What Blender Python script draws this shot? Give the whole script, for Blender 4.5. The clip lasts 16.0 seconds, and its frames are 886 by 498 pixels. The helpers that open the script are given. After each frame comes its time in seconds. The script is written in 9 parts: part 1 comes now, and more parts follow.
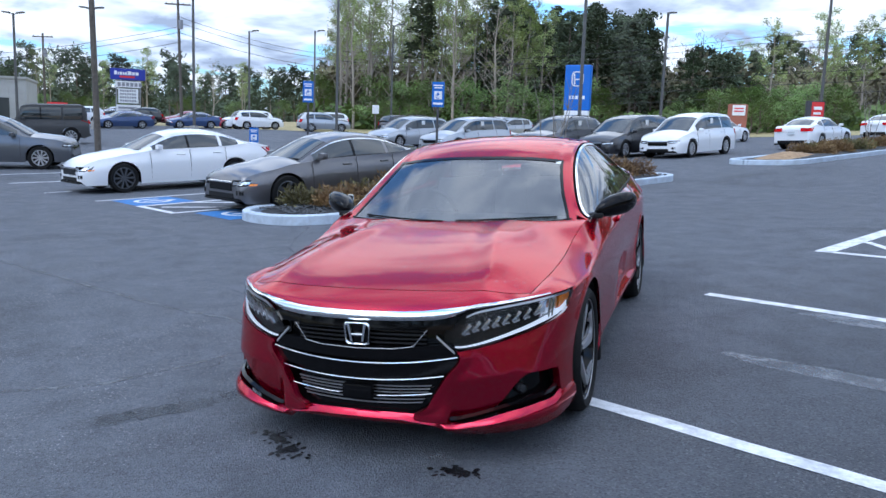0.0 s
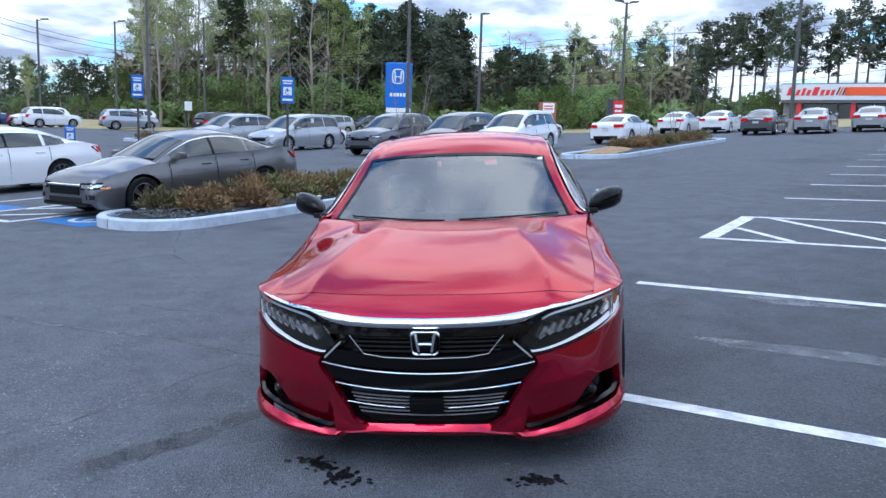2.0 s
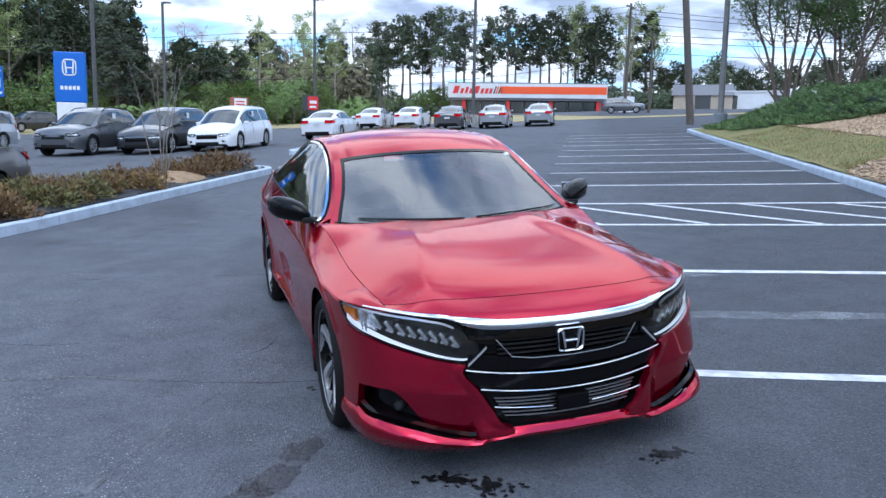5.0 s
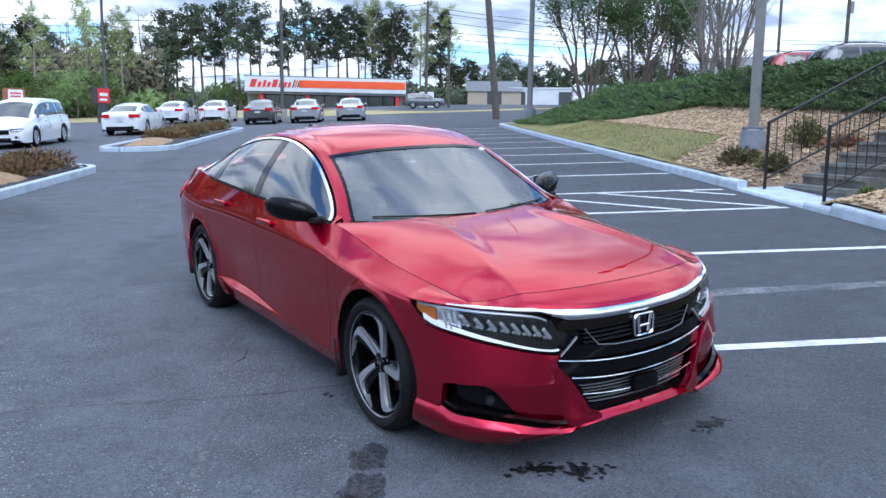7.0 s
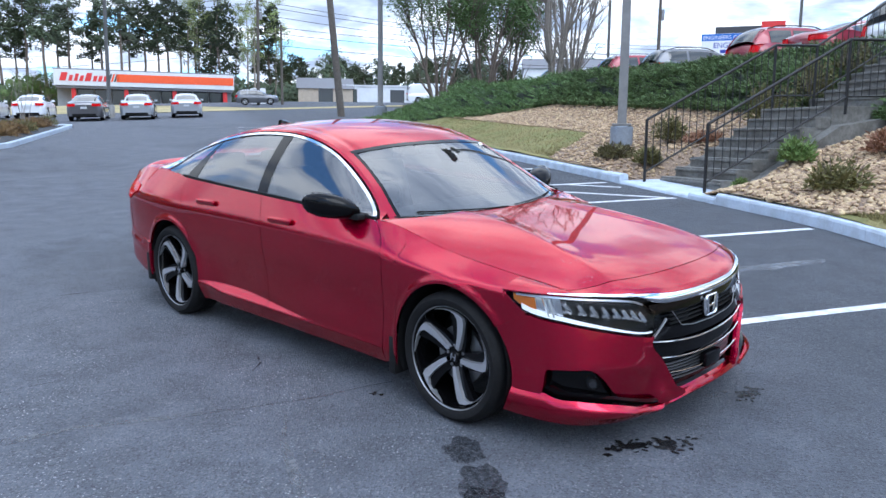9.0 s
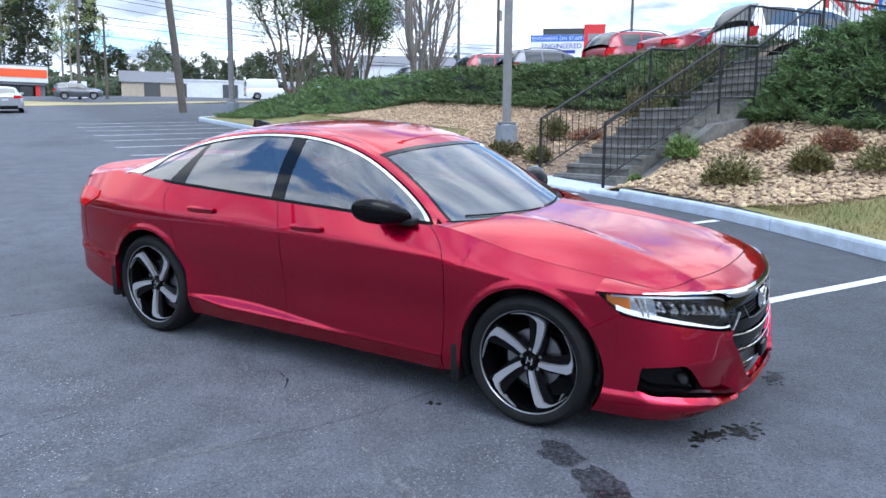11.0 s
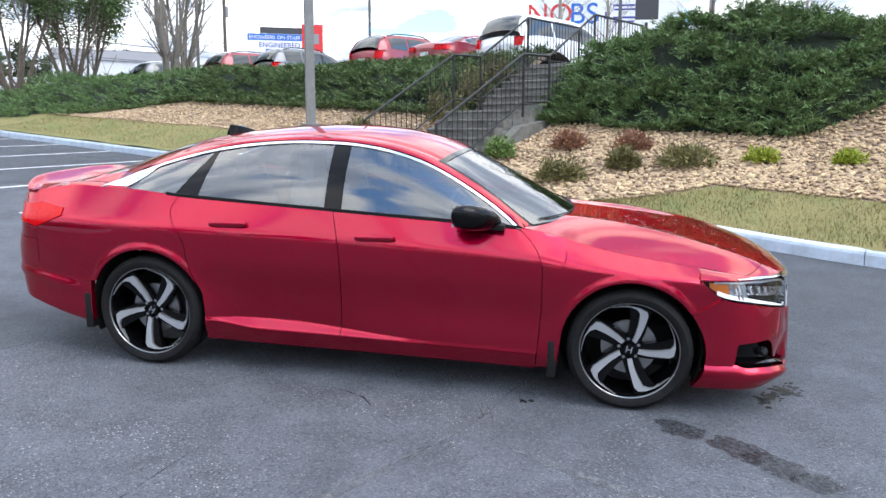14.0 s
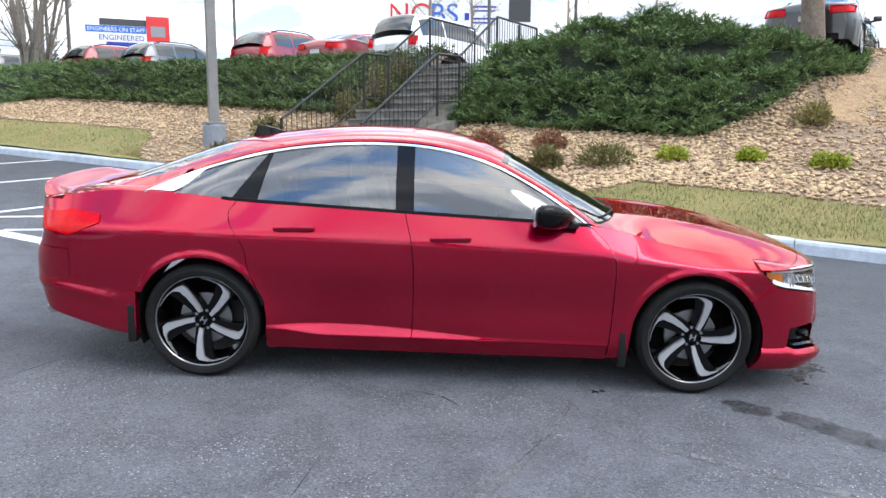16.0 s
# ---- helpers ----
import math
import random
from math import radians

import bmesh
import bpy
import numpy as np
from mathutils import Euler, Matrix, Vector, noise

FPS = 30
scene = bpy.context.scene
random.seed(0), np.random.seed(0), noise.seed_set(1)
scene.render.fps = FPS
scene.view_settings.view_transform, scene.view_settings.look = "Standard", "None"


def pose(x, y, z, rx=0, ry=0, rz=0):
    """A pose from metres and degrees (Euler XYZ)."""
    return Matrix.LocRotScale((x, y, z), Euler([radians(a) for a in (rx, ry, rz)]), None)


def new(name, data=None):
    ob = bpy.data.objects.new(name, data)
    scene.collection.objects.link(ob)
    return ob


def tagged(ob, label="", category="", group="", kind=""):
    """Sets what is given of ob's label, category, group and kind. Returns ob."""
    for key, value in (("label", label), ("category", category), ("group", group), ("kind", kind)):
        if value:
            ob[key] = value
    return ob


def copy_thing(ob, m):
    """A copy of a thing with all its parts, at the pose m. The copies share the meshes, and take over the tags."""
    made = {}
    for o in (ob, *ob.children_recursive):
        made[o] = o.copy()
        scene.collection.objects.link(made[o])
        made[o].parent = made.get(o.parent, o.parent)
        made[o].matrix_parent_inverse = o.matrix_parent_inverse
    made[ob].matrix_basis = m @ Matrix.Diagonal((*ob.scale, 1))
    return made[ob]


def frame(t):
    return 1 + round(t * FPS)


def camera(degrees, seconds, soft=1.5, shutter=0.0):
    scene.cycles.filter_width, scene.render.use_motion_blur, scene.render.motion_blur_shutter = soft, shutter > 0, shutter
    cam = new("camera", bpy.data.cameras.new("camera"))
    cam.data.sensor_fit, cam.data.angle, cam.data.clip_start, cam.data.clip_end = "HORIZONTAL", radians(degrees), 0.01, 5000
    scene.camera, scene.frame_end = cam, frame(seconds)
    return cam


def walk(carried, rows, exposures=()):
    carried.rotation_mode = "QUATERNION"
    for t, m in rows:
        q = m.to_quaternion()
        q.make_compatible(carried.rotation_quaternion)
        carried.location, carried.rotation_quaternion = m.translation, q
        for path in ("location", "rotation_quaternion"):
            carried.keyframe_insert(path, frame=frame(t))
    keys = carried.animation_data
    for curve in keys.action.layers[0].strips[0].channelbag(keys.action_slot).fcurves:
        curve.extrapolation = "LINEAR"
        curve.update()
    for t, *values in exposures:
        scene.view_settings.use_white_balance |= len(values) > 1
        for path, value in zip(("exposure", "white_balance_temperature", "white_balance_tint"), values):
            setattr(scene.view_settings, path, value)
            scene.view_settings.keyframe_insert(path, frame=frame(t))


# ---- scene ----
cam = camera(59.2, 16.0)
METRES, EYE, TILT, LEAN, TURN = 9.93, 1.55, 0.0, 0.0, 19.0
ROWS = [
    (0.0, 0.0, 0.0, 0.0, 0.3, -8.31, -2.03),
    (0.5, -0.0224, 0.0046, 0.0005, -1.87, -8.23, -1.91),
    (1.0, -0.0481, 0.0104, -0.0008, -4.76, -8.15, -1.93),
    (1.5, -0.0798, 0.0189, -0.0025, -9.15, -8.05, -1.87),
    (2.0, -0.1099, 0.0322, -0.0046, -13.58, -8.05, -1.7),
    (2.5, -0.1392, 0.044, -0.0049, -17.04, -7.96, -1.59),
    (3.0, -0.1719, 0.0554, -0.0058, -20.89, -7.87, -1.49),
    (3.5, -0.2006, 0.0715, -0.0067, -25.34, -7.91, -1.36),
    (4.0, -0.2271, 0.0911, -0.0075, -29.42, -7.91, -1.22),
    (4.5, -0.2547, 0.1063, -0.0082, -33.24, -7.81, -1.08),
    (5.0, -0.2823, 0.1227, -0.0087, -37.17, -7.79, -0.99),
    (7.5, -0.3894, 0.2333, -0.0108, -55.37, -7.96, -0.66),
    (8.0, -0.4079, 0.2566, -0.0118, -58.43, -7.92, -0.63),
    (8.5, -0.4251, 0.2809, -0.0112, -61.59, -7.93, -0.59),
    (9.0, -0.4374, 0.3095, -0.0127, -64.72, -8.0, -0.56),
    (11.5, -0.4757, 0.4561, -0.0096, -79.66, -8.13, -0.43),
    (12.0, -0.4816, 0.4904, -0.0091, -82.43, -8.09, -0.41),
    (12.5, -0.4839, 0.5224, -0.009, -85.96, -8.1, -0.36),
    (13.0, -0.4822, 0.5565, -0.008, -90.26, -8.12, -0.27),
    (13.5, -0.4823, 0.5889, -0.0075, -94.23, -8.1, -0.22),
    (14.0, -0.4851, 0.6226, -0.0075, -97.71, -8.07, -0.14),
    (14.5, -0.4807, 0.654, -0.0081, -100.97, -8.13, -0.13),
    (15.0, -0.4749, 0.6835, -0.0062, -103.63, -8.18, -0.11),
    (15.5, -0.4692, 0.7138, -0.0064, -106.06, -8.18, -0.13),
    (16.0, -0.4625, 0.7453, -0.0058, -108.55, -8.19, -0.12),
]
walk(cam, [(t, pose(0, 0, EYE, TILT, LEAN, TURN) @ pose(METRES * x, METRES * y, METRES * z, 90 + pitch, roll, yaw)) for t, x, y, z, yaw, pitch, roll in ROWS],
     exposures=[(0.0, -0.18, 5420, 10), (5.0, -0.10, 5420, 10), (9.0, 0.16, 5520, 10), (12.5, 0.42, 5850, 10), (16.0, 0.58, 6450, 10)])

# ---- light ----
SUN_EL, SUN_ROT = 48.0, 205.0


def make_world():
    w = bpy.data.worlds.new("sky")
    scene.world = w
    w.use_nodes = True
    nt = w.node_tree
    nt.nodes.clear()
    out = nt.nodes.new("ShaderNodeOutputWorld")
    bg = nt.nodes.new("ShaderNodeBackground")
    sky = nt.nodes.new("ShaderNodeTexSky")
    sky.sky_type = "NISHITA"
    sky.sun_disc = False
    sky.sun_elevation, sky.sun_rotation = radians(SUN_EL), radians(SUN_ROT)
    sky.air_density, sky.dust_density = 1.0, 1.5
    co = nt.nodes.new("ShaderNodeTexCoord")
    sep = nt.nodes.new("ShaderNodeSeparateXYZ")
    nt.links.new(co.outputs["Generated"], sep.inputs[0])

    def m(op, a, b=None, clamp=False):
        n = nt.nodes.new("ShaderNodeMath")
        n.operation, n.use_clamp = op, clamp
        for k, v in enumerate((a, b)):
            if v is None:
                continue
            if hasattr(v, "is_output"):
                nt.links.new(v, n.inputs[k])
            else:
                n.inputs[k].default_value = v
        return n.outputs[0]

    # the cloud deck: directions thrown on a flat layer above
    up = m("ADD", m("MAXIMUM", sep.outputs[2], 0.0), 0.16)
    flat = nt.nodes.new("ShaderNodeCombineXYZ")
    nt.links.new(m("DIVIDE", sep.outputs[0], up), flat.inputs[0])
    nt.links.new(m("DIVIDE", sep.outputs[1], up), flat.inputs[1])
    flat.inputs[2].default_value = 3.7

    def cloud(scale, detail, rough, off):
        mp = nt.nodes.new("ShaderNodeMapping")
        mp.inputs["Location"].default_value = off
        n = nt.nodes.new("ShaderNodeTexNoise")
        n.inputs["Scale"].default_value, n.inputs["Detail"].default_value, n.inputs["Roughness"].default_value = scale, detail, rough
        n.inputs["Distortion"].default_value = 0.25
        nt.links.new(flat.outputs[0], mp.inputs[0])
        nt.links.new(mp.outputs[0], n.inputs["Vector"])
        return n.outputs["Fac"]

    def ramp(fac, *stops):
        r = nt.nodes.new("ShaderNodeValToRGB")
        while len(r.color_ramp.elements) < len(stops):
            r.color_ramp.elements.new(0.5)
        for e, (p, c) in zip(r.color_ramp.elements, stops):
            e.position, e.color = p, (*c, 1)
        nt.links.new(fac, r.inputs[0])
        return r.outputs[0]

    big = cloud(2.0, 8.0, 0.50, (0.4, 1.3, 0))
    cover = ramp(big, (0.385, (0, 0, 0)), (0.455, (1, 1, 1)))
    shade = ramp(cloud(2.6, 7.0, 0.5, (5.2, 2.1, 1.0)), (0.37, (0.40, 0.45, 0.55)), (0.46, (0.66, 0.71, 0.80)), (0.53, (0.97, 0.98, 1.0)), (0.66, (1.14, 1.13, 1.10)))
    gain = nt.nodes.new("ShaderNodeMix")
    gain.data_type, gain.blend_type = "RGBA", "MULTIPLY"
    gain.inputs["Factor"].default_value = 1.0
    nt.links.new(sky.outputs[0], gain.inputs["A"])
    gain.inputs["B"].default_value = (0.145, 0.185, 0.21, 1)
    mix = nt.nodes.new("ShaderNodeMix")
    mix.data_type = "RGBA"
    nt.links.new(cover, mix.inputs["Factor"])
    nt.links.new(gain.outputs["Result"], mix.inputs["A"])
    nt.links.new(shade, mix.inputs["B"])
    nt.links.new(mix.outputs["Result"], bg.inputs["Color"])
    # bright broken cloud, brightest overhead
    nt.links.new(m("ADD", m("MULTIPLY", m("MAXIMUM", sep.outputs[2], 0.0), 1.20), 1.20), bg.inputs["Strength"])
    nt.links.new(bg.outputs[0], out.inputs[0])


make_world()
sun = new("sun", bpy.data.lights.new("sun", "SUN"))
sun.data.energy, sun.data.angle, sun.data.color = 1.3, radians(36), (1.0, 0.96, 0.90)
sun.matrix_world = pose(0, 0, 60, 90 - SUN_EL, 0, 180 - SUN_ROT)


# ---- the lie of the land and its bearings ----
A_SLOPE, B_SLOPE, C_RISE = 0.057, 0.033, 0.012
P0, UX, UY, VX, VY = (0.04, 7.19), 0.473, 0.881, 0.881, -0.473

# ---- materials ----
def mat(name, color=(0.5, 0.5, 0.5), rough=0.6, metal=0.0, coat=0.0, spec=0.5, emit=0.0, vary=0.0, scale=8.0, bump=0.0, bump_scale=60.0,
        dark=None, patch=0.0, patch_scale=1.0, random=0.0, coord="Object", coat_rough=0.03, rough_vary=0.0):
    """A surface with fine grain (vary, scale), larger stains (dark, patch), relief and, per piece, a random tone."""
    m = bpy.data.materials.new(name)
    m.use_nodes = True
    nt = m.node_tree
    p = nt.nodes["Principled BSDF"]
    p.inputs["Base Color"].default_value = (*color, 1)
    p.inputs["Roughness"].default_value, p.inputs["Metallic"].default_value = rough, metal
    p.inputs["Coat Weight"].default_value, p.inputs["Coat Roughness"].default_value = coat, coat_rough
    p.inputs["Specular IOR Level"].default_value = spec
    if emit:
        p.inputs["Emission Color"].default_value = (*color, 1)
        p.inputs["Emission Strength"].default_value = emit
    tc = nt.nodes.new("ShaderNodeTexCoord")
    vec = tc.outputs[coord]

    def noise_tex(sc, detail=4.0, rg=0.6):
        n = nt.nodes.new("ShaderNodeTexNoise")
        n.inputs["Scale"].default_value, n.inputs["Detail"].default_value, n.inputs["Roughness"].default_value = sc, detail, rg
        nt.links.new(vec, n.inputs["Vector"])
        return n.outputs["Fac"]

    def rng(fac, a, b, lo, hi):
        r = nt.nodes.new("ShaderNodeMapRange")
        r.inputs[1].default_value, r.inputs[2].default_value, r.inputs[3].default_value, r.inputs[4].default_value = a, b, lo, hi
        nt.links.new(fac, r.inputs[0])
        return r.outputs[0]

    def mixed(fac, a, b, kind="MIX"):
        n = nt.nodes.new("ShaderNodeMix")
        n.data_type, n.blend_type = "RGBA", kind
        for key, v in (("Factor", fac), ("A", a), ("B", b)):
            if hasattr(v, "is_output"):
                nt.links.new(v, n.inputs[key])
            else:
                n.inputs[key].default_value = v if key == "Factor" else (*v, 1)
        return n.outputs["Result"]

    col = None
    if vary:
        col = mixed(rng(noise_tex(scale), 0.3, 0.7, 0.0, 1.0), tuple(c * (1 - vary) for c in color), tuple(min(1, c * (1 + vary)) for c in color))
    if patch:
        col = mixed(rng(noise_tex(patch_scale, 5.0, 0.65), 0.42, 0.68, 0.0, patch), col or color, dark or tuple(c * 0.5 for c in color))
    if random:
        info = nt.nodes.new("ShaderNodeObjectInfo")
        geo = nt.nodes.new("ShaderNodeNewGeometry")
        both = nt.nodes.new("ShaderNodeMath")
        both.operation = "ADD"
        nt.links.new(info.outputs["Random"], both.inputs[0])
        nt.links.new(geo.outputs["Random Per Island"], both.inputs[1])
        hsv = nt.nodes.new("ShaderNodeHueSaturation")
        nt.links.new(rng(both.outputs[0], 0.0, 2.0, 1 - random, 1 + random), hsv.inputs["Value"])
        nt.links.new(rng(both.outputs[0], 0.0, 2.0, 0.5 - 0.04 * random, 0.5 + 0.04 * random), hsv.inputs["Hue"])
        if col:
            nt.links.new(col, hsv.inputs["Color"])
        else:
            hsv.inputs["Color"].default_value = (*color, 1)
        col = hsv.outputs[0]
    if col:
        nt.links.new(col, p.inputs["Base Color"])
    if rough_vary:
        nt.links.new(rng(noise_tex(patch_scale * 2.0 + 1.0, 5.0), 0.3, 0.7, max(0, rough - rough_vary), rough + rough_vary), p.inputs["Roughness"])
    if bump:
        b = nt.nodes.new("ShaderNodeBump")
        b.inputs["Strength"].default_value, b.inputs["Distance"].default_value = bump, 0.02
        nt.links.new(noise_tex(bump_scale, 5.0, 0.65), b.inputs["Height"])
        nt.links.new(b.outputs[0], p.inputs["Normal"])
    return m


def glass(name, tint, gloss=1.0, ior=1.6):
    """A thin pane: clear with a tint, and a mirror at glancing angles."""
    m = bpy.data.materials.new(name)
    m.use_nodes = True
    nt = m.node_tree
    nt.nodes.clear()
    out = nt.nodes.new("ShaderNodeOutputMaterial")
    a, b, mx = nt.nodes.new("ShaderNodeBsdfTransparent"), nt.nodes.new("ShaderNodeBsdfGlossy"), nt.nodes.new("ShaderNodeMixShader")
    a.inputs[0].default_value = (*tint, 1)
    b.inputs["Roughness"].default_value = 0.015
    b.inputs["Color"].default_value = (gloss, gloss, gloss, 1)
    fr = nt.nodes.new("ShaderNodeFresnel")
    fr.inputs["IOR"].default_value = ior
    nt.links.new(fr.outputs[0], mx.inputs[0])
    nt.links.new(a.outputs[0], mx.inputs[1])
    nt.links.new(b.outputs[0], mx.inputs[2])
    nt.links.new(mx.outputs[0], out.inputs[0])
    return m


def asphalt_mat():
    m = mat("asphalt", (0.114, 0.122, 0.141), 0.78, vary=0.25, scale=3.0, spec=0.35)
    nt = m.node_tree
    p = nt.nodes["Principled BSDF"]
    base = p.inputs["Base Color"].links[0].from_socket
    tc = nt.nodes.new("ShaderNodeTexCoord")

    def add(kind, sc, **kw):
        n = nt.nodes.new(kind)
        n.inputs["Scale"].default_value = sc
        for k, v in kw.items():
            n.inputs[k].default_value = v
        nt.links.new(tc.outputs["Object"], n.inputs["Vector"])
        return n

    def rng(fac, a, b, lo=0.0, hi=1.0):
        r = nt.nodes.new("ShaderNodeMapRange")
        r.inputs[1].default_value, r.inputs[2].default_value, r.inputs[3].default_value, r.inputs[4].default_value = a, b, lo, hi
        nt.links.new(fac, r.inputs[0])
        return r.outputs[0]

    def mul(a, b):
        n = nt.nodes.new("ShaderNodeMath")
        n.operation = "MULTIPLY"
        for k, v in enumerate((a, b)):
            if hasattr(v, "is_output"):
                nt.links.new(v, n.inputs[k])
            else:
                n.inputs[k].default_value = v
        return n.outputs[0]

    def over(fac, a, c):
        n = nt.nodes.new("ShaderNodeMix")
        n.data_type = "RGBA"
        nt.links.new(fac, n.inputs["Factor"])
        nt.links.new(a, n.inputs["A"])
        n.inputs["B"].default_value = (*c, 1)
        return n.outputs["Result"]

    # dust and worn tracks, metres wide
    wide = add("ShaderNodeTexNoise", 0.35, Detail=6.0, Roughness=0.6, Distortion=0.6)
    col = over(rng(wide.outputs["Fac"], 0.45, 0.72, 0.0, 0.55), base, (0.145, 0.152, 0.165))
    dark = add("ShaderNodeTexNoise", 0.22, Detail=5.0, Roughness=0.55, Distortion=1.0)
    col = over(rng(dark.outputs["Fac"], 0.52, 0.70, 0.0, 0.5), col, (0.036, 0.038, 0.043))
    # the sealed stalls are blacker than the lane before them
    sep = nt.nodes.new("ShaderNodeVectorMath")
    sep.operation = "DOT_PRODUCT"
    sep.inputs[1].default_value = (VX, VY, 0)
    nt.links.new(tc.outputs["Object"], sep.inputs[0])
    edge = add("ShaderNodeTexNoise", 0.5, Detail=3.0)
    wav = nt.nodes.new("ShaderNodeMath")
    wav.operation = "MULTIPLY_ADD"
    wav.inputs[1].default_value = 2.0
    nt.links.new(edge.outputs["Fac"], wav.inputs[0])
    nt.links.new(sep.outputs["Value"], wav.inputs[2])
    v0 = P0[0] * VX + P0[1] * VY + 1.0
    col = over(rng(wav.outputs[0], v0 + 0.2, v0 + 2.2, 0.0, 0.52), col, (0.040, 0.044, 0.052))
    # bare aggregate: bright chips in clusters
    chips = add("ShaderNodeTexVoronoi", 52.0, Randomness=1.0)
    cluster = add("ShaderNodeTexNoise", 1.6, Detail=4.0, Roughness=0.7)
    pick = mul(rng(chips.outputs["Distance"], 0.30, 0.16), rng(cluster.outputs["Fac"], 0.44, 0.62, 0.06, 1.0))
    along = nt.nodes.new("ShaderNodeVectorMath")
    along.operation = "DOT_PRODUCT"
    along.inputs[1].default_value = (UX, UY, 0)
    nt.links.new(tc.outputs["Object"], along.inputs[0])
    u0 = P0[0] * UX + P0[1] * UY - 0.48
    old = mul(rng(along.outputs["Value"], u0 - 0.02, u0 + 0.02, 1.0, 0.10), rng(wav.outputs[0], v0 - 1.2, v0 + 0.6, 1.0, 0.25))
    pick = mul(pick, old)
    tone = nt.nodes.new("ShaderNodeSeparateColor")
    nt.links.new(chips.outputs["Color"], tone.inputs[0])
    pick = mul(pick, rng(tone.outputs[0], 0.40, 0.65))
    col = over(mul(pick, 0.95), col, (0.55, 0.55, 0.56))
    fine = add("ShaderNodeTexVoronoi", 105.0, Randomness=1.0)
    ftone = nt.nodes.new("ShaderNodeSeparateColor")
    nt.links.new(fine.outputs["Color"], ftone.inputs[0])
    col = over(mul(mul(rng(ftone.outputs[0], 0.76, 0.93), 0.6), rng(old, 0.0, 1.0, 0.35, 1.0)), col, (0.22, 0.225, 0.235))
    # dark specks: shade between the grains, put into the colour
    col = over(mul(rng(ftone.outputs[1], 0.30, 0.10), 0.45), col, (0.022, 0.024, 0.028))
    nt.links.new(col, p.inputs["Base Color"])
    b = nt.nodes.new("ShaderNodeBump")
    b.inputs["Strength"].default_value, b.inputs["Distance"].default_value = 0.9, 0.014
    nt.links.new(fine.outputs["Distance"], b.inputs["Height"])
    b2 = nt.nodes.new("ShaderNodeBump")
    b2.inputs["Strength"].default_value, b2.inputs["Distance"].default_value = 0.4, 0.02
    nt.links.new(add("ShaderNodeTexNoise", 14.0, Detail=5.0).outputs["Fac"], b2.inputs["Height"])
    nt.links.new(b.outputs[0], b2.inputs["Normal"])
    nt.links.new(b2.outputs[0], p.inputs["Normal"])
    nt.links.new(rng(wide.outputs["Fac"], 0.3, 0.75, 0.70, 0.86), p.inputs["Roughness"])
    return m


def paint_mat(name, color, flake=0.10, metal=0.35, rough=0.34):
    return mat(name, color, rough, metal=metal, coat=1.0, vary=flake, scale=900.0, coat_rough=0.02)


ASPHALT = asphalt_mat()
WHITE_LINE = mat("road_paint_white", (0.72, 0.73, 0.75), 0.7, vary=0.10, scale=60, dark=(0.30, 0.31, 0.33), patch=0.75, patch_scale=9.0, bump=0.3, bump_scale=120)
FADED_LINE = mat("road_paint_faded", (0.20, 0.21, 0.225), 0.8, vary=0.2, scale=40, dark=(0.075, 0.08, 0.088), patch=0.9, patch_scale=6.0, bump=0.3, bump_scale=120)
BLUE_LINE = mat("road_paint_blue", (0.03, 0.17, 0.45), 0.7, vary=0.15, scale=40, dark=(0.05, 0.10, 0.20), patch=0.6, patch_scale=5.0, bump=0.3, bump_scale=120)
SEAM = mat("asphalt_seam", (0.185, 0.19, 0.20), 0.85, vary=0.3, scale=25, dark=(0.06, 0.064, 0.07), patch=0.8, patch_scale=12.0, bump=0.4, bump_scale=140)
CRACK = mat("asphalt_crack", (0.02, 0.021, 0.023), 0.9)
def worn(m, scale, lo, hi, most=1.0):
    """Break a thin film up: bare ground shows through its worn spots."""
    nt = m.node_tree
    tc = nt.nodes.new("ShaderNodeTexCoord")
    n = nt.nodes.new("ShaderNodeTexNoise")
    n.inputs["Scale"].default_value, n.inputs["Detail"].default_value, n.inputs["Roughness"].default_value = scale, 6.0, 0.7
    nt.links.new(tc.outputs["Object"], n.inputs["Vector"])
    r = nt.nodes.new("ShaderNodeMapRange")
    r.inputs[1].default_value, r.inputs[2].default_value, r.inputs[3].default_value, r.inputs[4].default_value = lo, hi, 0.0, most
    nt.links.new(n.outputs["Fac"], r.inputs[0])
    nt.links.new(r.outputs[0], nt.nodes["Principled BSDF"].inputs["Alpha"])
    return m


worn(SEAM, 9.0, 0.36, 0.62, 0.85)
worn(CRACK, 6.0, 0.45, 0.60, 0.8)
SCUFF = worn(mat("dusty_scuff", (0.24, 0.25, 0.27), 0.85, vary=0.2, scale=40, bump=0.3, bump_scale=120), 5.0, 0.30, 0.66, 0.75)
WET = mat("wet_asphalt", (0.022, 0.023, 0.026), 0.16, vary=0.3, scale=60, bump=0.25, bump_scale=130)
worn(WET, 40.0, 0.28, 0.62, 0.72)
OIL = mat("oil_drips", (0.006, 0.006, 0.007), 0.25, bump=0.5, bump_scale=130)
CURB = mat("painted_kerb", (0.50, 0.57, 0.66), 0.75, vary=0.08, scale=30, dark=(0.30, 0.33, 0.37), patch=0.6, patch_scale=4.0, bump=0.25, bump_scale=70)
STAIR_STONE = mat("weathered_concrete", (0.17, 0.165, 0.15), 0.9, vary=0.25, scale=14, dark=(0.065, 0.06, 0.052), patch=0.85, patch_scale=2.2, bump=0.4, bump_scale=70)
APRON = mat("worn_painted_concrete", (0.22, 0.245, 0.28), 0.8, vary=0.12, scale=20, dark=(0.17, 0.18, 0.19), patch=0.8, patch_scale=3.0, bump=0.3, bump_scale=70)
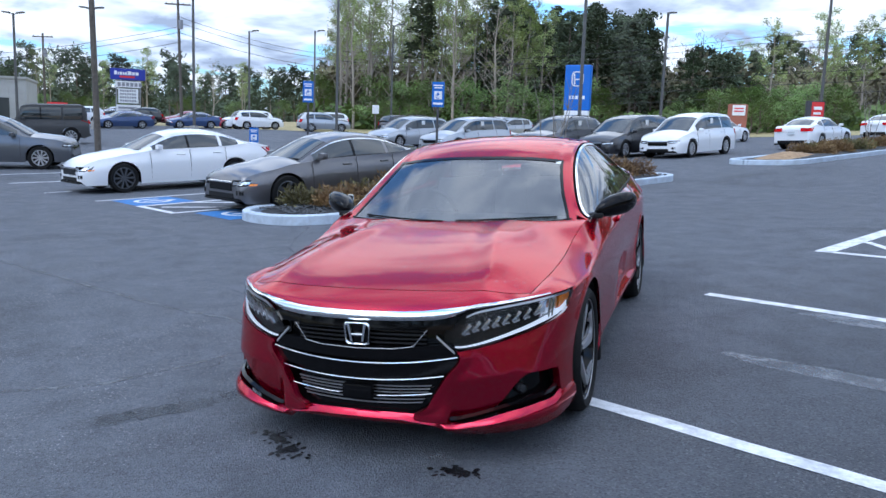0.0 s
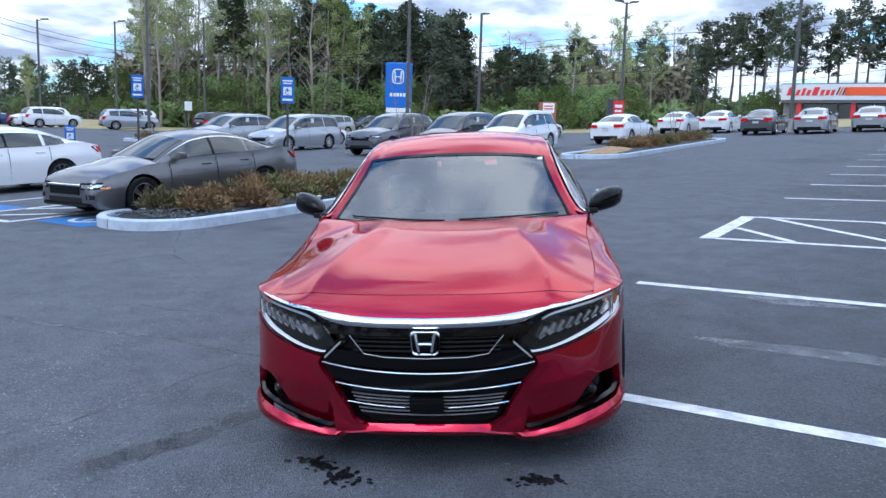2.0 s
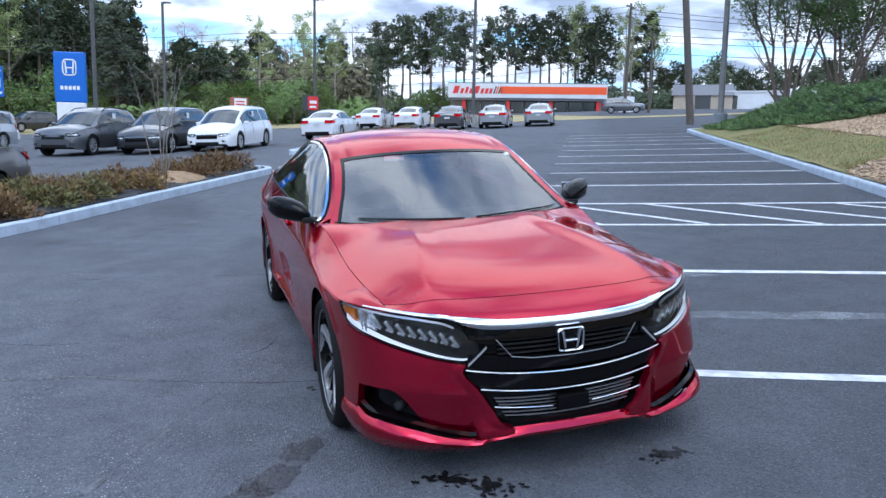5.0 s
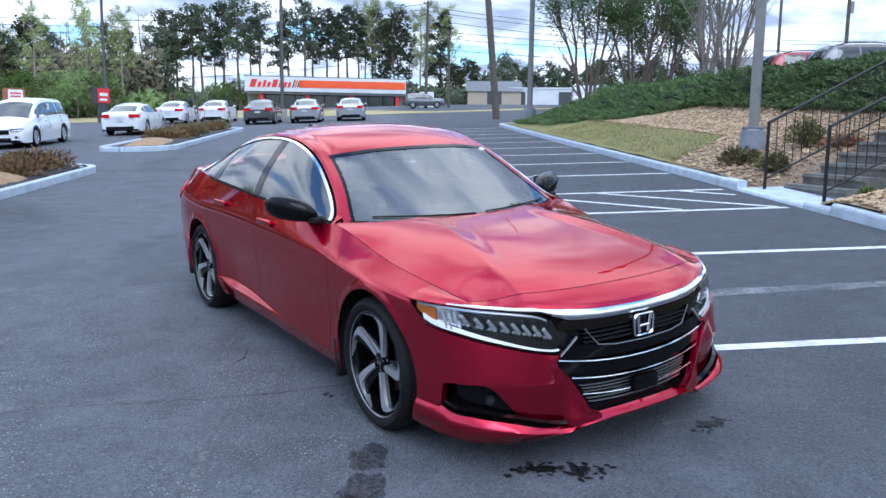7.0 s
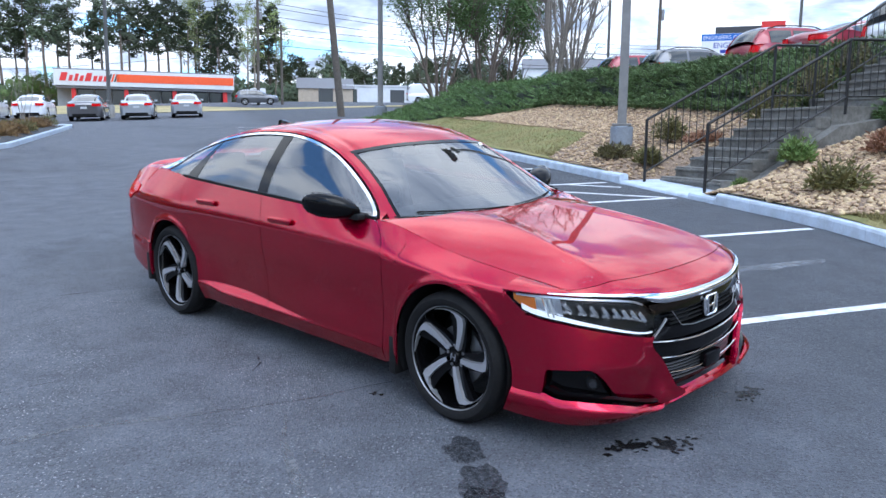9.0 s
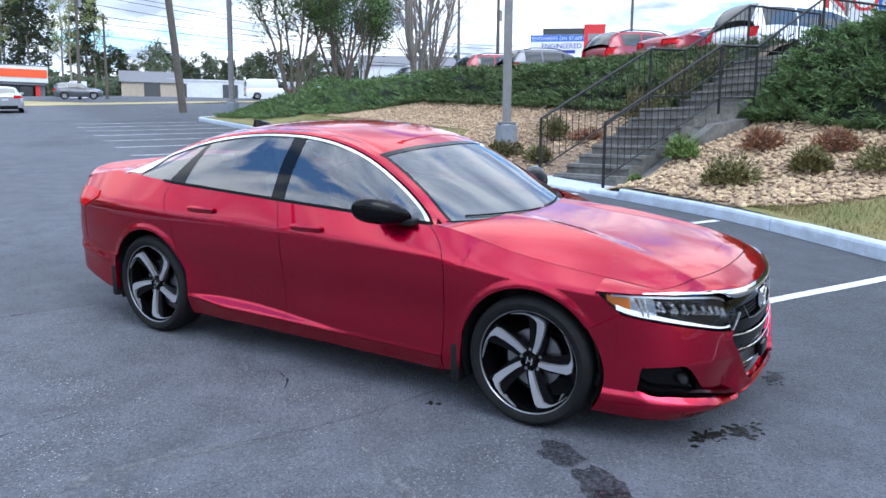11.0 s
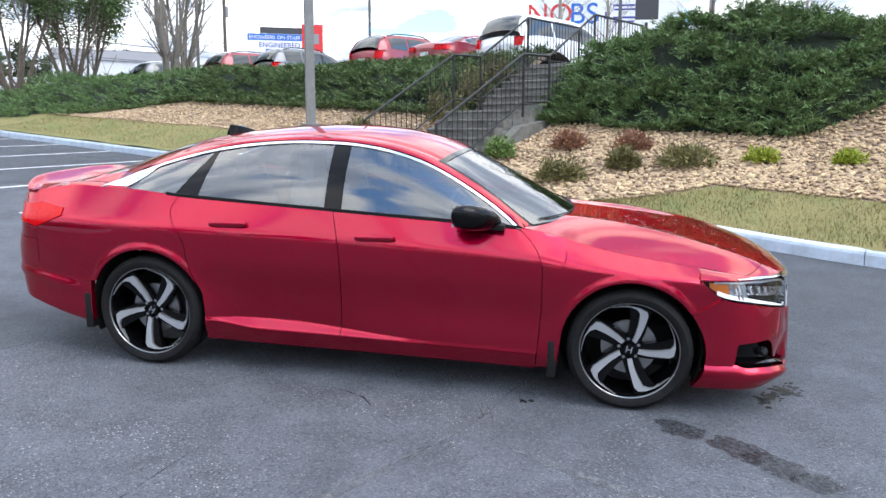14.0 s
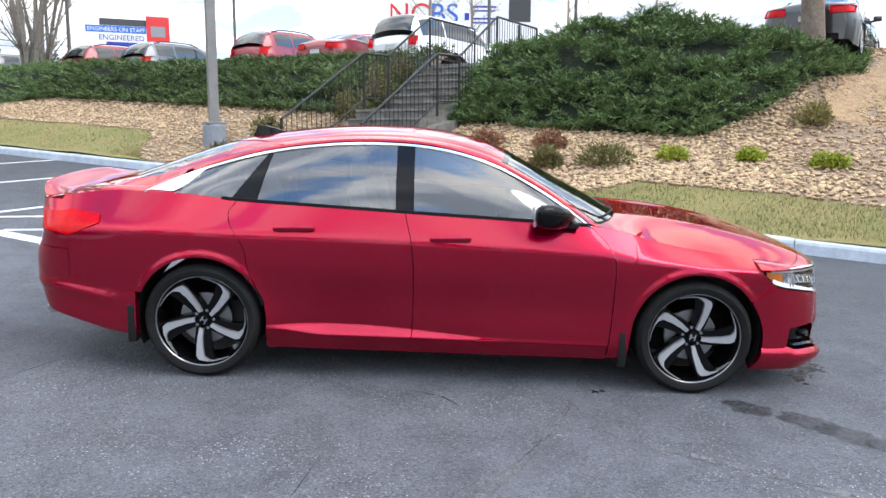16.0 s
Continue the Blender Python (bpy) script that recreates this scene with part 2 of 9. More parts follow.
CONCRETE = mat("concrete", (0.33, 0.32, 0.30), 0.85, vary=0.12, scale=25, dark=(0.16, 0.155, 0.14), patch=0.75, patch_scale=2.5, bump=0.35, bump_scale=80)
GRASS = mat("turf", (0.24, 0.205, 0.075), 0.9, vary=0.35, scale=40, dark=(0.15, 0.18, 0.05), patch=0.85, patch_scale=1.4, bump=0.9, bump_scale=150)
BLADE = mat("grass_blades", (0.23, 0.20, 0.07), 0.8, random=0.45)
DRY = mat("dry_field", (0.40, 0.32, 0.16), 0.9, vary=0.25, scale=3.0, dark=(0.22, 0.22, 0.09), patch=0.7, patch_scale=0.2, bump=0.6, bump_scale=40)
STONE_SAND = mat("stone_litter", (0.30, 0.215, 0.145), 0.95, vary=0.35, scale=30, dark=(0.10, 0.075, 0.055), patch=0.8, patch_scale=14, bump=1.0, bump_scale=45)
EARTH = mat("soil", (0.16, 0.12, 0.085), 0.95, vary=0.3, scale=20, bump=0.8, bump_scale=60)
PINESTRAW = mat("bark_mulch", (0.40, 0.27, 0.15), 0.95, vary=0.35, scale=35, dark=(0.20, 0.12, 0.07), patch=0.7, patch_scale=6.0, bump=1.0, bump_scale=90)
ROCK = mat("river_rock", (0.49, 0.36, 0.215), 0.8, vary=0.22, scale=14, random=0.52, bump=0.3, bump_scale=60)
GRAVEL = mat("dark_gravel", (0.085, 0.088, 0.095), 0.75, random=0.6)
GRAVEL_BED = mat("gravel_bed", (0.045, 0.047, 0.05), 0.9, vary=0.5, scale=60, bump=1.0, bump_scale=90)
JUNIPER = mat("juniper_leaves", (0.132, 0.208, 0.076), 0.65, vary=0.5, scale=5.0, random=0.75, spec=0.3)
SHRUB_RED = mat("barberry_leaves", (0.175, 0.104, 0.038), 0.7, vary=0.3, scale=4.0, random=0.5)
SHRUB_OLIVE = mat("olive_leaves", (0.115, 0.102, 0.032), 0.7, random=0.5)
SHRUB_LIME = mat("lime_leaves", (0.25, 0.29, 0.022), 0.65, random=0.35)
SHRUB_RUST = mat("rust_leaves", (0.22, 0.105, 0.06), 0.75, random=0.4)
PINE_LEAF = mat("pine_needles", (0.060, 0.078, 0.038), 0.75, vary=0.3, scale=0.5, random=0.5)
SPRING_LEAF = mat("spring_leaves", (0.26, 0.31, 0.10), 0.7, vary=0.3, scale=0.4, random=0.45)
BUSH_LEAF = mat("bush_leaves", (0.125, 0.185, 0.045), 0.7, vary=0.3, scale=0.4, random=0.45)
GREEN_LEAF = mat("crown_leaves", (0.105, 0.175, 0.05), 0.7, vary=0.3, scale=0.6, random=0.45)
FAR_LEAF = mat("far_leaves", (0.065, 0.085, 0.045), 0.85, vary=0.3, scale=0.2, random=0.4)
TWIG = mat("bare_twigs", (0.30, 0.255, 0.21), 0.9, random=0.25)
BARK = mat("tree_bark", (0.16, 0.125, 0.10), 0.9, vary=0.3, scale=12, bump=0.8, bump_scale=30)
PALE_BARK = mat("pale_bark", (0.20, 0.175, 0.15), 0.85, vary=0.25, scale=10, bump=0.5, bump_scale=30)
POLE_DARK = mat("dark_pole", (0.10, 0.098, 0.095), 0.55, metal=0.2, vary=0.15, scale=6, rough_vary=0.1)
POLE_GREY = mat("grey_pole", (0.21, 0.205, 0.20), 0.55, metal=0.2, vary=0.12, scale=6, patch=0.3, patch_scale=2)
WOOD_POLE = mat("timber_pole", (0.105, 0.09, 0.075), 0.9, vary=0.3, scale=10, bump=0.6, bump_scale=25)
WIRE = mat("cable", (0.03, 0.03, 0.032), 0.7)
RAIL = mat("black_rail", (0.018, 0.017, 0.017), 0.5, metal=0.3, vary=0.3, scale=30)
LAMP_LENS = mat("lamp_lens", (0.7, 0.7, 0.68), 0.4)
SIGN_BLUE = mat("sign_blue", (0.012, 0.13, 0.52), 0.45, vary=0.05, scale=5)
SIGN_NAVY = mat("sign_navy", (0.02, 0.035, 0.32), 0.45, vary=0.06, scale=5)
SIGN_WHITE = mat("sign_white", (0.80, 0.80, 0.80), 0.5, vary=0.04, scale=6, patch=0.15, patch_scale=2)
SIGN_RED = mat("sign_red", (0.62, 0.03, 0.03), 0.45, vary=0.06, scale=5)
SIGN_ORANGE = mat("sign_orange", (0.82, 0.10, 0.02), 0.45, vary=0.06, scale=3)
SIGN_GREY = mat("sign_grey", (0.25, 0.25, 0.27), 0.6, vary=0.1, scale=5)
SIGN_DARK = mat("sign_dark", (0.05, 0.05, 0.055), 0.6)
BRICK_RED = mat("red_masonry", (0.33, 0.12, 0.08), 0.85, vary=0.2, scale=14, bump=0.4, bump_scale=30)
WALL_GREY = mat("grey_cladding", (0.34, 0.35, 0.36), 0.7, vary=0.06, scale=2, patch=0.3, patch_scale=0.3)
WALL_WHITE = mat("white_cladding", (0.68, 0.69, 0.70), 0.65, vary=0.05, scale=2, patch=0.25, patch_scale=0.4)
WALL_TAN = mat("tan_cladding", (0.42, 0.35, 0.27), 0.8, vary=0.1, scale=2)
ROOF_GREY = mat("grey_roofing", (0.17, 0.17, 0.18), 0.8, vary=0.1, scale=4)
SHOP_GLASS = mat("shop_glass", (0.03, 0.035, 0.04), 0.08, spec=0.8)
CHROME = mat("chrome", (0.82, 0.83, 0.85), 0.08, metal=1.0)
SATIN = mat("satin_alloy", (0.62, 0.62, 0.64), 0.28, metal=0.75, vary=0.05, scale=200)
STEEL = mat("brake_steel", (0.30, 0.30, 0.31), 0.4, metal=0.9)
GLOSS_BLACK = mat("gloss_black", (0.003, 0.003, 0.0035), 0.06, spec=0.2, vary=0.2, scale=40)
MATT_BLACK = mat("black_plastic", (0.009, 0.009, 0.0095), 0.6, spec=0.22, vary=0.2, scale=80)
RUBBER = mat("tyre_rubber", (0.009, 0.009, 0.0095), 0.75, spec=0.18, vary=0.3, scale=50, patch=0.3, dark=(0.028, 0.027, 0.026), patch_scale=6.0)
CABIN = mat("dark_trim", (0.03, 0.03, 0.032), 0.8, vary=0.2, scale=30)
CLOTH = mat("seat_cloth", (0.15, 0.15, 0.155), 0.9, vary=0.15, scale=40, bump=0.3, bump_scale=150)
RED_LENS = mat("red_lens", (0.55, 0.0010, 0.005), 0.10, spec=0.1, coat=0.2, vary=0.15, scale=60)
AMBER_LENS = mat("amber_lens", (0.85, 0.24, 0.02), 0.15, coat=1.0)
LAMP_SILVER = mat("reflector", (0.75, 0.77, 0.80), 0.15, metal=0.9)
# emission added so the unlit guide shows as bright as in daylight
GUIDE_GLOW = mat("light_guide", (0.90, 0.93, 0.97), 0.25, coat=1.0, emit=0.6)
WINDSCREEN = glass("windscreen_glass", (0.66, 0.76, 0.75), ior=2.3)
SIDE_GLASS = glass("side_glass", (0.50, 0.60, 0.64), ior=2.25)
LENS = glass("lamp_cover", (0.93, 0.94, 0.95), 0.9, 1.35)
DARK_GLASS = mat("dark_car_glass", (0.022, 0.028, 0.030), 0.03, spec=0.95)
PAPER = mat("window_sheet", (0.75, 0.75, 0.73), 0.8)
HERO_RED = mat("metallic_red_paint", (0.40, 0.0003, 0.038), 0.27, metal=0.90, coat=1.0, spec=0.03, vary=0.10, scale=900.0, coat_rough=0.004)
HERO_RED.node_tree.nodes["Principled BSDF"].inputs["Coat Tint"].default_value = (1.0, 0.5, 0.75, 1)
HERO_RED.node_tree.nodes["Principled BSDF"].inputs["Coat IOR"].default_value = 1.44
HERO_RED.node_tree.nodes["Principled BSDF"].inputs["Specular Tint"].default_value = (1.0, 0.03, 0.16, 1)


# ---- geometry helpers ----
def mesh_of(name, verts, faces, material=None, smooth=True):
    me = bpy.data.meshes.new(name)
    me.from_pydata([tuple(v) for v in verts], [], faces)
    me.validate()
    if material:
        for one in material if isinstance(material, (list, tuple)) else (material,):
            me.materials.append(one)
    if smooth:
        me.shade_smooth()
    me.update()
    return me


def piece(name, verts, faces, material, parent=None, label="", smooth=True):
    ob = new(name, mesh_of(name, verts, faces, material, smooth))
    if parent:
        ob.parent = parent
    return tagged(ob, label)


def part(name, bm, material, parent=None, label="", smooth=True):
    me = bpy.data.meshes.new(name)
    bmesh.ops.recalc_face_normals(bm, faces=bm.faces)
    bm.to_mesh(me)
    bm.free()
    me.materials.append(material)
    if smooth:
        me.shade_smooth()
        me.set_sharp_from_angle(angle=radians(38))
    ob = new(name, me)
    if parent:
        ob.parent = parent
    return tagged(ob, label)


def thing(name, m, label, category, group="", kind=""):
    ob = new(name)
    ob.empty_display_size = 0.2
    ob.matrix_basis = m
    return tagged(ob, label, category, group, kind)


def box(bm, x0, y0, z0, x1, y1, z1, m=None, bevel=0.0):
    x0, x1 = min(x0, x1), max(x0, x1)
    v = [bm.verts.new(p) for p in ((x0, y0, z0), (x1, y0, z0), (x1, y1, z0), (x0, y1, z0), (x0, y0, z1), (x1, y0, z1), (x1, y1, z1), (x0, y1, z1))]
    f = [bm.faces.new([v[i] for i in q]) for q in ((0, 3, 2, 1), (4, 5, 6, 7), (0, 1, 5, 4), (1, 2, 6, 5), (2, 3, 7, 6), (3, 0, 4, 7))]
    if bevel:
        edges = list({e for q in f for e in q.edges})
        made = bmesh.ops.bevel(bm, geom=edges, offset=bevel, segments=2, affect="EDGES", profile=0.6)
        v = list({w for q in made["faces"] for w in q.verts} | {w for w in v if w.is_valid})
    if m:
        bmesh.ops.transform(bm, matrix=m, verts=v)
    return bm


def tube(bm, a, b, r0, r1=None, n=10, caps=True):
    a, b = Vector(a), Vector(b)
    r1 = r0 if r1 is None else r1
    q = (b - a).to_track_quat("Z", "Y")
    rings = []
    for p, r in ((a, r0), (b, r1)):
        rings.append([bm.verts.new(p + q @ Vector((r * math.cos(2 * math.pi * k / n), r * math.sin(2 * math.pi * k / n), 0))) for k in range(n)])
    for k in range(n):
        bm.faces.new((rings[0][k], rings[0][(k + 1) % n], rings[1][(k + 1) % n], rings[1][k]))
    if caps:
        bm.faces.new(rings[0][::-1])
        bm.faces.new(rings[1])
    return bm


def pipe(bm, pts, r, n=5):
    """One unbroken tube along points."""
    rings = []
    for k, p in enumerate(pts):
        d = (Vector(pts[min(k + 1, len(pts) - 1)]) - Vector(pts[max(k - 1, 0)])).normalized()
        q = d.to_track_quat("Z", "Y")
        rings.append([bm.verts.new(Vector(p) + q @ Vector((r * math.cos(2 * math.pi * j / n), r * math.sin(2 * math.pi * j / n), 0))) for j in range(n)])
    for a, b in zip(rings, rings[1:]):
        for j in range(n):
            bm.faces.new((a[j], a[(j + 1) % n], b[(j + 1) % n], b[j]))
    return bm


def lathe(bm, profile, n=32, axis="X", m=None):
    """profile: (radius, offset along the axis) pairs."""
    rings = []
    for r, o in profile:
        ring = []
        for k in range(n):
            c, s = math.cos(2 * math.pi * k / n) * r, math.sin(2 * math.pi * k / n) * r
            p = Vector((o, c, s)) if axis == "X" else Vector((c, s, o))
            ring.append(bm.verts.new(m @ p if m else p))
        rings.append(ring)
    for a, b in zip(rings, rings[1:]):
        for k in range(n):
            bm.faces.new((a[k], a[(k + 1) % n], b[(k + 1) % n], b[k]))
    return bm


def curve(*pairs):
    """A smooth function through (x, y) pairs, with straight ends."""
    xs, ys = np.array([p[0] for p in pairs], float), np.array([p[1] for p in pairs], float)
    d = np.diff(ys) / np.diff(xs)
    m = np.concatenate(([d[0]], (d[1:] + d[:-1]) / 2, [d[-1]]))
    for k in range(1, len(xs) - 1):
        if d[k - 1] * d[k] <= 0:
            m[k] = 0.0

    def f(x):
        if x <= xs[0]:
            return float(ys[0] + m[0] * (x - xs[0]))
        if x >= xs[-1]:
            return float(ys[-1] + m[-1] * (x - xs[-1]))
        k = int(np.searchsorted(xs, x)) - 1
        h = xs[k + 1] - xs[k]
        t = (x - xs[k]) / h
        return float((2 * t**3 - 3 * t**2 + 1) * ys[k] + (t**3 - 2 * t**2 + t) * h * m[k] + (3 * t**2 - 2 * t**3) * ys[k + 1] + (t**3 - t**2) * h * m[k + 1])

    return f


def lerp(a, b, t):
    return a + (b - a) * t


def ease(x, a, b):
    t = min(1.0, max(0.0, (x - a) / (b - a)))
    return t * t * (3 - 2 * t)


# ---- the lie of the land ----
def ground_z(x, y):
    """The lot falls to the west and climbs to the east and north."""
    far = 60.0
    xe = x if x > -5 else -5 + 0.53 * (max(x, -15) + 5)
    xe = xe if xe < far else far + 18 * (1 - math.exp(-(xe - far) / 30))
    xe = max(xe, -20)
    ye = y if y < 95 else 95 + 25 * (1 - math.exp(-(y - 95) / 40))
    ye = ye if ye > -60 else -60
    return C_RISE + A_SLOPE * xe + B_SLOPE * ye


def uv(u, v, h=0.0):
    """The place u metres along the stall row and v metres across it, h above the lot."""
    x, y = P0[0] + u * UX + v * VX, P0[1] + u * UY + v * VY
    return Vector((x, y, ground_z(x, y) + h))


def on_ground(x, y, heading=0.0, h=0.0, upright=False):
    """A pose on the ground; heading: degrees from +y, turning left."""
    z = ground_z(x, y) + h
    e = 0.4
    gx, gy = (ground_z(x + e, y) - ground_z(x - e, y)) / (2 * e), (ground_z(x, y + e) - ground_z(x, y - e)) / (2 * e)
    up = Vector((0, 0, 1)) if upright else Vector((-gx, -gy, 1)).normalized()
    fwd = Vector((-math.sin(radians(heading)), math.cos(radians(heading)), 0))
    right = fwd.cross(up).normalized()
    fwd = up.cross(right)
    m = Matrix((right, fwd, up)).transposed().to_4x4()
    return Matrix.Translation((x, y, z)) @ m


ROW = math.degrees(math.atan2(-UX, UY))   # heading of the stall row's u direction

# ---- ground, lot, lines, kerbs ----
def axis_steps(lo, hi, near, step, grow=1.25):
    out, s, d = [], near, step
    while s < hi:
        out.append(s)
        d = d * grow
        s += d
    out.append(hi)
    back, s, d = [], near, step
    while s > lo:
        d = d * grow
        s -= d
        back.append(max(s, lo))
    return sorted(back) + out


def sheet(name, xs, ys, zf, material, label, category="ground"):
    verts = [(x, y, zf(x, y)) for y in ys for x in xs]
    n = len(xs)
    faces = [(j * n + i, j * n + i + 1, (j + 1) * n + i + 1, (j + 1) * n + i) for j in range(len(ys) - 1) for i in range(n - 1)]
    ob = piece(name, verts, faces, material)
    return tagged(ob, label, category, kind="structure")


def steps(a, b, n):
    return [a + (b - a) * k / n for k in range(n + 1)]


sheet("ground", axis_steps(-900, 900, 0, 6, 1.16), axis_steps(-900, 900, 0, 6, 1.16), lambda x, y: ground_z(x, y) - (2.5 if -66 < x < 36 and -36 < y < 58 else 0.06), DRY, "wide dry grass and earth reaching to the horizon")
sheet("parking_lot", steps(-70, 40, 110), steps(-40, 62, 102), lambda x, y: ground_z(x, y), ASPHALT, "dark worn asphalt of a sloping car park with pale chips", "car park")


def strip_on(name, pts, width, material, label, category, h=0.004, jag=0.0, kind="structure", taper=False):
    """A band of paint or sealant along a line on the lot."""
    path = []
    for a, b in zip(pts, pts[1:]):
        a, b = Vector(a), Vector(b)
        n = max(1, int((b - a).length / 0.25))
        path += [a.lerp(b, k / n) for k in range(n)]
    path.append(Vector(pts[-1]))
    verts, faces = [], []
    for k, p in enumerate(path):
        d = (path[min(k + 1, len(path) - 1)] - path[max(k - 1, 0)]).normalized()
        s = Vector((-d.y, d.x))
        q = k / max(1, len(path) - 1)
        w = width / 2 * (min(1, 0.15 + 4 * min(q, 1 - q)) if taper else 1)
        for side in (-1, 1):
            j = noise.noise(Vector((p.x * 3.1, p.y * 3.1, side * 5.0))) * jag
            r = p + s * side * (w + j) + s * noise.noise(Vector((p.x * 1.3, p.y * 1.3, 9.0))) * jag * 1.5
            verts.append((r.x, r.y, ground_z(r.x, r.y) + h))
    for k in range(len(path) - 1):
        faces.append((2 * k, 2 * k + 1, 2 * k + 3, 2 * k + 2))
    ob = piece(name, verts, faces, material, smooth=False)
    return tagged(ob, label, category, kind=kind)


def uv2(u, v):
    p = uv(u, v)
    return (p.x, p.y)


def kerb_v(u):
    """Where the kerb of the bank runs."""
    return 5.2 - 0.75 * ease(-u, -0.5, 4.0)


STALL = 2.74
for k in range(-2, 12):
    if k in (1, 2):
        continue
    du = {0: -0.06, -1: -0.17, -2: -0.25}.get(k, 0.0) if k < 3 else 7.48 + 2.63 * (k - 3) - k * STALL
    v1 = kerb_v(k * STALL) - (0.12 if k < 3 else 0.02)
    tagged(strip_on("parking_line", [uv2(k * STALL + du, -0.12 if k > 2 else 0.0), uv2(k * STALL + du, v1)], 0.11, WHITE_LINE, "white painted stall line, worn, on dark asphalt", "parking line", jag=0.006), group="stall lines by the bank")
U1, U2 = 2.73, 4.83
hatch = thing("hatched_bay", Matrix(), "white hatched no-parking bay painted on asphalt", "road marking", kind="structure")
for pts in ([(U1, -0.12), (U1, 5.05)], [(U2, -0.12), (U2, 5.05)], [(U1 - 0.05, -0.12), (U2 + 0.05, -0.12)]):
    strip_on("stripe", [uv2(*p) for p in pts], 0.11 if pts[0][0] != U1 - 0.05 else 0.2, WHITE_LINE, "", "", jag=0.006).parent = hatch
for k in range(5):
    v = 0.20 + (k - 1) * 1.37
    u_a, v_a = (3.68, 0.0) if k == 0 else (U2 - 0.07, v)
    u_b, v_b = U1 + 0.07, v + 2.0
    if v_b > 4.95:
        u_b, v_b = lerp(u_a, u_b, (4.95 - v_a) / (v_b - v_a)), 4.95
    strip_on("stripe", [uv2(u_a, v_a), uv2(u_b, v_b)], 0.10, WHITE_LINE, "", "", h=0.0046, jag=0.006).parent = hatch

# stall lines, hatching and blue boxes of the row across the aisle
for v, u0, u1 in ((-10.05, 3.2, 6.0), (-13.35, -0.75, 4.7), (-16.1, -0.95, 4.4), (-18.9, -1.0, 4.3), (-21.6, -0.9, 4.3), (-24.4, -0.8, 4.3)):
    tagged(strip_on("parking_line", [uv2(u0, v), uv2(u1, v)], 0.11, WHITE_LINE, "white painted stall line beside parked cars", "parking line", jag=0.006), group="stall lines across the aisle")
for u, v0, v1 in ((-3.6, -20.5, -15.4), (-2.5, -23.5, -18.0), (-1.8, -26.5, -20.0)):
    tagged(strip_on("parking_line", [uv2(u, v0), uv2(u - 0.2, v1)], 0.11, FADED_LINE, "faded grey stall line, nearly worn off", "parking line", jag=0.01), group="faded lines")
aisle = thing("access_aisle", Matrix(), "white hatched access aisle painted between accessible stalls", "road marking", kind="structure")
for a, b in (((-0.45, -11.75), (2.4, -11.75)), ((-0.45, -10.2), (2.4, -10.2)), ((-0.45, -11.8), (-0.45, -10.15)), ((-0.2, -11.3), (0.9, -10.2)), ((0.6, -11.75), (2.0, -10.3))):
    strip_on("stripe", [uv2(*a), uv2(*b)], 0.13, WHITE_LINE, "", "", h=0.005, jag=0.006).parent = aisle


def blue_box(u, v):
    """A blue painted square with a round white mark."""
    t = thing("accessible_mark", Matrix(), "blue painted square with a white round mark on asphalt", "road marking", group="accessible stalls", kind="structure")
    q = strip_on("square", [uv2(u - 0.62, v), uv2(u + 0.62, v)], 1.35, BLUE_LINE, "", "", h=0.004, jag=0.01)
    q.parent = t
    pts = [uv2(u + 0.34 * math.cos(a), v + 0.34 * math.sin(a)) for a in np.linspace(0.4, 5.4, 16)]
    strip_on("ring", pts, 0.10, WHITE_LINE, "", "", h=0.008).parent = t
    strip_on("bar", [uv2(u - 0.2, v), uv2(u + 0.45, v + 0.05)], 0.12, WHITE_LINE, "", "", h=0.0085).parent = t


blue_box(0.45, -9.3)
blue_box(0.15, -12.55)

# seams, cracks and stains of the asphalt
for pts, w in ((((-9.5, 7.5), (-7.0, 6.6), (-4.91, 5.82), (-4.31, 5.60), (-3.70, 5.38), (-3.03, 5.04), (-2.60, 4.83), (-2.2, 4.72)), 0.075), (((-5.6, 2.75), (-4.6, 3.25), (-3.77, 3.61), (-3.50, 3.76), (-3.24, 4.12), (-3.07, 4.50), (-2.90, 4.78)), 0.06),
               (((-5.95, 10.75), (-5.5, 9.6), (-5.23, 8.96), (-4.8, 8.39)), 0.035), (((-5.3, 9.0), (-5.79, 8.3), (-6.4, 7.6)), 0.03), (((-3.15, 4.45), (-3.06, 4.28), (-3.20, 4.11)), 0.03)):
    tagged(strip_on("asphalt_seam", pts, w, SEAM, "pale grey repaired seam in dark asphalt", "pavement seam", h=0.0025, jag=0.035, taper=True), group="seams")
for pts in (((-3.3, 5.19), (-2.9, 4.95), (-2.65, 4.84), (-2.43, 4.91)), ((-3.1, 5.10), (-2.79, 4.75), (-2.42, 4.87)), ((-2.45, 5.75), (-2.55, 5.53), (-2.66, 5.45)), ((-6.2, 8.87), (-4.6, 8.62), (-3.18, 8.30), (-2.2, 7.87)), ((-4.6, 6.5), (-4.0, 6.2), (-3.3, 6.1))):
    tagged(strip_on("asphalt_crack", pts, 0.008, CRACK, "thin dark crack in the asphalt", "crack", h=0.0032, jag=0.02, taper=True), group="cracks")


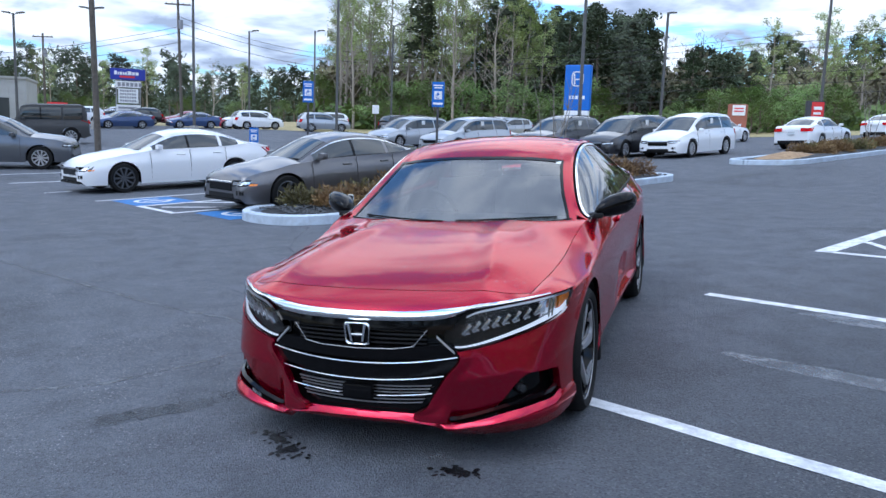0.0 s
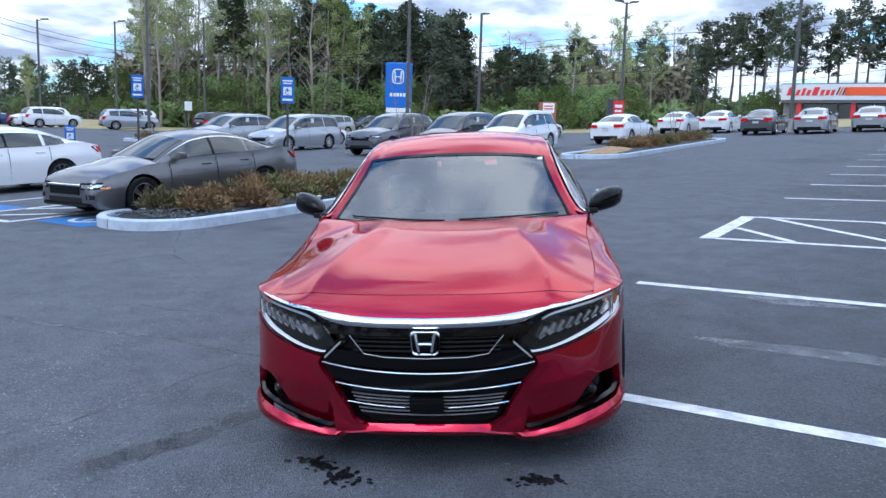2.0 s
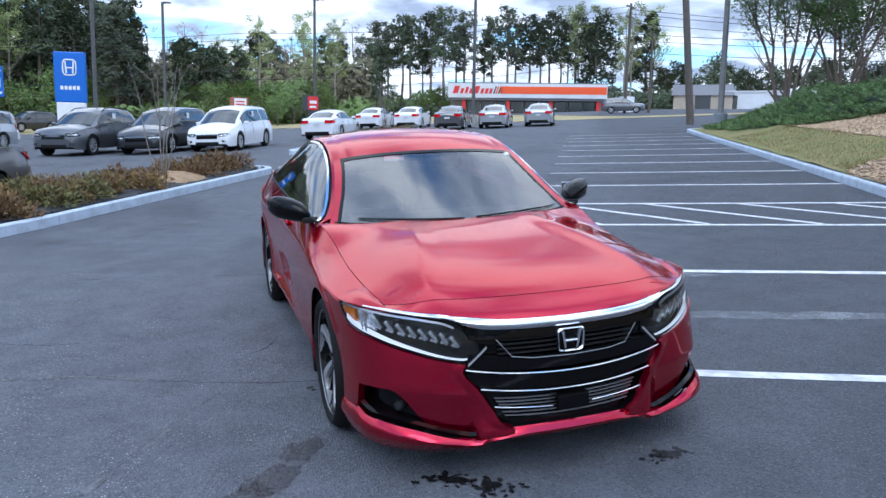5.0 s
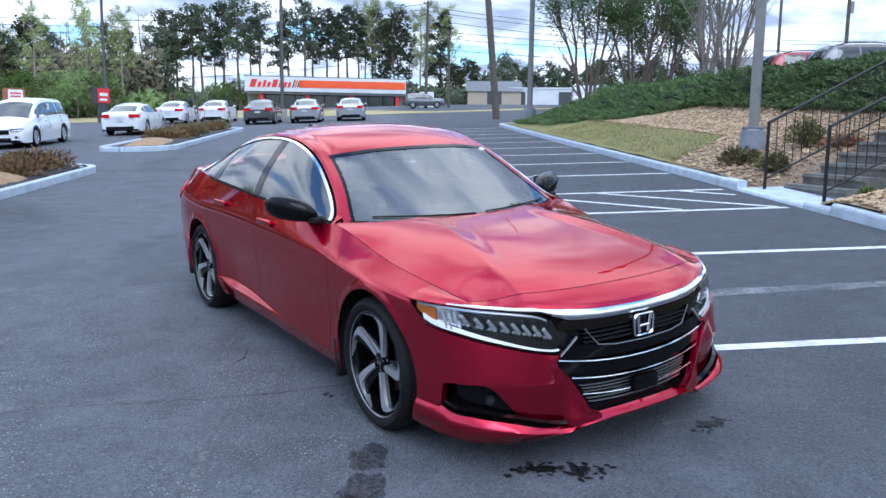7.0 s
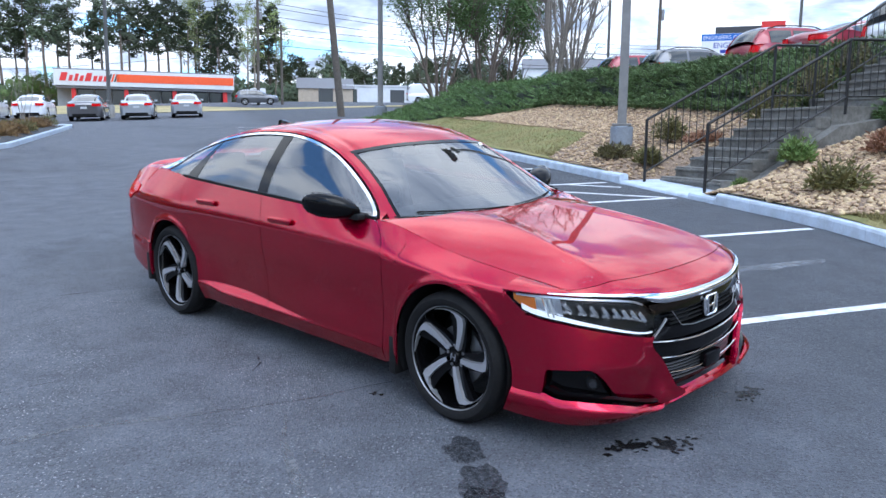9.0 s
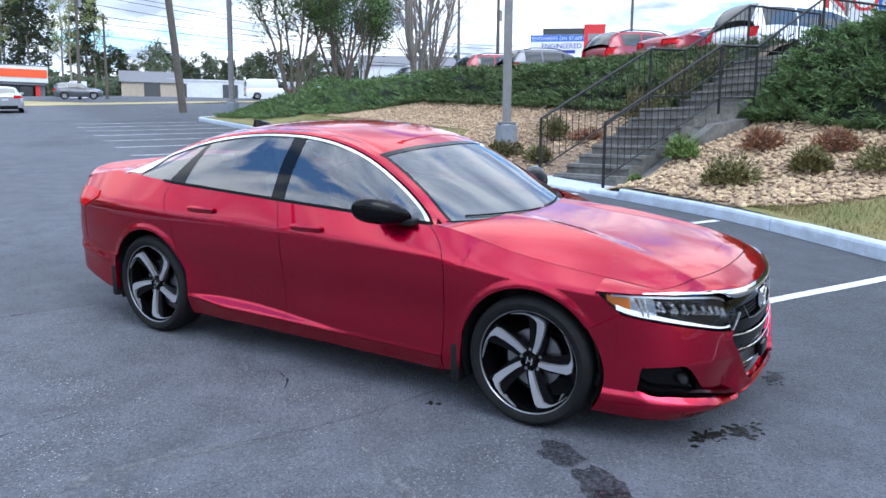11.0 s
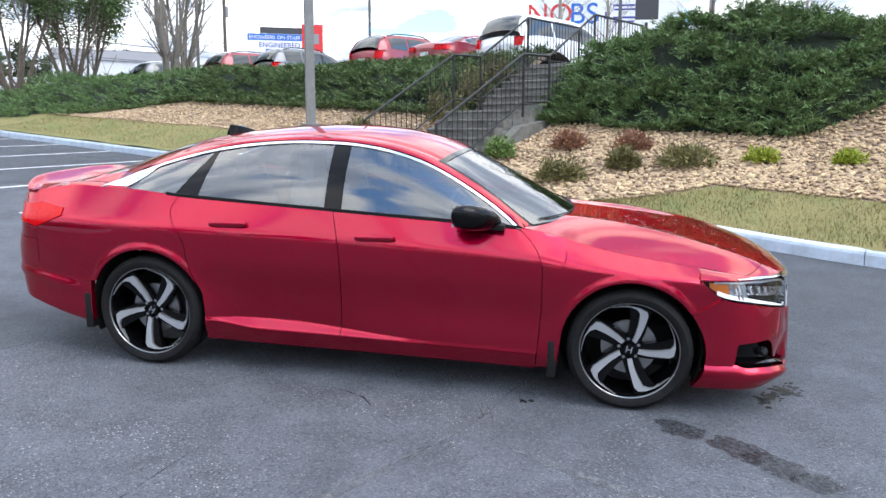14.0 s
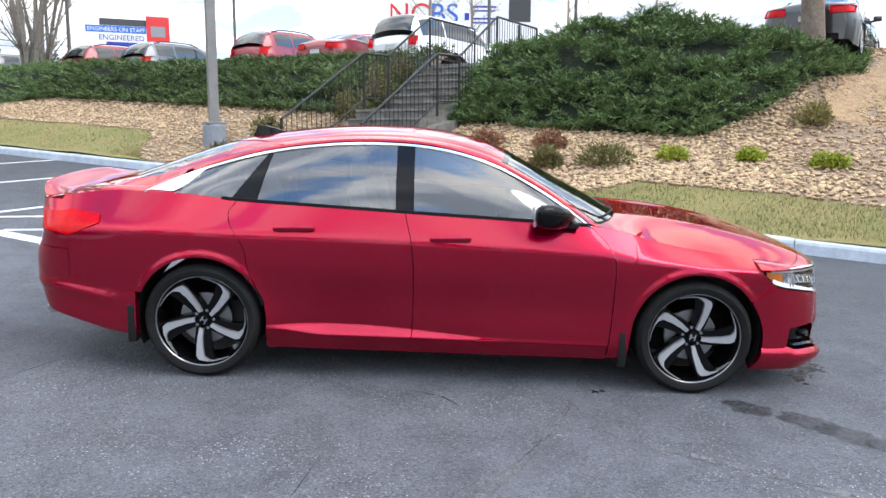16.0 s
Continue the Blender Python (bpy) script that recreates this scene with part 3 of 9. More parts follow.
def blot(name, x, y, rx, ry, turn, material, label, category, seed, h=0.003, rough=0.45, n=40):
    verts = [(x, y, ground_z(x, y) + h)]
    c, s = math.cos(turn), math.sin(turn)
    for k in range(n):
        a = 2 * math.pi * k / n
        r = 1 + rough * noise.noise(Vector((math.cos(a) * 1.7, math.sin(a) * 1.7, seed))) + 0.35 * rough * noise.noise(Vector((math.cos(a) * 6, math.sin(a) * 6, seed)))
        px, py = r * rx * math.cos(a), r * ry * math.sin(a)
        X, Y = x + px * c - py * s, y + px * s + py * c
        verts.append((X, Y, ground_z(X, Y) + h))
    return verts, [(0, 1 + k, 1 + (k + 1) % n) for k in range(n)]


def stain(name, spots, material, label, category):
    verts, faces = [], []
    for k, (x, y, rx, ry, turn) in enumerate(spots):
        v, f = blot(name, x, y, rx, ry, turn, material, label, category, k * 3.7 + len(spots), h=0.003 + 0.0004 * (k % 5))
        faces += [tuple(i + len(verts) for i in q) for q in f]
        verts += v
    return tagged(piece(name, verts, faces, material, smooth=False), label, category, kind="structure")


stain("wet_stain", [(-2.56, 3.82, 0.13, 0.10, 0.9), (-2.72, 3.57, 0.17, 0.105, 0.9), (-2.87, 3.42, 0.15, 0.10, 0.9), (-3.0, 3.28, 0.11, 0.08, 1.1)], WET, "dark wet patch drying on the asphalt", "stain")
rs = random.Random(5)
stain("oil_drips", [(-2.10 + q * 0.36 + rs.gauss(0, 0.03), 3.36 - q * 0.26 + rs.gauss(0, 0.035), rs.uniform(0.006, 0.024), rs.uniform(0.005, 0.018), rs.uniform(0, 3)) for q in [k / 55 for k in range(55)]]
      + [(-1.98, 3.28, 0.07, 0.03, -0.5), (-1.84, 3.18, 0.05, 0.03, -0.3)], OIL, "black water and oil drips on asphalt under the bumper", "stain")
stain("oil_drips", [(-0.98 + rs.gauss(0, 0.06), 3.16 + rs.gauss(0, 0.03), rs.uniform(0.006, 0.02), rs.uniform(0.006, 0.02), rs.uniform(0, 3)) for _ in range(32)]
      + [(-0.98, 3.16, 0.06, 0.03, 0.1)], OIL, "black water drips on asphalt under the bumper", "stain")
stain("oil_drips", [(-2.40 + rs.gauss(0, 0.02), 4.63 + rs.gauss(0, 0.03), rs.uniform(0.006, 0.02), rs.uniform(0.005, 0.015), rs.uniform(0, 3)) for _ in range(8)], OIL, "small black drips on asphalt by the tyre", "stain")
stain("pale_scuff", [(0.75, 5.0, 0.75, 0.12, -0.48), (1.55, 4.62, 0.55, 0.11, -0.42), (2.3, 4.25, 0.5, 0.10, -0.40), (1.1, 6.35, 0.5, 0.10, -0.5)], SCUFF, "pale dusty scuff on the asphalt stall", "stain")
stain("pale_scuff", [(-1.13, 3.30, 0.05, 0.03, 0.4), (-1.05, 3.27, 0.03, 0.02, 0.1)], SCUFF, "small pale spill on the asphalt", "stain")


def kerb_run(name, pts, label, width=0.17, height=0.16, piece_len=3.0, closed=False):
    """A kerb of cast pieces with open joints, stepping up from the lot."""
    top = thing(name, Matrix(), label, "kerb", kind="structure")
    path = []
    for a, b in zip(pts, pts[1:]):
        a, b = Vector(a), Vector(b)
        n = max(1, int((b - a).length / 0.3))
        path += [a.lerp(b, k / n) for k in range(n)]
    path.append(Vector(pts[-1]))
    prof = ((0.0, -0.05), (0.0, height - 0.045), (0.012, height - 0.015), (0.04, height), (width - 0.02, height), (width, height - 0.02), (width, -0.05))
    chunk, run, start = [], 0.0, 0

    def emit(sub):
        verts, faces = [], []
        for k, p in enumerate(sub):
            d = (sub[min(k + 1, len(sub) - 1)] - sub[max(k - 1, 0)]).normalized()
            s = Vector((d.y, -d.x))
            shrink = 0.004 if k == 0 else (-0.004 if k == len(sub) - 1 else 0)
            for o, z in prof:
                r = p + s * o + d * shrink
                verts.append((r.x, r.y, ground_z(r.x, r.y) + z + 0.004 * noise.noise(Vector((r.x, r.y, z)))))
        m = len(prof)
        for k in range(len(sub) - 1):
            faces += [(k * m + i, k * m + i + 1, (k + 1) * m + i + 1, (k + 1) * m + i) for i in range(m - 1)]
        faces += [tuple(range(m))[::-1], tuple(range((len(sub) - 1) * m, len(sub) * m))]
        piece("kerbstone", verts, faces, CURB, top, smooth=False)

    sub = [path[0]]
    for a, b in zip(path, path[1:]):
        sub.append(b)
        run += (b - a).length
        if run >= piece_len:
            emit(sub)
            sub, run = [b], 0.0
    if len(sub) > 1:
        emit(sub)
    return top


def arc(cu, cv, ru, rv, a0, a1, n=10):
    return [uv2(cu + ru * math.cos(radians(lerp(a0, a1, k / n))), cv + rv * math.sin(radians(lerp(a0, a1, k / n)))) for k in range(n + 1)]


kerb_run("kerb_bank", [uv2(u, kerb_v(u)) for u in steps(-26, 1.95, 40)], "pale blue-grey painted concrete kerb along the bank")
kerb_run("kerb_ramp", [uv2(u, kerb_v(u)) for u in steps(1.95, 2.62, 4)], "low pale blue-grey kerb beside the stairs", height=0.10)
kerb_run("kerb_dropped", [uv2(u, kerb_v(u)) for u in steps(2.62, 4.62, 6)], "dropped pale blue-grey kerb before the stairs", height=0.05)
kerb_run("kerb_lawn", [uv2(u, kerb_v(u)) for u in steps(4.62, 29.5, 40)] + arc(29.5, 6.7, 1.5, 1.5, -90, 0) + [uv2(31.0, 9.0), uv2(31.5, 14.0)], "pale blue-grey painted concrete kerb along the lawn")


def island_outline(u0, u1, v0, v1, r):
    pts = arc(u0 + r, v0 + r, r, r, 180, 270) + arc(u1 - r, v0 + r, r, r, 270, 360) + arc(u1 - r, v1 - r, r, r, 0, 90) + arc(u0 + r, v1 - r, r, r, 90, 180)
    return pts + [pts[0]]


def island(name, u0, u1, v0, v1, label, r=0.8, bed_label="dark gravel bed", material=GRAVEL_BED):
    pts = island_outline(u0, u1, v0, v1, r)[::-1]
    kerb_run(name, pts, label, width=0.16)
    inner = [Vector(p) for p in island_outline(u0 + 0.14, u1 - 0.14, v0 + 0.14, v1 - 0.14, r - 0.14)[:-1]]
    cu = Vector(uv2((u0 + u1) / 2, (v0 + v1) / 2))
    verts = [(p.x, p.y, ground_z(p.x, p.y) + 0.12) for p in inner]
    verts += [(q.x, q.y, ground_z(q.x, q.y) + 0.19) for q in (p.lerp(cu, 0.3) for p in inner)]
    n = len(inner)
    faces = [(k, (k + 1) % n, n + (k + 1) % n, n + k) for k in range(n)] + [tuple(range(n, 2 * n))]
    tagged(piece("planting_bed", verts, faces, material), bed_label, "planting bed", kind="structure")


island("kerb_island", 0.1, 11.4, -8.95, -7.15, "pale painted kerb round a long planted island")
island("kerb_island", 17.9, 32.0, -9.4, -7.2, "pale painted kerb round a second planted island", r=0.9)
island("kerb_island", 20.4, 24.5, -38.0, -33.0, "pale kerb round a far planted island", r=0.8)

# ---- the bank with its lawn, stones and the upper lot ----
HEDGED = curve((5.0, 0.14), (6.5, 0.42), (9.0, 1.02), (10.3, 1.60), (12.4, 2.68), (13.2, 2.74), (60, 2.8))
OPEN = curve((4.2, 0.14), (6.5, 0.50), (9.0, 1.02), (12.0, 1.78), (17.0, 2.92), (18.5, 3.0), (60, 3.0))


def bank_h(u, v):
    w = ease(u, -4.8, -2.6)
    top = lerp(OPEN(v), HEDGED(v), w)
    slope = ease(31.0 - u, 0.0, 9.0)
    extra = -0.026 * (u - 3.5) * ease(v, 9.5, 13.0)
    # the upper lot lies level
    q = uv(u, v)
    level = 3.10 - q.z
    top = min(top + extra, lerp(9.0, level + 0.25, ease(u, 4.2, 5.4)))
    top = lerp(top, level, ease(v, lerp(16.0, 12.2, w), lerp(18.5, 14.0, w)))
    extra = 0.0
    mouth = (1 - ease(abs(u - 3.65), 0.85, 1.9)) * (1 - ease(v, 5.9, 7.3))
    return lerp(0.14 + max(0.0, top - 0.14 + extra) * slope, 0.015, mouth)


def bank(u, v, h=0.0):
    p = uv(u, v)
    p.z += bank_h(u, v) + h
    return p


def lawn_edge(u):
    """Where turf ends and stones begin."""
    if u < 2.6:
        return lerp(kerb_v(u) + 0.07, 6.55, ease(-u, 0.2, 1.8)) - 0.65 * ease(-u, 2.6, 6.0)
    return lerp(kerb_v(u) + 0.07, 7.25, ease(u, 7.5, 9.8))


def hedge_front(u):
    return 9.05 + 1.1 * max(0.0, -2.0 - u) + 0.25 * max(0.0, -2.0 - u) ** 2 if u < 4 else 9.25 - 1.9 * ease(u, 15.5, 19.5) - 1.0 * ease(u, 19.5, 23.0)


def bank_sheet(name, us, v_lo, v_hi, nv, material, label, lift=0.0):
    verts, faces = [], []
    for u in us:
        for k in range(nv + 1):
            v = lerp(v_lo(u), v_hi(u), k / nv)
            p = bank(u, v, lift + 0.03 * noise.noise(Vector((u * 0.9, v * 0.9, 2.0))))
            verts.append(p)
    m = nv + 1
    for j in range(len(us) - 1):
        faces += [(j * m + k, j * m + k + 1, (j + 1) * m + k + 1, (j + 1) * m + k) for k in range(nv)]
    return tagged(piece(name, verts, faces, material), label, "ground", kind="structure")


RIGHT, LEFT = steps(-26, 1.5, 52) + steps(1.65, 2.67, 10), steps(4.60, 6.1, 10) + steps(6.5, 30.6, 54)
for us in (RIGHT, LEFT):
    bank_sheet("lawn", us, lambda u: kerb_v(u) + 0.06, lawn_edge, 8, GRASS, "short spring turf, yellow-green and patchy, behind the kerb")
    bank_sheet("stone_bank", us, lawn_edge, lambda u: min(17.0, hedge_front(u) + 0.6), 14, STONE_SAND, "earth of the bank under loose stones")
    bank_sheet("hedge_bank", us, lambda u: min(17.0, hedge_front(u) + 0.6), lambda u: 19.0, 24, EARTH, "bare earth of the bank beneath junipers")
bank_sheet("stair_bank", steps(2.72, 4.64, 4), lambda u: 6.6, lambda u: 19.0, 30, EARTH, "earth under the concrete stairs", lift=-0.35)
us, vs = steps(2.60, 4.64, 8), steps(5.24, 6.05, 4)
tagged(piece("stair_foot", [uv(u, v, 0.046 + 0.004 * noise.noise(Vector((u * 2, v * 2, 0)))) for u in us for v in vs], [(i * 5 + j, i * 5 + j + 1, i * 5 + j + 6, i * 5 + j + 5) for i in range(8) for j in range(4)], CURB), "pale painted concrete apron at the foot of the stairs", "ground", kind="structure")
bank_sheet("upper_lot", steps(-60, 60, 60), lambda u: 13.4 if -3.5 < u < 30 else 18.5, lambda u: 75.0, 20, ASPHALT, "asphalt of the upper car park above the bank", lift=0.05)

# ---- stairs and railings ----
S0, S1 = 2.86, 4.50


def stair_box(name, v0, v1, h0, h1, parent, u0=S0, u1=S1):
    """A cast block between two heights above the lot, level across."""
    base = uv(u0, (v0 + v1) / 2).z
    bm = bmesh.new()
    m = Matrix(((UX, VX, 0, P0[0]), (UY, VY, 0, P0[1]), (0, 0, 1, 0), (0, 0, 0, 1)))
    box(bm, u0, v0, base + h0, u1, v1, base + h1, m, bevel=0.012)
    return part(name, bm, STAIR_STONE, parent)


stairs = thing("concrete_stairs", Matrix(), "grey cast concrete stairs with a landing, climbing the bank", "stairs", kind="structure")
for k in range(7):
    stair_box("step", 5.95 + k * 0.29, 8.3, -0.3 if k == 0 else k * 0.165 - 0.06, (k + 1) * 0.165, stairs)
for k in range(8):
    stair_box("nosing", 5.922 + k * 0.29, 6.06 + k * 0.29, (k + 1) * 0.165 - 0.035, (k + 1) * 0.165 + 0.004, stairs, S0 + 0.004, S1 - 0.004)
stair_box("landing", 7.98, 9.12, 0.7, 1.32, stairs, S0 - 0.02, S1 + 0.02)
for k in range(6):
    stair_box("step", 9.05 + k * 0.30, 10.95, 1.2 + k * 0.158 - 0.06, 1.32 + (k + 1) * 0.158, stairs)
    stair_box("nosing", 9.022 + k * 0.30, 9.16 + k * 0.30, 1.32 + (k + 1) * 0.158 - 0.035, 1.324 + (k + 1) * 0.158, stairs, S0 + 0.004, S1 - 0.004)
stair_box("landing", 10.85, 16.0, 1.7, 2.265, stairs, S0 - 0.1, S1 + 0.1)
for u0, u1 in ((S0 - 0.2, S0 - 0.015), (S1 + 0.015, S1 + 0.2)):
    bm = bmesh.new()
    prof = [(6.0, -0.3), (6.0, -0.08), (8.0, 1.02), (9.05, 1.14), (10.8, 2.05), (16.0, 2.1), (16.0, 0.6), (9.0, -0.3)]
    lo = [bm.verts.new(uv(u0, v) + Vector((0, 0, h))) for v, h in prof]
    hi = [bm.verts.new(uv(u1, v) + Vector((0, 0, h))) for v, h in prof]
    bm.faces.new(lo)
    bm.faces.new(hi[::-1])
    for k in range(len(prof)):
        bm.faces.new((lo[k], hi[k], hi[(k + 1) % len(prof)], lo[(k + 1) % len(prof)]))
    part("cheek_wall", bm, STAIR_STONE, stairs, smooth=False)


def railing(u):
    """A steel stair railing: posts, a top and a low rail, thin balusters."""
    t = thing("stair_railing", Matrix(), "black painted steel railing with thin balusters on concrete stairs", "railing", group="stair railings")
    foot = [(5.55, 0.05), (8.11, 1.32), (9.02, 1.32), (10.80, 2.26), (13.1, 2.20)]
    tops = [uv(u, v) + Vector((0, 0, h + 1.05)) for v, h in foot]
    lows = [uv(u, v) + Vector((0, 0, h + 0.16)) for v, h in foot]
    for name, line, r in (("top_rail", tops, 0.024), ("low_rail", lows, 0.016)):
        for a, b in zip(line, line[1:]):
            part(name, tube(bmesh.new(), a, b, r, n=8), RAIL, t)
    for (v, h), p in zip(foot, tops):
        q = uv(u, v) + Vector((0, 0, h - 0.12))
        part("post", tube(bmesh.new(), q, p, 0.026, n=8), RAIL, t)
    for (a, b), (c, d) in zip(zip(lows, lows[1:]), zip(tops, tops[1:])):
        n = int((Vector((b.x, b.y)) - Vector((a.x, a.y))).length / 0.135)
        for k in range(1, n):
            p, q = a.lerp(b, k / n), c.lerp(d, k / n)
            part("baluster", tube(bmesh.new(), p, q, 0.0075, n=5, caps=False), RAIL, t)
    return t


railing(2.70)
railing(4.39)

# ---- the red saloon ----
RIM_DARK = mat("dark_rim", (0.26, 0.26, 0.27), 0.3, metal=0.85)
FOG_GLASS = mat("fog_lamp_glass", (0.045, 0.046, 0.05), 0.08, metal=0.6)
# local: x across, y back from the front axle, z up from the ground
BASE, TYRE_R, NOSE = 2.83, 0.334, -0.945
PLAN = [(0.0, 0.0), (0.15, 0.005), (0.30, 0.022), (0.42, 0.05), (0.52, 0.086), (0.61, 0.13), (0.69, 0.19), (0.76, 0.262), (0.815, 0.345), (0.855, 0.43), (0.885, 0.53), (0.905, 0.64), (0.918, 0.76), (0.926, 0.90)]
ARC = [0.0]
for (xa, fa), (xb, fb) in zip(PLAN, PLAN[1:]):
    ARC.append(ARC[-1] + math.hypot(xb - xa, fb - fa))
arc_x, arc_f = curve(*((s, p[0]) for s, p in zip(ARC, PLAN))), curve(*((s, p[1]) for s, p in zip(ARC, PLAN)))
x_arc = curve(*((p[0], s) for s, p in zip(ARC, PLAN)))
f_arc = curve(*((p[1], s) for s, p in zip(ARC, PLAN)))
x_f = curve(*PLAN)
x_f_at = curve(*((p[1], p[0]) for p in PLAN))
nose_y = curve((0.12, 0.075), (0.17, 0.03), (0.22, 0.0), (0.30, 0.010), (0.45, 0.018), (0.55, 0.024), (0.62, 0.032), (0.68, 0.044), (0.72, 0.058), (0.755, 0.095))
hood_c = curve((-0.95, 0.695), (-0.925, 0.710), (-0.88, 0.732), (-0.80, 0.768), (-0.636, 0.822), (-0.225, 0.897), (0.18, 0.948), (0.35, 0.962), (0.6, 0.972))
roof_c = curve((0.30, 0.925), (0.40, 0.978), (0.535, 1.046), (0.879, 1.216), (1.085, 1.316), (1.22, 1.366), (1.394, 1.406), (1.60, 1.432), (1.80, 1.440), (2.05, 1.433), (2.237, 1.418), (2.606, 1.368), (2.855, 1.312), (3.102, 1.232), (3.30, 1.155), (3.45, 1.095))
chrome_z = curve((0.55, 0.905), (0.613, 0.945), (0.77, 1.052), (0.935, 1.150), (1.165, 1.262), (1.395, 1.330), (1.62, 1.362), (1.85, 1.368), (2.15, 1.352), (2.479, 1.302), (2.743, 1.232), (2.955, 1.158), (3.126, 1.082), (3.25, 1.02))
rail_x = curve((0.30, 0.79), (0.55, 0.765), (0.62, 0.745), (0.80, 0.685), (1.05, 0.632), (1.40, 0.600), (2.0, 0.588), (2.5, 0.592), (2.8, 0.605), (3.1, 0.625), (3.45, 0.66))
belt_z = curve((0.45, 0.945), (0.634, 0.957), (0.869, 0.970), (1.6, 0.999), (2.26, 1.024), (2.63, 1.038), (2.95, 1.060), (3.3, 1.068), (3.55, 1.045), (3.8, 1.0), (3.96, 0.965))
side_top = curve((-0.62, 0.742), (-0.554, 0.757), (-0.223, 0.802), (0.041, 0.836), (0.22, 0.868), (0.32, 0.893), (0.42, 0.921), (0.52, 0.944), (0.634, 0.957), (0.869, 0.970), (1.6, 0.999), (2.26, 1.024), (2.63, 1.038), (2.95, 1.060), (3.3, 1.062), (3.55, 1.035), (3.8, 0.985), (3.96, 0.94))
top_x = curve((-0.62, 0.735), (-0.3, 0.772), (0.0, 0.785), (0.25, 0.785), (0.45, 0.80), (0.65, 0.825), (1.0, 0.846), (1.6, 0.858), (2.3, 0.852), (2.7, 0.838), (3.0, 0.815), (3.3, 0.780), (3.6, 0.735), (3.96, 0.66))
max_x = curve((-0.62, 0.80), (-0.5, 0.86), (-0.40, 0.887), (-0.305, 0.905), (-0.185, 0.918), (0.0, 0.927), (0.4, 0.922), (1.0, 0.916), (1.8, 0.914), (2.4, 0.922), (2.83, 0.930), (3.2, 0.915), (3.5, 0.875), (3.7, 0.825), (3.86, 0.76), (3.96, 0.66))
low_off = curve((0.10, -0.08), (0.20, -0.03), (0.285, -0.012), (0.45, -0.018), (0.62, -0.006), (0.70, 0.0), (0.75, 0.0))
ARCH_R, ARCH_Z = 0.372, 0.345


def sill_crease(y):
    """The lower crease of the side, level, lifting towards the rear wheel."""
    return 0.284 + 0.034 * ease(y, 2.10, 2.45)


sill_facet = curve((0.0, 0.0005), (0.95, 0.0005), (1.2, 0.005), (1.45, 0.022), (1.70, 0.040), (1.95, 0.050), (2.15, 0.049), (2.28, 0.032), (2.38, 0.012), (2.46, 0.003), (2.6, 0.001), (4.0, 0.0005))


def arch_low(y, base):
    """The lower edge of the side: the sill, cut by the wheel arches."""
    for c in (0.0, BASE):
        if abs(y - c) < ARCH_R:
            return max(base, ARCH_Z + math.sqrt(ARCH_R**2 - (y - c) ** 2))
    return base


def low_side(y, z, zm):
    """How far the side lies in below its waist: a hollow, the lit facet, the tucked sill."""
    zc, tall = sill_crease(y), sill_facet(y)
    deep = 0.010 + 0.75 * tall
    if z >= zc + tall:
        return -deep * min(1.0, max(0.0, zm - z) / (zm - zc - tall)) ** 1.6 - 0.012 * math.sin(math.pi * min(1.0, max(0.0, (z - zc) / (zm - zc)))) ** 2
    if z >= zc:
        return lerp(-0.004, -deep, (z - zc) / max(tall, 1e-4))
    return -0.004 - 0.42 * (zc - z)


def side_x(y, z):
    """Half the width of the body at a length and a height."""
    top, tx, mx = side_top(y), top_x(y), max_x(y)
    zm = min(0.70, top - 0.03)
    lip = 0.0
    for c in (0.0, BASE):
        d = math.hypot(y - c, z - ARCH_Z)
        lip = max(lip, 0.009 * (1 - ease(d, ARCH_R + 0.008, ARCH_R + 0.05)))
    if z <= zm:
        flare = ease(y, 0.3, 0.6) * (1 - ease(y, 2.40, 2.6))
        off = sum(low_side(y, z + d, zm) for d in (-0.008, -0.004, 0.0, 0.004, 0.008)) / 5
        return mx + off * lerp(0.35, 1.0, flare) + lip
    q = min(1.0, (z - zm) / (top - zm))
    soft = lambda v: 0.035 * math.log1p(math.exp(min(30.0, v / 0.035)))
    fall = 0.05 * q + (soft(q - 0.44) - soft(-0.44)) / (soft(0.56) - soft(-0.44)) * 0.95
    return mx - (mx - tx) * fall + lip


def rib_x(y):
    """Where the bonnet's raised crease runs, spreading towards the nose."""
    return lerp(0.375, 0.545, ease(-y, -0.35, 0.75))


def hood_z(x, y):
    """A nearly level middle, a crease on each side, and a facet falling to the wing."""
    a = abs(x)
    lead = y - 0.86 * x_f(min(a, 0.80)) * (1 - 0.55 * ease(y, -0.6, 0.3))
    r, end = rib_x(y), top_x(y) - 0.0025
    high = 0.015 * ease(y, -0.85, -0.1) * (1 - 0.6 * ease(y, 0.0, 0.4))
    if a <= r:
        rise = high * (0.3 * (a / r) ** 2 + 0.7 * ease(a, r - 0.13, r + 0.01))
        return hood_c(lead) + rise
    q = (a - r) / max(0.02, end - r)
    base = hood_c(lead) + high
    low = min(side_top(y), base)
    return base - (base - low) * (0.58 * q + 0.42 * q ** 2.3)


def front_at(s, z, out=0.0):
    """A point of the nose: s metres round from its middle, at height z."""
    a = abs(s)
    x, f = arc_x(a), arc_f(a)
    tx, tf = arc_x(a + 0.01) - arc_x(max(0, a - 0.01)), arc_f(a + 0.01) - arc_f(max(0, a - 0.01))
    n = math.hypot(tx, tf) or 1
    fade = 1 - ease(a, 0.75, 1.25)
    low = low_off(z) * 0.35 * ease(a, 0.8, 1.3)
    square = 0.070 * ease(a, 0.40, 0.95) * (1 - ease(a, 0.98, 1.30)) * (1 - ease(z, 0.22, 0.74))
    x, y = x + tf / n * out + low, NOSE + f + nose_y(z) * fade - tx / n * out - square
    return Vector((math.copysign(x, s), y, z))


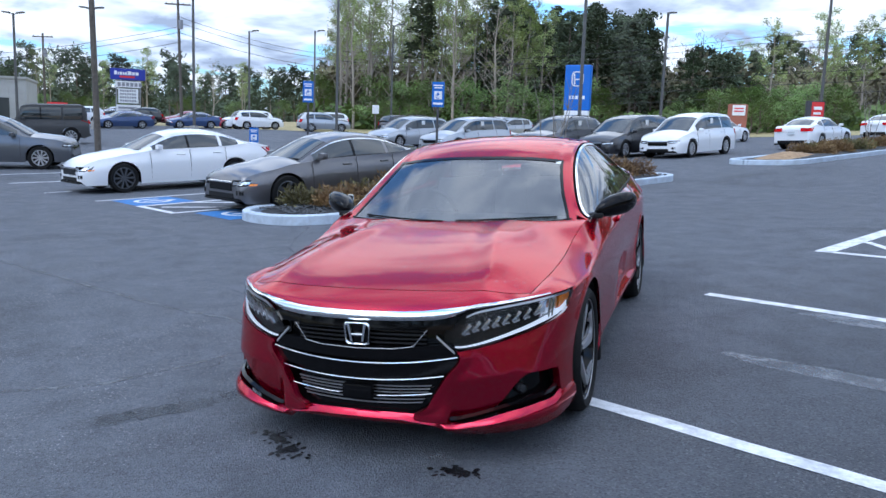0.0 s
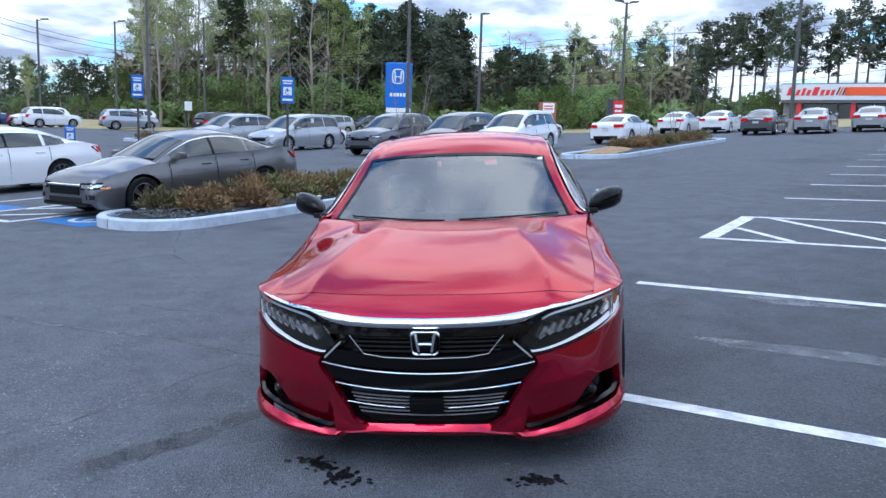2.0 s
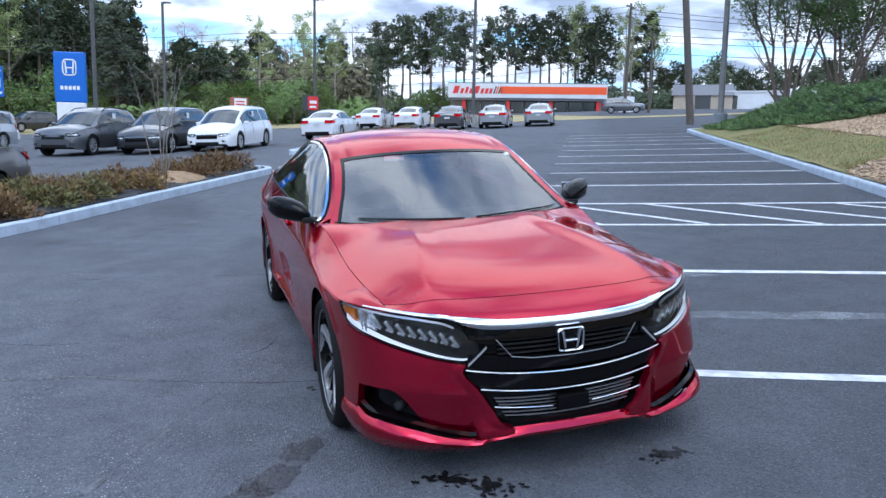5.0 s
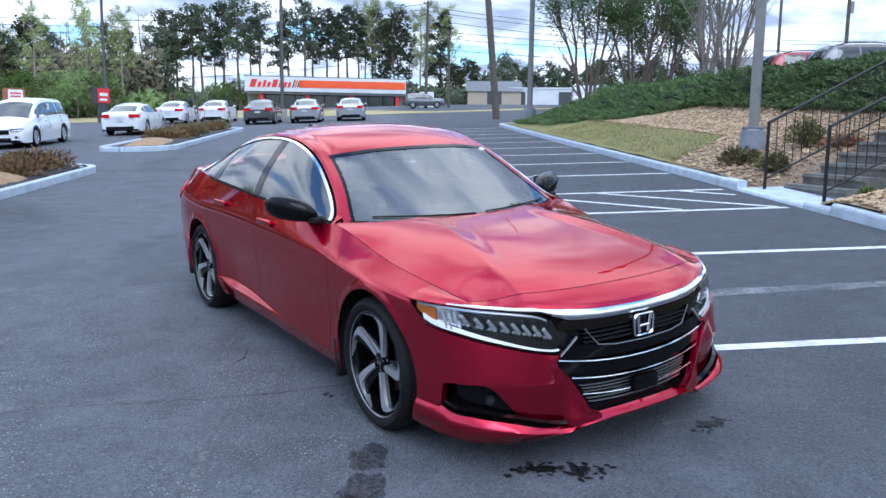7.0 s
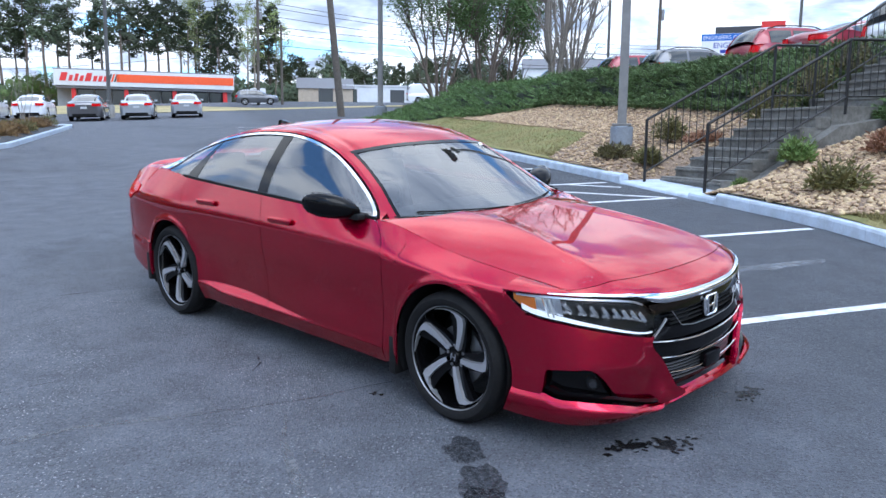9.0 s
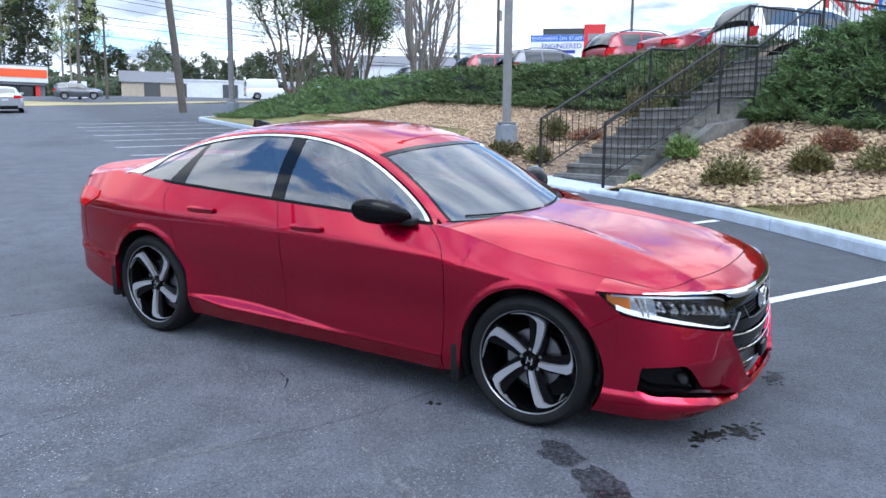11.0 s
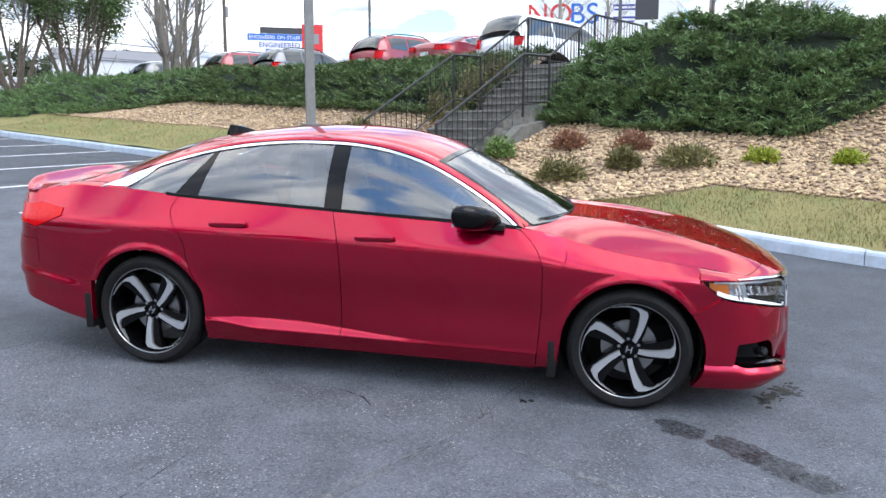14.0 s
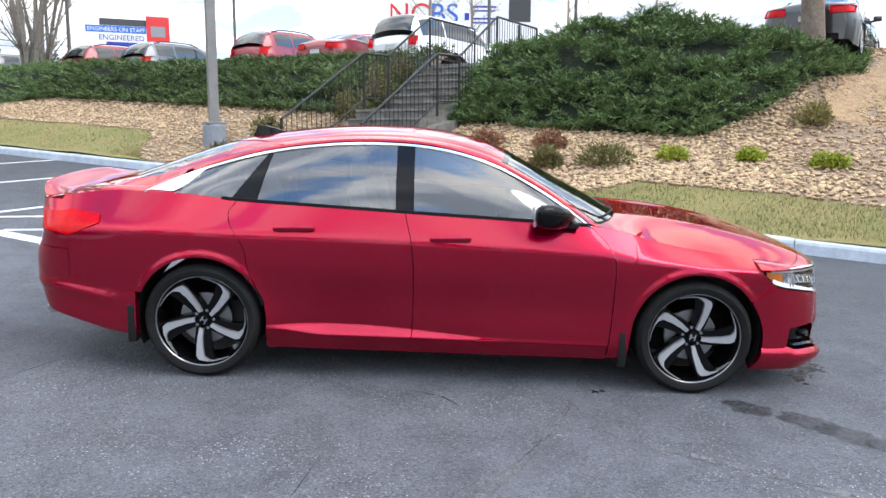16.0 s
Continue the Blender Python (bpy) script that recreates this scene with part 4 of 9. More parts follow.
def rail_top(y):
    """The height of the roof's side edge."""
    edge = min(chrome_z(y) + 0.022, roof_c(y) - 0.02)
    return max(edge, min(side_top(y) + 0.012, roof_c(y) - 0.01)) if y > 2.9 else edge


def top_z(x, y):
    edge = rail_top(y)
    q = min(1.0, abs(x) / rail_x(y))
    return edge + (roof_c(y) - edge) * (1 - q ** 2.3)


def glass_x(y, z):
    """The side of the cabin between belt and roof rail, leaning in."""
    lo, hi = belt_z(y), chrome_z(y) + 0.022
    q = min(1.0, max(0.0, (z - lo) / max(0.02, hi - lo)))
    return lerp(top_x(y) if y < 3.3 else top_x(y), rail_x(y), q) + 0.028 * math.sin(math.pi * q) * ease(hi - lo, 0.05, 0.25)


def grid_panel(name, fn, nu, nv, material, parent, label="", thick=0.0, mirror=False, both=False, smooth=True):
    """A panel from fn(s, t) with s, t from 0 to 1, given an edge of its own thickness."""
    obs = []
    for side in ((1, -1) if both else ((-1,) if mirror else (1,))):
        verts = []
        for i in range(nu + 1):
            for j in range(nv + 1):
                p = Vector(fn(i / nu, j / nv))
                verts.append(Vector((p.x * side, p.y, p.z)))
        m = nv + 1
        faces = [(i * m + j, (i + 1) * m + j, (i + 1) * m + j + 1, i * m + j + 1) for i in range(nu) for j in range(nv)]
        if side < 0:
            faces = [f[::-1] for f in faces]
        if thick:
            rim = [i * m for i in range(nu + 1)] + [nu * m + j for j in range(1, nv + 1)] + [i * m + nv for i in range(nu - 1, -1, -1)] + [j for j in range(nv - 1, 0, -1)]
            base = len(verts)
            mesh_norm = {}
            for f in faces:
                n = (verts[f[1]] - verts[f[0]]).cross(verts[f[2]] - verts[f[0]])
                for i in f:
                    mesh_norm[i] = mesh_norm.get(i, Vector()) + n
            for i in rim:
                verts.append(verts[i] - mesh_norm[i].normalized() * thick)
            k = len(rim)
            faces += [(rim[a], base + a, base + (a + 1) % k, rim[(a + 1) % k]) for a in range(k)]
        ob = piece(name, verts, faces, material, parent, label, smooth)
        if smooth:
            ob.data.set_sharp_from_angle(angle=radians(40))
        obs.append(ob)
    return obs[0] if len(obs) == 1 else obs


def side_panel(name, y0, y1, z0, z1, nu, nv, parent, material=HERO_RED, surf=side_x, out=0.0, thick=-0.02, label=""):
    """A panel of the side between two cut lines y0(z), y1(z) and two heights z0(y), z1(y)."""
    def fn(s, t):
        y = lerp(y0(0.6), y1(0.6), s)
        for _ in range(4):
            z = lerp(z0(y), z1(y), t)
            y = lerp(y0(z), y1(z), s)
        z = lerp(z0(y), z1(y), t)
        return surf(y, z) + out, y, z
    return grid_panel(name, fn, nu, nv, material, parent, label, thick=-thick, both=True)


def hero_car(m):
    car = thing("red_saloon", m, "metallic red four-door saloon with wet bonnet, black grille and chrome trim", "car")
    R = HERO_RED
    gap = 0.0022
    door_a = curve((0.18, 0.50), (0.45, 0.483), (0.70, 0.480), (0.836, 0.512), (0.93, 0.60), (0.965, 0.655))
    door_b = curve((0.18, 1.625), (0.8, 1.635), (1.01, 1.684))
    door_c = lambda z: 2.44 + 0.13 * ease(z, 0.35, 0.73) + 0.105 * ease(z, 0.725, 0.96) - 0.04 * ease(z, 0.965, 1.04)
    seam = lambda z: 3.20 + 0.40 * min(1.0, max(0.0, (z - 0.50) / 0.065))
    x_f_inv = lambda y: x_f_at(y - NOSE)
    lamp_top = curve((0.40, 0.600), (0.46, 0.665), (0.52, 0.703), (0.6, 0.720), (0.75, 0.733), (0.86, 0.744), (0.905, 0.746), (0.915, 0.743))
    # side panels
    side_panel("front_wing", lambda z: -0.452, lambda z: door_a(z) - gap, lambda y: 0.647 - 0.087 * (y + 0.452) / 0.149 if y < -0.303 else arch_low(y, 0.555 if y < 0 else 0.20), lambda y: 0.650 + 0.096 * (y + 0.452) / 0.117 if y < -0.335 else side_top(y) - 0.0005, 110, 30, car, thick=0.0)
    side_panel("front_door", lambda z: door_a(z) + gap, lambda z: door_b(z) - gap, lambda y: sill_crease(y) - 0.008, lambda y: side_top(y), 40, 88, car)
    side_panel("rear_door", lambda z: door_b(z) + gap, lambda z: (BASE - math.sqrt(ARCH_R**2 - (z - ARCH_Z) ** 2) if z < 0.453 else door_c(z)) - gap, lambda y: sill_crease(y) - 0.008, lambda y: side_top(y), 40, 88, car)
    side_panel("sill", lambda z: 0.50 - 0.06 * (z < 0), lambda z: 2.46, lambda y: 0.185, lambda y: sill_crease(y) - 0.0105, 40, 10, car)

    def wing_tip(s, t):
        x = lerp(0.715, 0.900, s)
        a = front_at(x_arc(x), lamp_top(x) + 0.005, 0.004)
        y = lerp(-0.600, -0.333, s)
        b = Vector((top_x(y) - 0.002, y, side_top(y) - 0.002))
        p = a.lerp(b, t)
        swell = 0.006 * math.sin(math.pi * t)
        return p.x + swell * 0.4, p.y - swell * 0.3, p.z + swell
    grid_panel("wing_tip", wing_tip, 24, 8, R, car, thick=0.006, both=True)
    side_panel("rear_wing", lambda z: door_c(z) + gap, lambda z: 3.60, lambda y: arch_low(y, 0.50 + 0.1625 * max(0.0, y - 3.198)), lambda y: side_top(y), 90, 56, car)
    # bonnet and the strip before it
    cut = lambda x: -0.765 + 0.86 * x_f(min(abs(x), 0.80)) * 0.93
    back = lambda x: 0.355 + 0.185 * (x / 0.75) ** 2 + 0.035 * (x / 0.78) ** 8
    edge = lambda y: top_x(y) - 0.0025

    def hood_s(x, y):
        """The bonnet's skin, brought to the wing's edge at its sides."""
        return hood_z(x, y) + (side_top(y) - hood_z(edge(y), y)) * min(1.0, abs(x) / edge(y)) ** 9

    def hood(s, t):
        k = 2 * s - 1
        y = 0.0
        for _ in range(4):
            x = k * edge(y)
            y = lerp(cut(x) + gap, back(x), t)
        x = k * edge(y)
        return x, y, hood_s(x, y)
    grid_panel("bonnet", hood, 110, 50, R, car, "red bonnet beaded with rain", thick=0.02)

    def strip(s, t):
        k = 2 * s - 1
        a = x_arc(0.735) * k
        x = arc_x(abs(a)) * (1 if k > 0 else -1)
        low = front_at(a, bar_top(abs(x)))
        yc = cut(x) - gap
        y = lerp(low.y, yc, t)
        z_hi = hood_s(x, yc)
        z = lerp(low.z, z_hi, t ** 0.75)
        return x, y, z

    bar_bot = curve((0.0, 0.667), (0.3, 0.673), (0.40, 0.680), (0.46, 0.696), (0.53, 0.7225), (0.6, 0.7265), (0.75, 0.7375), (0.86, 0.7465), (0.92, 0.7505))
    bar_top = curve((0.0, 0.708), (0.3, 0.714), (0.45, 0.727), (0.6, 0.737), (0.75, 0.747), (0.86, 0.752), (0.92, 0.755))
    grid_panel("nose_strip", strip, 50, 8, R, car, thick=0.015)
    s_of = lambda x: x_arc(x)
    bar = lambda s, t: front_at((2 * s - 1) * s_of(0.82), lerp(bar_bot(arc_x(abs(2 * s - 1) * s_of(0.82))), bar_top(arc_x(abs(2 * s - 1) * s_of(0.82))), t), (0.012 * math.sin(math.pi * min(1, max(0, t))) + 0.003) * (1 - 0.8 * ease(abs(2 * s - 1), 0.6, 1.0)))
    grid_panel("chrome_bar", bar, 60, 6, CHROME, car, "bright chrome bar above the grille", thick=0.015)
    # grille
    half = curve((0.245, 0.26), (0.27, 0.318), (0.32, 0.352), (0.42, 0.415), (0.505, 0.474), (0.55, 0.455), (0.62, 0.45), (0.68, 0.47))

    def grille_back(s, t):
        z = lerp(0.248, 0.678, t)
        return front_at((2 * s - 1) * s_of(half(z)), z, -0.05)
    grid_panel("grille", grille_back, 24, 14, GLOSS_BLACK, car, "gloss black grille")

    def band(name, z0, z1, material, out, x0=-1.0, x1=1.0, lab="", n=40, thick=0.03, rise=0.0):
        def fn(s, t):
            k = lerp(x0, x1, s)
            z = lerp(z0, z1, t)
            w = s_of(half(z) - 0.004)
            zz = z + rise * k * k
            return front_at(k * s_of(half(zz) - 0.004) if abs(k) > 0.95 else k * w, zz, out)
        return grid_panel(name, fn, n, 3, material, car, lab, thick=thick)
    band("grille_shell", 0.632, 0.676, GLOSS_BLACK, -0.004)
    band("grille_bar", 0.492, 0.548, GLOSS_BLACK, -0.002, rise=0.02)

    def chrome_rod(z0, k0, k1, out, rise):
        bm = bmesh.new()
        n = 28
        for i in range(n):
            ends = []
            for j in (i, i + 1):
                k = lerp(k0, k1, j / n)
                z = z0 + rise * k * k
                ends.append(front_at(k * s_of(half(z) - 0.004), z, out))
            tube(bm, ends[0], ends[1], 0.0042, n=8, caps=False)
        part("grille_trim", bm, CHROME, car, "thin chrome grille line")
    chrome_rod(0.473, -0.985, 0.985, 0.004, 0.036)
    band("grille_bar", 0.405, 0.462, GLOSS_BLACK, -0.008, rise=0.03)
    chrome_rod(0.395, -0.98, 0.98, 0.002, 0.028)
    for z in (0.355, 0.340, 0.325, 0.310, 0.293, 0.277):
        band("radiator_fin", z, z + 0.005, STEEL, -0.03, -0.93, 0.93, n=14, thick=0.01, rise=0.012)
    chrome_rod(0.321, -0.97, -0.27, 0.0, 0.022)
    chrome_rod(0.321, 0.27, 0.97, 0.0, 0.022)
    for z in (0.560, 0.580, 0.600, 0.618):
        band("grille_slat", z, z + 0.007, MATT_BLACK, -0.02, -0.72, 0.72, n=14, thick=0.015)
    trim = bmesh.new()
    ring = [front_at(x, z, 0.002) for x, z in ((-0.335, 0.632), (-0.27, 0.556), (-0.18, 0.543), (0.0, 0.538), (0.18, 0.543), (0.27, 0.556), (0.335, 0.632))]
    for a, b in zip(ring, ring[1:]):
        tube(trim, a, b, 0.0022, n=6)
    part("mesh_trim", trim, STEEL, car)
    bm = bmesh.new()
    box(bm, -0.075, 0, 0.300, 0.075, 0.04, 0.372, pose(0, NOSE - 0.004, 0), bevel=0.012)
    part("radar_cover", bm, GLOSS_BLACK, car, "black radar panel in the lower grille")
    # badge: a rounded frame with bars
    def frame_ring(bm, w0, w1, h, r, y0, y1, zc, n=6):
        def loop(w, hh):
            out = []
            for cx, cz, a0 in ((w - r, hh - r, 0), (-(w - r), hh - r, 90), (-(w - r) * 0.9, -(hh - r), 180), ((w - r) * 0.9, -(hh - r), 270)):
                for k in range(n + 1):
                    a = radians(a0 + 90 * k / n)
                    out.append((cx + r * math.cos(a), cz + r * math.sin(a)))
            return out
        A, B = loop(w0, h), loop(w1, h - (w0 - w1))
        va = [bm.verts.new((x, y0 + 0.006, zc + z)) for x, z in A]
        vb = [bm.verts.new((lerp(x, x2, 0.5), y0, zc + lerp(z, z2, 0.5))) for (x, z), (x2, z2) in zip(A, B)]
        vc = [bm.verts.new((x, y0 + 0.006, zc + z)) for x, z in B]
        vd = [bm.verts.new((x, y1, zc + z)) for x, z in A]
        k = len(A)
        for i in range(k):
            j = (i + 1) % k
            bm.faces.new((va[i], va[j], vb[j], vb[i]))
            bm.faces.new((vb[i], vb[j], vc[j], vc[i]))
            bm.faces.new((vd[i], vd[j], va[j], va[i]))
    badge = bmesh.new()
    by = NOSE + 0.022
    frame_ring(badge, 0.066, 0.057, 0.054, 0.022, by, by + 0.018, 0.604)
    for sx in (-1, 1):
        tube(badge, (sx * 0.042, by + 0.006, 0.647), (sx * 0.027, by + 0.006, 0.567), 0.0085, 0.0065, n=8)
    tube(badge, (-0.032, by + 0.008, 0.600), (0.032, by + 0.008, 0.600), 0.007, n=8)
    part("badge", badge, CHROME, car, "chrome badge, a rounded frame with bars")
    bm = bmesh.new()
    box(bm, -0.057, by + 0.012, 0.556, 0.057, by + 0.04, 0.656, bevel=0.015)
    part("badge_plate", bm, GLOSS_BLACK, car)
    # headlights
    lamp_bot = curve((0.40, 0.574), (0.43, 0.552), (0.47, 0.540), (0.52, 0.545), (0.66, 0.578), (0.80, 0.618), (0.865, 0.645), (0.880, 0.662), (0.891, 0.700), (0.899, 0.738), (0.91, 0.738))
    def lamp(inset, e=0.0, xa=0.405, xb=0.8975):
        def fn(s, t):
            x = lerp(xa, xb, s)
            z = lerp(lamp_bot(x) + e, lamp_top(x) - e, t)
            return front_at(s_of(x), z, inset)
        return fn
    for side in (1, -1):
        flip = dict(mirror=side < 0)
        body = grid_panel("headlight", lamp(-0.045), 30, 6, MATT_BLACK, car, "clear headlight with a dark housing and a row of lamps", **flip)
        grid_panel("lens", lamp(0.004), 34, 8, LENS, body, "clear lens", thick=0.05, **flip)

        def guide(s, t):
            x = lerp(0.455, 0.880, s)
            lo = lamp_bot(x)
            return front_at(s_of(x), lo + 0.007 + lerp(0.007, 0.024, s ** 1.5) * t, -0.006)
        grid_panel("light_guide", guide, 34, 3, GUIDE_GLOW, body, "white light guide", thick=0.01, **flip)

        bm = bmesh.new()
        for k in range(8):
            x = 0.500 + k * 0.041
            zc = lerp(lamp_bot(x), lamp_top(x), 0.56)
            p = front_at(s_of(x), zc, -0.022)
            box(bm, -0.009, -0.02, -0.030, 0.009, 0.02, 0.030, Matrix.Translation(p) @ pose(0, 0, 0, 0, 38, 34), bevel=0.004)
            box(bm, -0.022, -0.014, -0.006, 0.016, 0.014, 0.005, Matrix.Translation(p - Vector((0.0, 0, 0.016))) @ pose(0, 0, 0, 0, 0, 34), bevel=0.003)
        for x in (0.822, 0.834):
            tube(bm, front_at(s_of(x), lamp_bot(x) + 0.014, -0.008), front_at(s_of(x + 0.006), lamp_top(x) - 0.018, -0.008), 0.006, n=6)
        if side < 0:
            bmesh.ops.scale(bm, vec=(-1, 1, 1), verts=bm.verts)
        part("lamp_row", bm, LAMP_SILVER, body, "row of bright lamp cups")

        def brow(s, t):
            x = lerp(0.50, 0.885, s)
            return front_at(s_of(x), lamp_top(x) - 0.006 - 0.008 * t, -0.006)
        grid_panel("brow", brow, 24, 2, SATIN, body, "", thick=0.01, **flip)

        def bowl(s, t):
            x = lerp(0.800, 0.868, s)
            lo, hi = lamp_bot(x), lamp_top(x)
            return front_at(s_of(x), lerp(lo + 0.22 * (hi - lo), lo + 0.86 * (hi - lo), t), -0.018 - 0.012 * math.sin(math.pi * s))
        grid_panel("end_reflector", bowl, 8, 4, LAMP_SILVER, body, "bright end reflector", thick=0.01, **flip)

        def amber(s, t):
            x = lerp(0.858, 0.890, s)
            lo, hi = lamp_bot(x), lamp_top(x)
            return front_at(s_of(x), lerp(lo + 0.25 * (hi - lo), lo + 0.80 * (hi - lo), t), -0.010)
        grid_panel("side_marker", amber, 6, 3, AMBER_LENS, body, "amber side marker", thick=0.01, **flip)

        def claw(s, t):
            p = (lerp(0.375, 0.452, s), lerp(0.602, 0.528, s) + (t - 0.5) * 0.010)
            return front_at(s_of(p[0]), p[1], 0.006)
        grid_panel("lamp_claw", claw, 6, 2, SATIN, body, "", thick=0.01, **flip)
        # bumper cheek, blade, fog lamp
        fog_top = curve((0.25, 0.236), (0.34, 0.212), (0.44, 0.205), (0.52, 0.222), (0.60, 0.248), (0.66, 0.290), (0.70, 0.358), (0.73, 0.400), (0.76, 0.416), (0.80, 0.412), (0.846, 0.405), (0.856, 0.395), (0.864, 0.300), (0.90, 0.297), (0.93, 0.297))
        fog_bot = curve((0.25, 0.236), (0.34, 0.212), (0.44, 0.198), (0.52, 0.213), (0.60, 0.234), (0.66, 0.250), (0.74, 0.264), (0.80, 0.272), (0.846, 0.276), (0.864, 0.294), (0.90, 0.294), (0.93, 0.294))
        lip = curve((0.0, 0.203), (0.25, 0.196), (0.36, 0.184), (0.405, 0.146), (0.43, 0.138), (0.50, 0.136), (0.70, 0.144), (0.85, 0.155), (0.93, 0.165))
        s_end = ARC[-1]

        def s_out(z):
            """Round to the wheel arch, or to the joint with the wing above it."""
            if z < 0.56:
                y = -math.sqrt(max(0.01, ARCH_R**2 - (z - ARCH_Z) ** 2)) - 0.002
            else:
                y = max(-0.452, -0.303 - 1.713 * (z - 0.56))
            return f_arc(min(0.9, y - NOSE))

        def cheek(s, t):
            z = 0.45
            for _ in range(5):
                a = lerp(s_of(half(min(0.56, max(z, 0.25)))), s_out(z), s)
                x = arc_x(a)
                z = lerp(fog_top(min(x, 0.93)), lamp_bot(min(max(x, 0.43), 0.868)) - 0.004, t)
            fold = 0.30 * max(0.0, 0.415 - 0.10 * max(0.0, 0.62 - x) - z) * ease(x, 0.40, 0.47) * (1 - ease(x, 0.74, 0.82))
            return front_at(a, z, 0.008 - fold + 0.010 * (1 - ease(s, 0.0, 0.08)))
        grid_panel("bumper_cheek", cheek, 60, 44, R, car, thick=0.035, **flip)

        def blade(s, t):
            z = 0.25
            for _ in range(4):
                a = lerp(0.0, s_out(z) if s > 0.9 else s_out(0.25), s)
                x = arc_x(a)
                top = fog_bot(x) if x > 0.30 else lerp(0.246, 0.222, ease(x, 0.2, 0.33))
                z = lerp(lip(x), top, t)
            prow = 0.022 * ease(x, 0.385, 0.405) * (1 - 0.45 * ease(x, 0.6, 0.92))
            shelf = t / 0.78 if t < 0.78 else 1 - (t - 0.78) / 0.22
            return front_at(a, z, 0.004 + prow * shelf + 0.011 * (1 - abs(2 * t - 1)))
        grid_panel("front_lip", blade, 120, 12, R, car, "red lower lip of the bumper", thick=0.05, **flip)

        def recess(s, t):
            x = lerp(0.40, 0.915, s)
            return front_at(s_of(x), lerp(fog_bot(x) - 0.03, fog_top(x) + 0.03, t), -0.06 - 0.035 * (1 - ease(x, 0.55, 0.72)))
        hole = grid_panel("fog_recess", recess, 24, 5, GLOSS_BLACK, car, "black fog lamp recess", **flip)
        p = front_at(s_of(0.745), 0.340, -0.022)
        n = (front_at(s_of(0.745), 0.340, 0.1) - p).normalized()
        p.x, n.x = p.x * side, n.x * side
        bm = bmesh.new()
        lathe(bm, [(0.0, 0.0), (0.017, -0.002), (0.020, -0.008), (0.023, 0.0), (0.026, -0.004), (0.026, -0.05)], 20, "Z", Matrix.Translation(p) @ n.to_track_quat("Z", "Y").to_matrix().to_4x4())
        part("fog_lamp", bm, FOG_GLASS, hole, "round dark fog lamp")

        def trimline(s, t):
            x = lerp(0.43, 0.86, s)
            return front_at(s_of(x), fog_bot(x) + 0.006 + 0.016 * t, -0.012 + 0.01 * t)
        grid_panel("recess_trim", trimline, 20, 2, GLOSS_BLACK, hole, "", thick=0.02, **flip)
    # cabin shell: roof, pillars, glass
    head = lambda k: 1.085 + 0.05 * k * k
    tail = lambda k: 2.78 - 0.03 * k * k

    def roof(s, t):
        k = 2 * s - 1
        y = lerp(head(k), tail(k), t)
        x = k * rail_x(y)
        dip = 0.006 * math.exp(-((abs(k) - 0.86) / 0.025) ** 2)
        return x, y, top_z(x, y) - dip
    grid_panel("roof", roof, 60, 40, R, car, thick=0.02)
    foot = lambda k: 0.330 + 0.24 * k * k

    def shield(s, t):
        k = (2 * s - 1)
        y = lerp(foot(k), head(k) - 0.004, t)
        x = k * (rail_x(y) - 0.045)
        return x, y, top_z(x, y) - 0.002
    grid_panel("windscreen", shield, 40, 24, WINDSCREEN, car, "clear raked windscreen").visible_shadow = False

    def cowl(s, t):
        k = 2 * s - 1
        x = k * 0.735
        ya, yb = back(x) - 0.015, foot(k) + 0.012
        z = lerp(hood_z(x, back(x)) - 0.045, top_z(k * (rail_x(yb) - 0.04), yb) + 0.003, t ** 2.2)
        return lerp(x, k * (rail_x(yb) - 0.03), t), lerp(ya, yb, t), z
    grid_panel("cowl", cowl, 40, 5, MATT_BLACK, car, "black cowl", thick=0.02)

    def frit_side(s, t):
        y = lerp(0.56, head(1.0) - 0.01, s)
        x = lerp(rail_x(y) - 0.066, rail_x(y) - 0.045, t)
        return x, y, top_z(x, y) + 0.001
    grid_panel("screen_edge", frit_side, 24, 2, GLOSS_BLACK, car, "black screen border", both=True)
    grid_panel("screen_top_edge", lambda s, t: ((2 * s - 1) * 0.58, head(2 * s - 1) - 0.034 * t - 0.002, top_z((2 * s - 1) * 0.58, head(2 * s - 1) - 0.034 * t) + 0.001), 30, 3, GLOSS_BLACK, car, "black screen border")

    def pillar_a(s, t):
        y = lerp(0.56, head(1.0) + 0.002, s)
        x = lerp(rail_x(y) - 0.052, rail_x(y), t)
        return x, y, top_z(x, y)
    grid_panel("front_pillar", pillar_a, 24, 3, R, car, thick=-0.015, both=True)

    def backlight(s, t):
        k = 2 * s - 1
        y = lerp(tail(k) + 0.004, 3.42 - 0.10 * k * k, t)
        x = k * (rail_x(y) - 0.115)
        return x, y, top_z(x, y) - 0.003
    grid_panel("rear_window", backlight, 30, 18, SIDE_GLASS, car, "tinted rear window").visible_shadow = False

    def pillar_c_top(s, t):
        y = lerp(2.755, 3.40, s)
        x = lerp(rail_x(y) - 0.122, rail_x(y), t)
        return x, y, top_z(x, y)
    grid_panel("rear_pillar_top", pillar_c_top, 24, 3, R, car, thick=-0.015, both=True)

    # side of the cabin: red rail above the chrome line, red quarter behind
    def rail_side(s, t):
        y = lerp(0.56, 2.94, s)
        lo = max(belt_z(y), chrome_z(y) + 0.010)
        hi = max(lo + 0.001, min(chrome_z(y) + 0.022, roof_c(y) - 0.02))
        z = lerp(lo, hi, t)
        return glass_x(y, z) + (0.003 * (1 - t)), y, z
    grid_panel("roof_rail", rail_side, 70, 3, R, car, thick=0.015, both=True)

